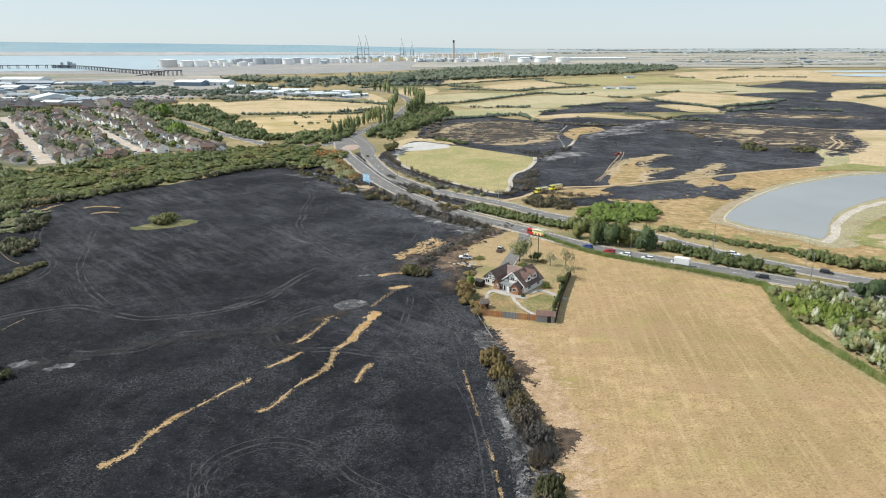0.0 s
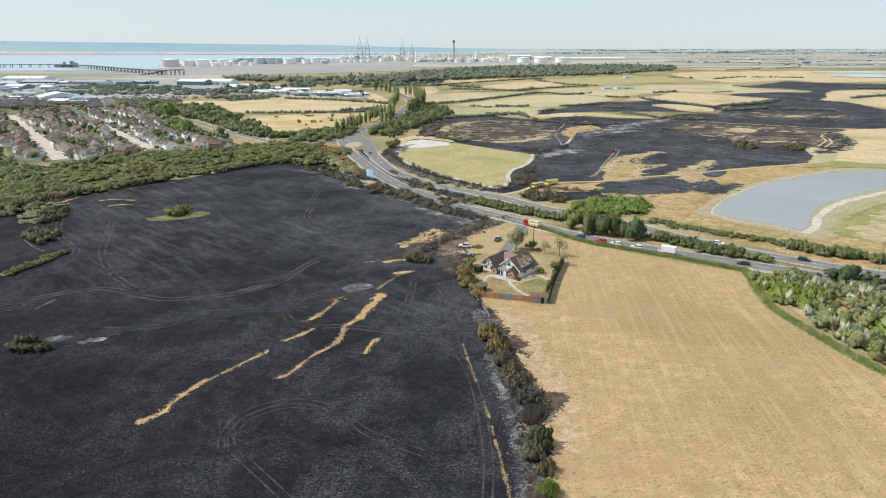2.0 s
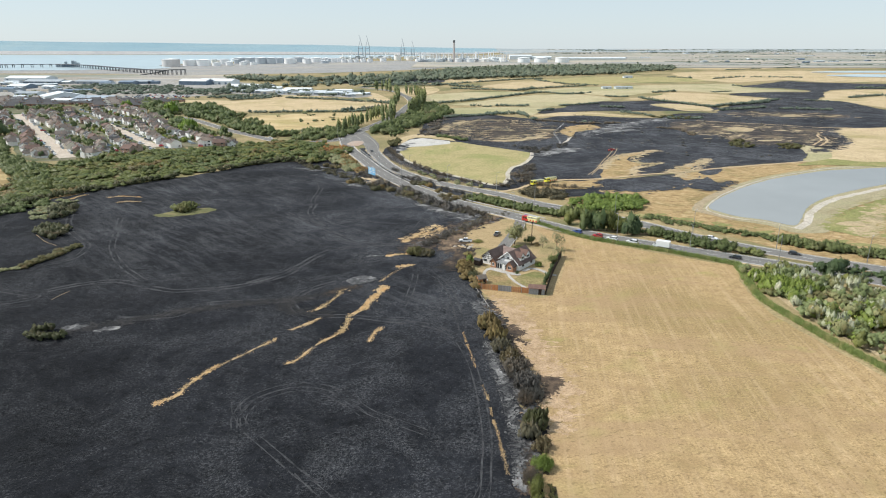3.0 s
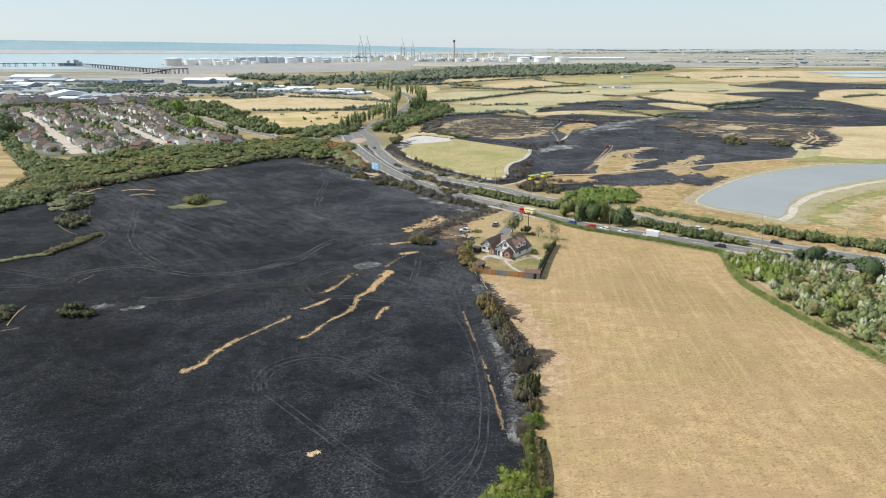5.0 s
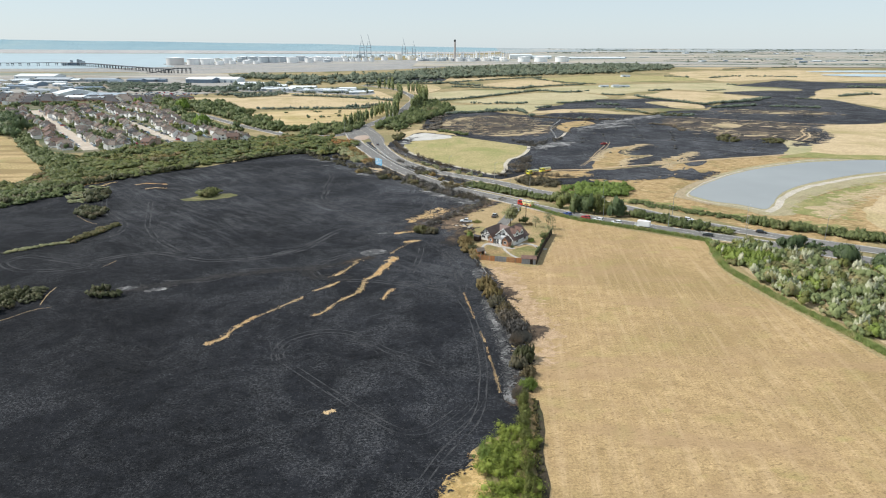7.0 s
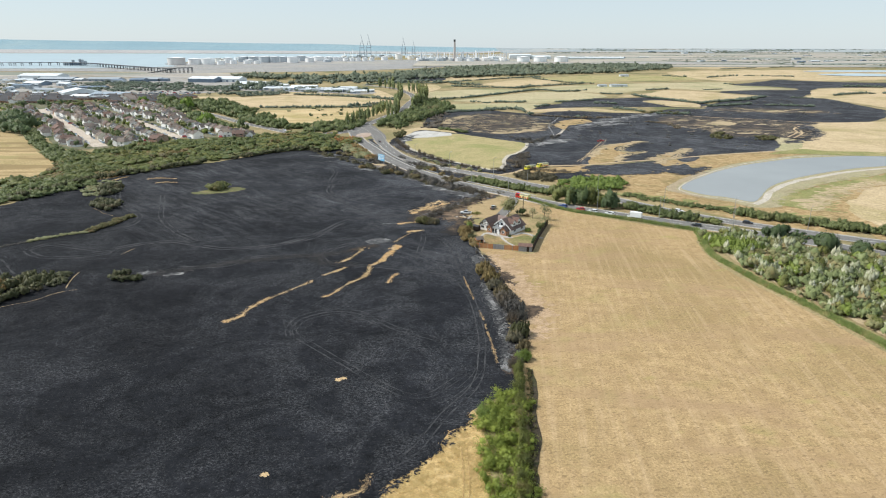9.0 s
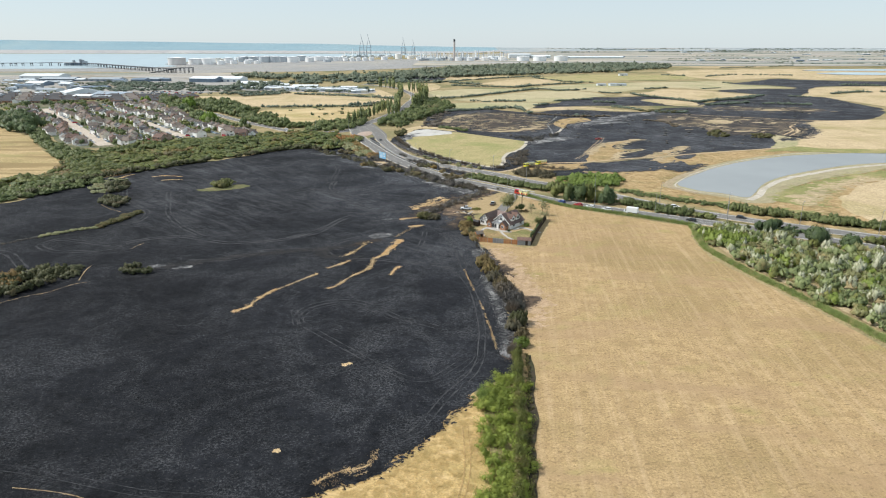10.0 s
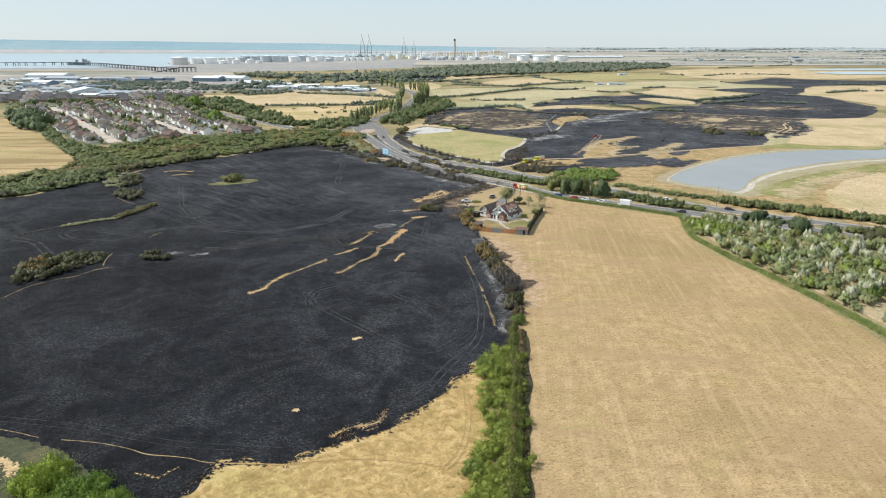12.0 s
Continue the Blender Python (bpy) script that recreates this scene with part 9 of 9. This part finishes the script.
def fire_engine(label, cab="car_fire_red", chequer="car_fire_red"):
    """A fire appliance: red cab, yellow and red chequered sides, ladders on the roof."""
    root = tagged(empty("fire_engine", pose(0, 0, -60)), label, "fire engine", "fire engines")
    bm = bmesh.new()
    extrude_profile(bm, [(1.4, 0.5), (1.4, 2.75), (3.7, 2.75), (4.0, 1.7), (4.05, 0.5)], 1.22, 0.06, 2.0)
    part("cab", bm, M[cab], root)
    bm = bmesh.new()
    extrude_profile(bm, [(3.66, 1.6), (3.62, 2.5), (3.8, 2.5), (4.03, 1.6)], 1.1)
    part("windscreen", bm, M["glass"], root)
    for s in (-1, 1):
        for x in (1.9, 3.0):
            bm = bmesh.new()
            box(bm, (0.85, 0.04, 0.8), (x, s * 1.2, 1.55))
            part("side_window", bm, M["glass"], root)
    bm = bmesh.new()
    box(bm, (5.2, 2.44, 2.2), (-1.25, 0, 0.6), 0, 0.05)
    part("body", bm, M["car_hi_yellow"], root)
    for s in (-1, 1):
        for k in range(0, 7, 2):
            bm = bmesh.new()
            box(bm, (0.72, 0.03, 0.72), (-3.5 + 0.74 * k, s * 1.235, 0.75 + 0.74 * (k % 2)))
            part("chequer_panel", bm, M[chequer], root, "chequer panel")
        for k in range(3):
            bm = bmesh.new()
            box(bm, (1.45, 0.03, 0.55), (-3.0 + 1.6 * k, s * 1.235, 2.2))
            part("locker_shutter", bm, M["metal_grey"], root, "grey roller shutter")
    bm = bmesh.new()
    for y in (-0.5, -0.1, 0.3, 0.7):
        rod(bm, (-3.8, y, 3.0), (2.2, y, 3.0), 0.05, 0.05, 5)
    for x in np.arange(-3.6, 2.2, 0.5):
        rod(bm, (x, -0.5, 3.0), (x, 0.7, 3.0), 0.03, 0.03, 4)
    for x in (-3.2, 0.8):
        box(bm, (0.1, 1.4, 0.26), (x, 0.1, 2.74))
    part("ladder", bm, M["metal_grey"], root)
    bm = bmesh.new()
    box(bm, (0.35, 1.7, 0.2), (3.1, 0, 2.74), 0, 0.04)
    part("light_bar", bm, M["blue_lens"], root)
    wheels(root, (-2.2, 2.7), 1.24, 0.5, 0.34)
    lights(root, 4.02, -3.85, 1.2, 0.9)
    return root


def stand(ob, x, y, turn, z=None):
    ob.matrix_basis = pose(x, y, R if z is None else z, 0, 0, turn) @ Matrix.Scale(0.9, 4)
    return ob


AW = math.degrees(math.atan2(9, -12))                    # the way of the near traffic
stand(car("car_blue", "dark blue hatchback driving on the dual carriageway"), 52, 217.5, AW)
stand(car("car_red", "red hatchback driving on the dual carriageway"), 58.5, 212.0, AW + 4)
stand(car("car_white", "white saloon driving on the dual carriageway", 1.42, 4.5), 63.0, 208.6, AW + 5)
stand(car("car_white", "white estate car driving on the dual carriageway", 1.5, 4.6), 69.2, 204.4, AW + 6)
stand(box_van("car_white", "white box van driving on the dual carriageway"), 77.8, 198.6, AW + 4)
stand(car("car_black", "black hatchback driving on the dual carriageway"), 99, 187.0, AW + 6)
stand(car("car_grey", "dark grey car driving on the dual carriageway"), 121, 174.6, AW + 6)
stand(car("car_black", "dark car driving on the far carriageway"), 121, 191, AW + 185)
stand(car("car_white", "white car driving on the far carriageway"), 100, 209, AW + 183)
stand(car("car_grey", "dark grey car rounding the bend"), -47, 409, 105)
stand(car("car_white", "white car on the village road"), -131, 471, -45)
stand(fire_engine("red and yellow fire engine halted at the drive"), 36.3, 232.6, AW - 4)
stand(fire_engine("yellow and red fire engine on the dirt track", "car_hi_lemon"), 49, 304.5, 212, 0.14)
stand(fire_engine("yellow and red fire engine on the tan grass", "car_hi_lemon"), 57, 311.5, 212, 0.14)
stand(pickup("car_white", "white pickup truck parked on dry grass"), 9.0, 206.0, 172, 0.05)
stand(pickup("car_white", "dark pickup truck with a white cab roof beside the drive", "car_grey"), 21.2, 214.5, 70, 0.05)
stand(pickup("car_fire_red", "red tractor truck on the burnt marsh"), 115, 414, 20, 0.05)
protos = [car(m, l, near=False) for m, l in (("car_white", "white car parked in the village"), ("car_silver", "silver car parked in the village"), ("car_pale_blue", "pale blue car parked in the village"), ("car_grey", "grey car parked in the village"), ("car_red", "red car parked in the village"))]
rngv = np.random.default_rng(9)
for p in protos:
    p["group"] = "village cars"
for x, y, turn in parked:
    if rngv.random() < 0.6:
        copy_thing(protos[rngv.choice([0, 0, 0, 0, 1, 1, 1, 2, 2, 3, 3, 3, 4])], pose(x, y, 0.13, 0, 0, turn))
for k, (x, y, _, _) in enumerate(within([(-437, 873), (-436, 902), (-381, 912), (-346, 883), (-346, 846), (-386, 837), (-412, 837)], 62, 1, 1, rngv) + within([(-262, 1002), (-190, 990), (-182, 944), (-242, 955)], 24, 1, 1, rngv) + within([(-211, 609), (-205, 623), (-197, 609), (-200, 591)], 12, 1, 1, rngv)):      # car yards by the works
    copy_thing(protos[k % 5], pose(x, y, 0.12, 0, 0, 90 + rngv.normal(0, 30)))
for p in protos:
    for o in list(p.children_recursive) + [p]:
        bpy.data.objects.remove(o)


# ---- road furniture ----
def lamp_post(h=9.0):
    ob = tagged(empty("street_lamp", pose(0, 0, -70)), "tall grey steel street lamp beside the road", "street lamp", "street lamps")
    bm = bmesh.new()
    rod(bm, (0, 0, -0.1), (0, 0, 1.2), 0.14, 0.12)
    rod(bm, (0, 0, 1.2), (0, 0, h), 0.10, 0.06)
    part("post", bm, M["metal_grey"], ob)
    bm = bmesh.new()
    rod(bm, (0, 0, h - 0.05), (1.3, 0, h + 0.3), 0.055, 0.045)
    part("arm", bm, M["metal_grey"], ob)
    bm = bmesh.new()
    box(bm, (0.7, 0.28, 0.14), (1.55, 0, h + 0.22), 0, 0.03)
    part("lantern", bm, M["metal_grey"], ob)
    return ob


lamp = lamp_post()
for x, y in ((31, 248), (14, 266), (-4, 284), (-21, 314), (-36, 350), (-47, 385), (66, 213), (88, 198.5), (112, 184)):
    copy_thing(lamp, pose(x, y, 0, 0, 0, 235))
for x, y in ((43, 270), (27, 290), (3, 309), (-18, 340), (73, 243), (96, 217), (118, 197.5), (140, 182), (162, 168), (-78, 462), (-104, 459)):
    copy_thing(lamp, pose(x, y, 0, 0, 0, 45))
for o in list(lamp.children_recursive) + [lamp]:
    bpy.data.objects.remove(o)


def barrier(name, pts, off, label):
    ob = tagged(empty(name, pose(0, 0, 0)), label, "barrier")
    rail = new("rail", ribbon_mesh("rail", pts, 0.12, 0.52, M["white_steel"], off=off, thick=0.3, step=2.0))
    rail.parent = ob
    p, n = along(pts, 6.0)
    me = None
    for (x, y), (nx, ny) in zip(p, n):
        if me is None:
            bm = bmesh.new()
            box(bm, (0.12, 0.12, 0.75), (0, 0, 0))
            o = part("post", bm, M["metal_grey"], ob)
            me = o.data
        else:
            o = new("post", me)
            o.parent = ob
        o.location = (x + nx * off, y + ny * off, 0.05)
    return ob


M["white_steel"] = plain("dull_galvanised_rail", (0.33, 0.33, 0.325), 0.6, 0.2)
barrier("crash_barrier", ROAD_A[9:18], -5.0, "pale steel crash barrier along the near carriageway")
barrier("crash_barrier", ROAD_B[11:18], 4.6, "pale steel crash barrier along the bend")
sign = tagged(empty("road_sign", pose(-37.5, 322, 0, 0, 0, -52)), "large blue road sign on grey posts", "road sign")
bm = bmesh.new()
box(bm, (7.0, 0.12, 3.9), (0, 0, 1.9), 0, 0.04)
part("panel", bm, paint("blue_sign_paint", (0.17, 0.43, 0.68), 0.5), sign)
for x in (-2.8, 0, 2.8):
    bm = bmesh.new()
    rod(bm, (x, 0.14, -0.1), (x, 0.14, 5.8), 0.09, 0.09)
    part("post", bm, M["metal_grey"], sign)
for k, (x, z, w) in enumerate(((-1.8, 5.0, 2.6), (1.6, 5.0, 2.2), (-1.8, 4.2, 2.0), (1.6, 4.2, 2.6), (-1.3, 3.2, 3.4), (1.9, 3.2, 1.8), (-1.8, 2.4, 2.6))):
    bm = bmesh.new()
    box(bm, (w, 0.03, 0.42), (x, -0.075, z))
    part("lettering_bar", bm, M["white_line"], sign)

# ---- trees along the road ----
for k, ((x, y), h, r, mat, label) in enumerate(zip([(56, 222), (58, 223), (61, 221), (64, 220), (68, 221), (72, 215), (51, 230)] + [(133.1, 157.2), (141.2, 151.3), (121, 170), (153.7, 146.5), (126, 174)],
                                                   (7.0, 7.6, 8.0, 8.4, 6.0, 9.0, 4.6, 6.5, 6.0, 5.4, 6.0, 4.4), (2.2, 2.4, 2.6, 2.6, 2.8, 3.3, 2.2, 3.3, 3.5, 2.7, 3.5, 2.4),
                                                   ("leaf", "leaf_dark", "leaf_dark", "leaf", "leaf", "leaf_dark", "leaf", "leaf_dark", "leaf_dark", "leaf_dark", "leaf_olive", "leaf_dark"),
                                                   ("green roadside tree in the hedge", "dark green roadside tree in the hedge", "dark green roadside tree in the hedge", "tall green roadside tree in the hedge", "broad green roadside tree in the hedge", "large dark round tree between the carriageways", "small green tree in the roadside hedge",
                                                    "dark broad tree beside the thicket", "dark broad tree beside the thicket", "dark broad bush-like tree by the road", "brownish olive tree by the road", "dark small tree by the road"))):
    tree("roadside_tree", pose(x, y, 0, 0, 0, k * 71), h, r, M[mat], label, 1500 + k, 0.08, True, "bark", 0.9)

# ---- poplars ----
rngp = np.random.default_rng(44)


def poplar_proto(seed):
    ob = tagged(empty("poplar", pose(0, 0, -80)), "tall narrow green poplar in a roadside row", "tree", "roadside poplars")
    rng = np.random.default_rng(seed)
    part("trunk", trunk_bmesh(rng, 7.0, 0.28, 4), M["bark"], ob)
    v, q, t, soft = crown_mesh(rng, 12, 420, 0.17, 1.0, 0.24, 0.34, 0.62, 0.3)
    slim = 0.6 + 0.5 * np.sin(np.clip(v[:, 2:3], 0, 1) * 2.6)
    v = v * (1.85, 1.85, 12.0) * np.c_[slim, slim, np.ones((len(v), 1))] + (0, 0, 1.2)
    c = new("crown", mesh_of("crown", v, np.concatenate([q.ravel(), t.ravel()]), np.concatenate([np.full(len(q), 4), np.full(len(t), 3)]), M["leaf_poplar"]))
    soft_normals(c.data, soft)
    c.parent = ob
    return ob


pops = [poplar_proto(700 + k) for k in range(4)]
for pts, gap, size in (([(-83, 495), (-81, 510), (-76, 538), (-69, 577), (-63, 622), (-58, 652)], 5.0, 0.8), ([(-54, 565), (-47, 590), (-49, 622), (-52, 657)], 5.0, 1.05), ([(-52, 657), (-55, 716), (-56, 786), (-60, 870), (-70, 945)], 11.0, 0.95),
                       ([(-33, 641), (-27, 685), (-23, 735), (-22, 785)], 6.0, 1.1), ([(-105, 1000), (-88, 990), (-77, 963)], 6.0, 1.2), ([(-53, 925), (-40, 898), (-27, 842), (-24, 810)], 7.0, 1.0)):
    for x, y in along(pts, gap)[0]:
        ob = copy_thing(pops[rngp.integers(4)], pose(x + rngp.normal(0, 0.8), y + rngp.normal(0, 1.0), 0, 0, 0, rngp.uniform(0, 360)))
        s = size * rngp.uniform(0.8, 1.15)
        ob.scale = (s, s, s * rngp.uniform(0.9, 1.1))
for p in pops:
    for o in list(p.children_recursive) + [p]:
        bpy.data.objects.remove(o)
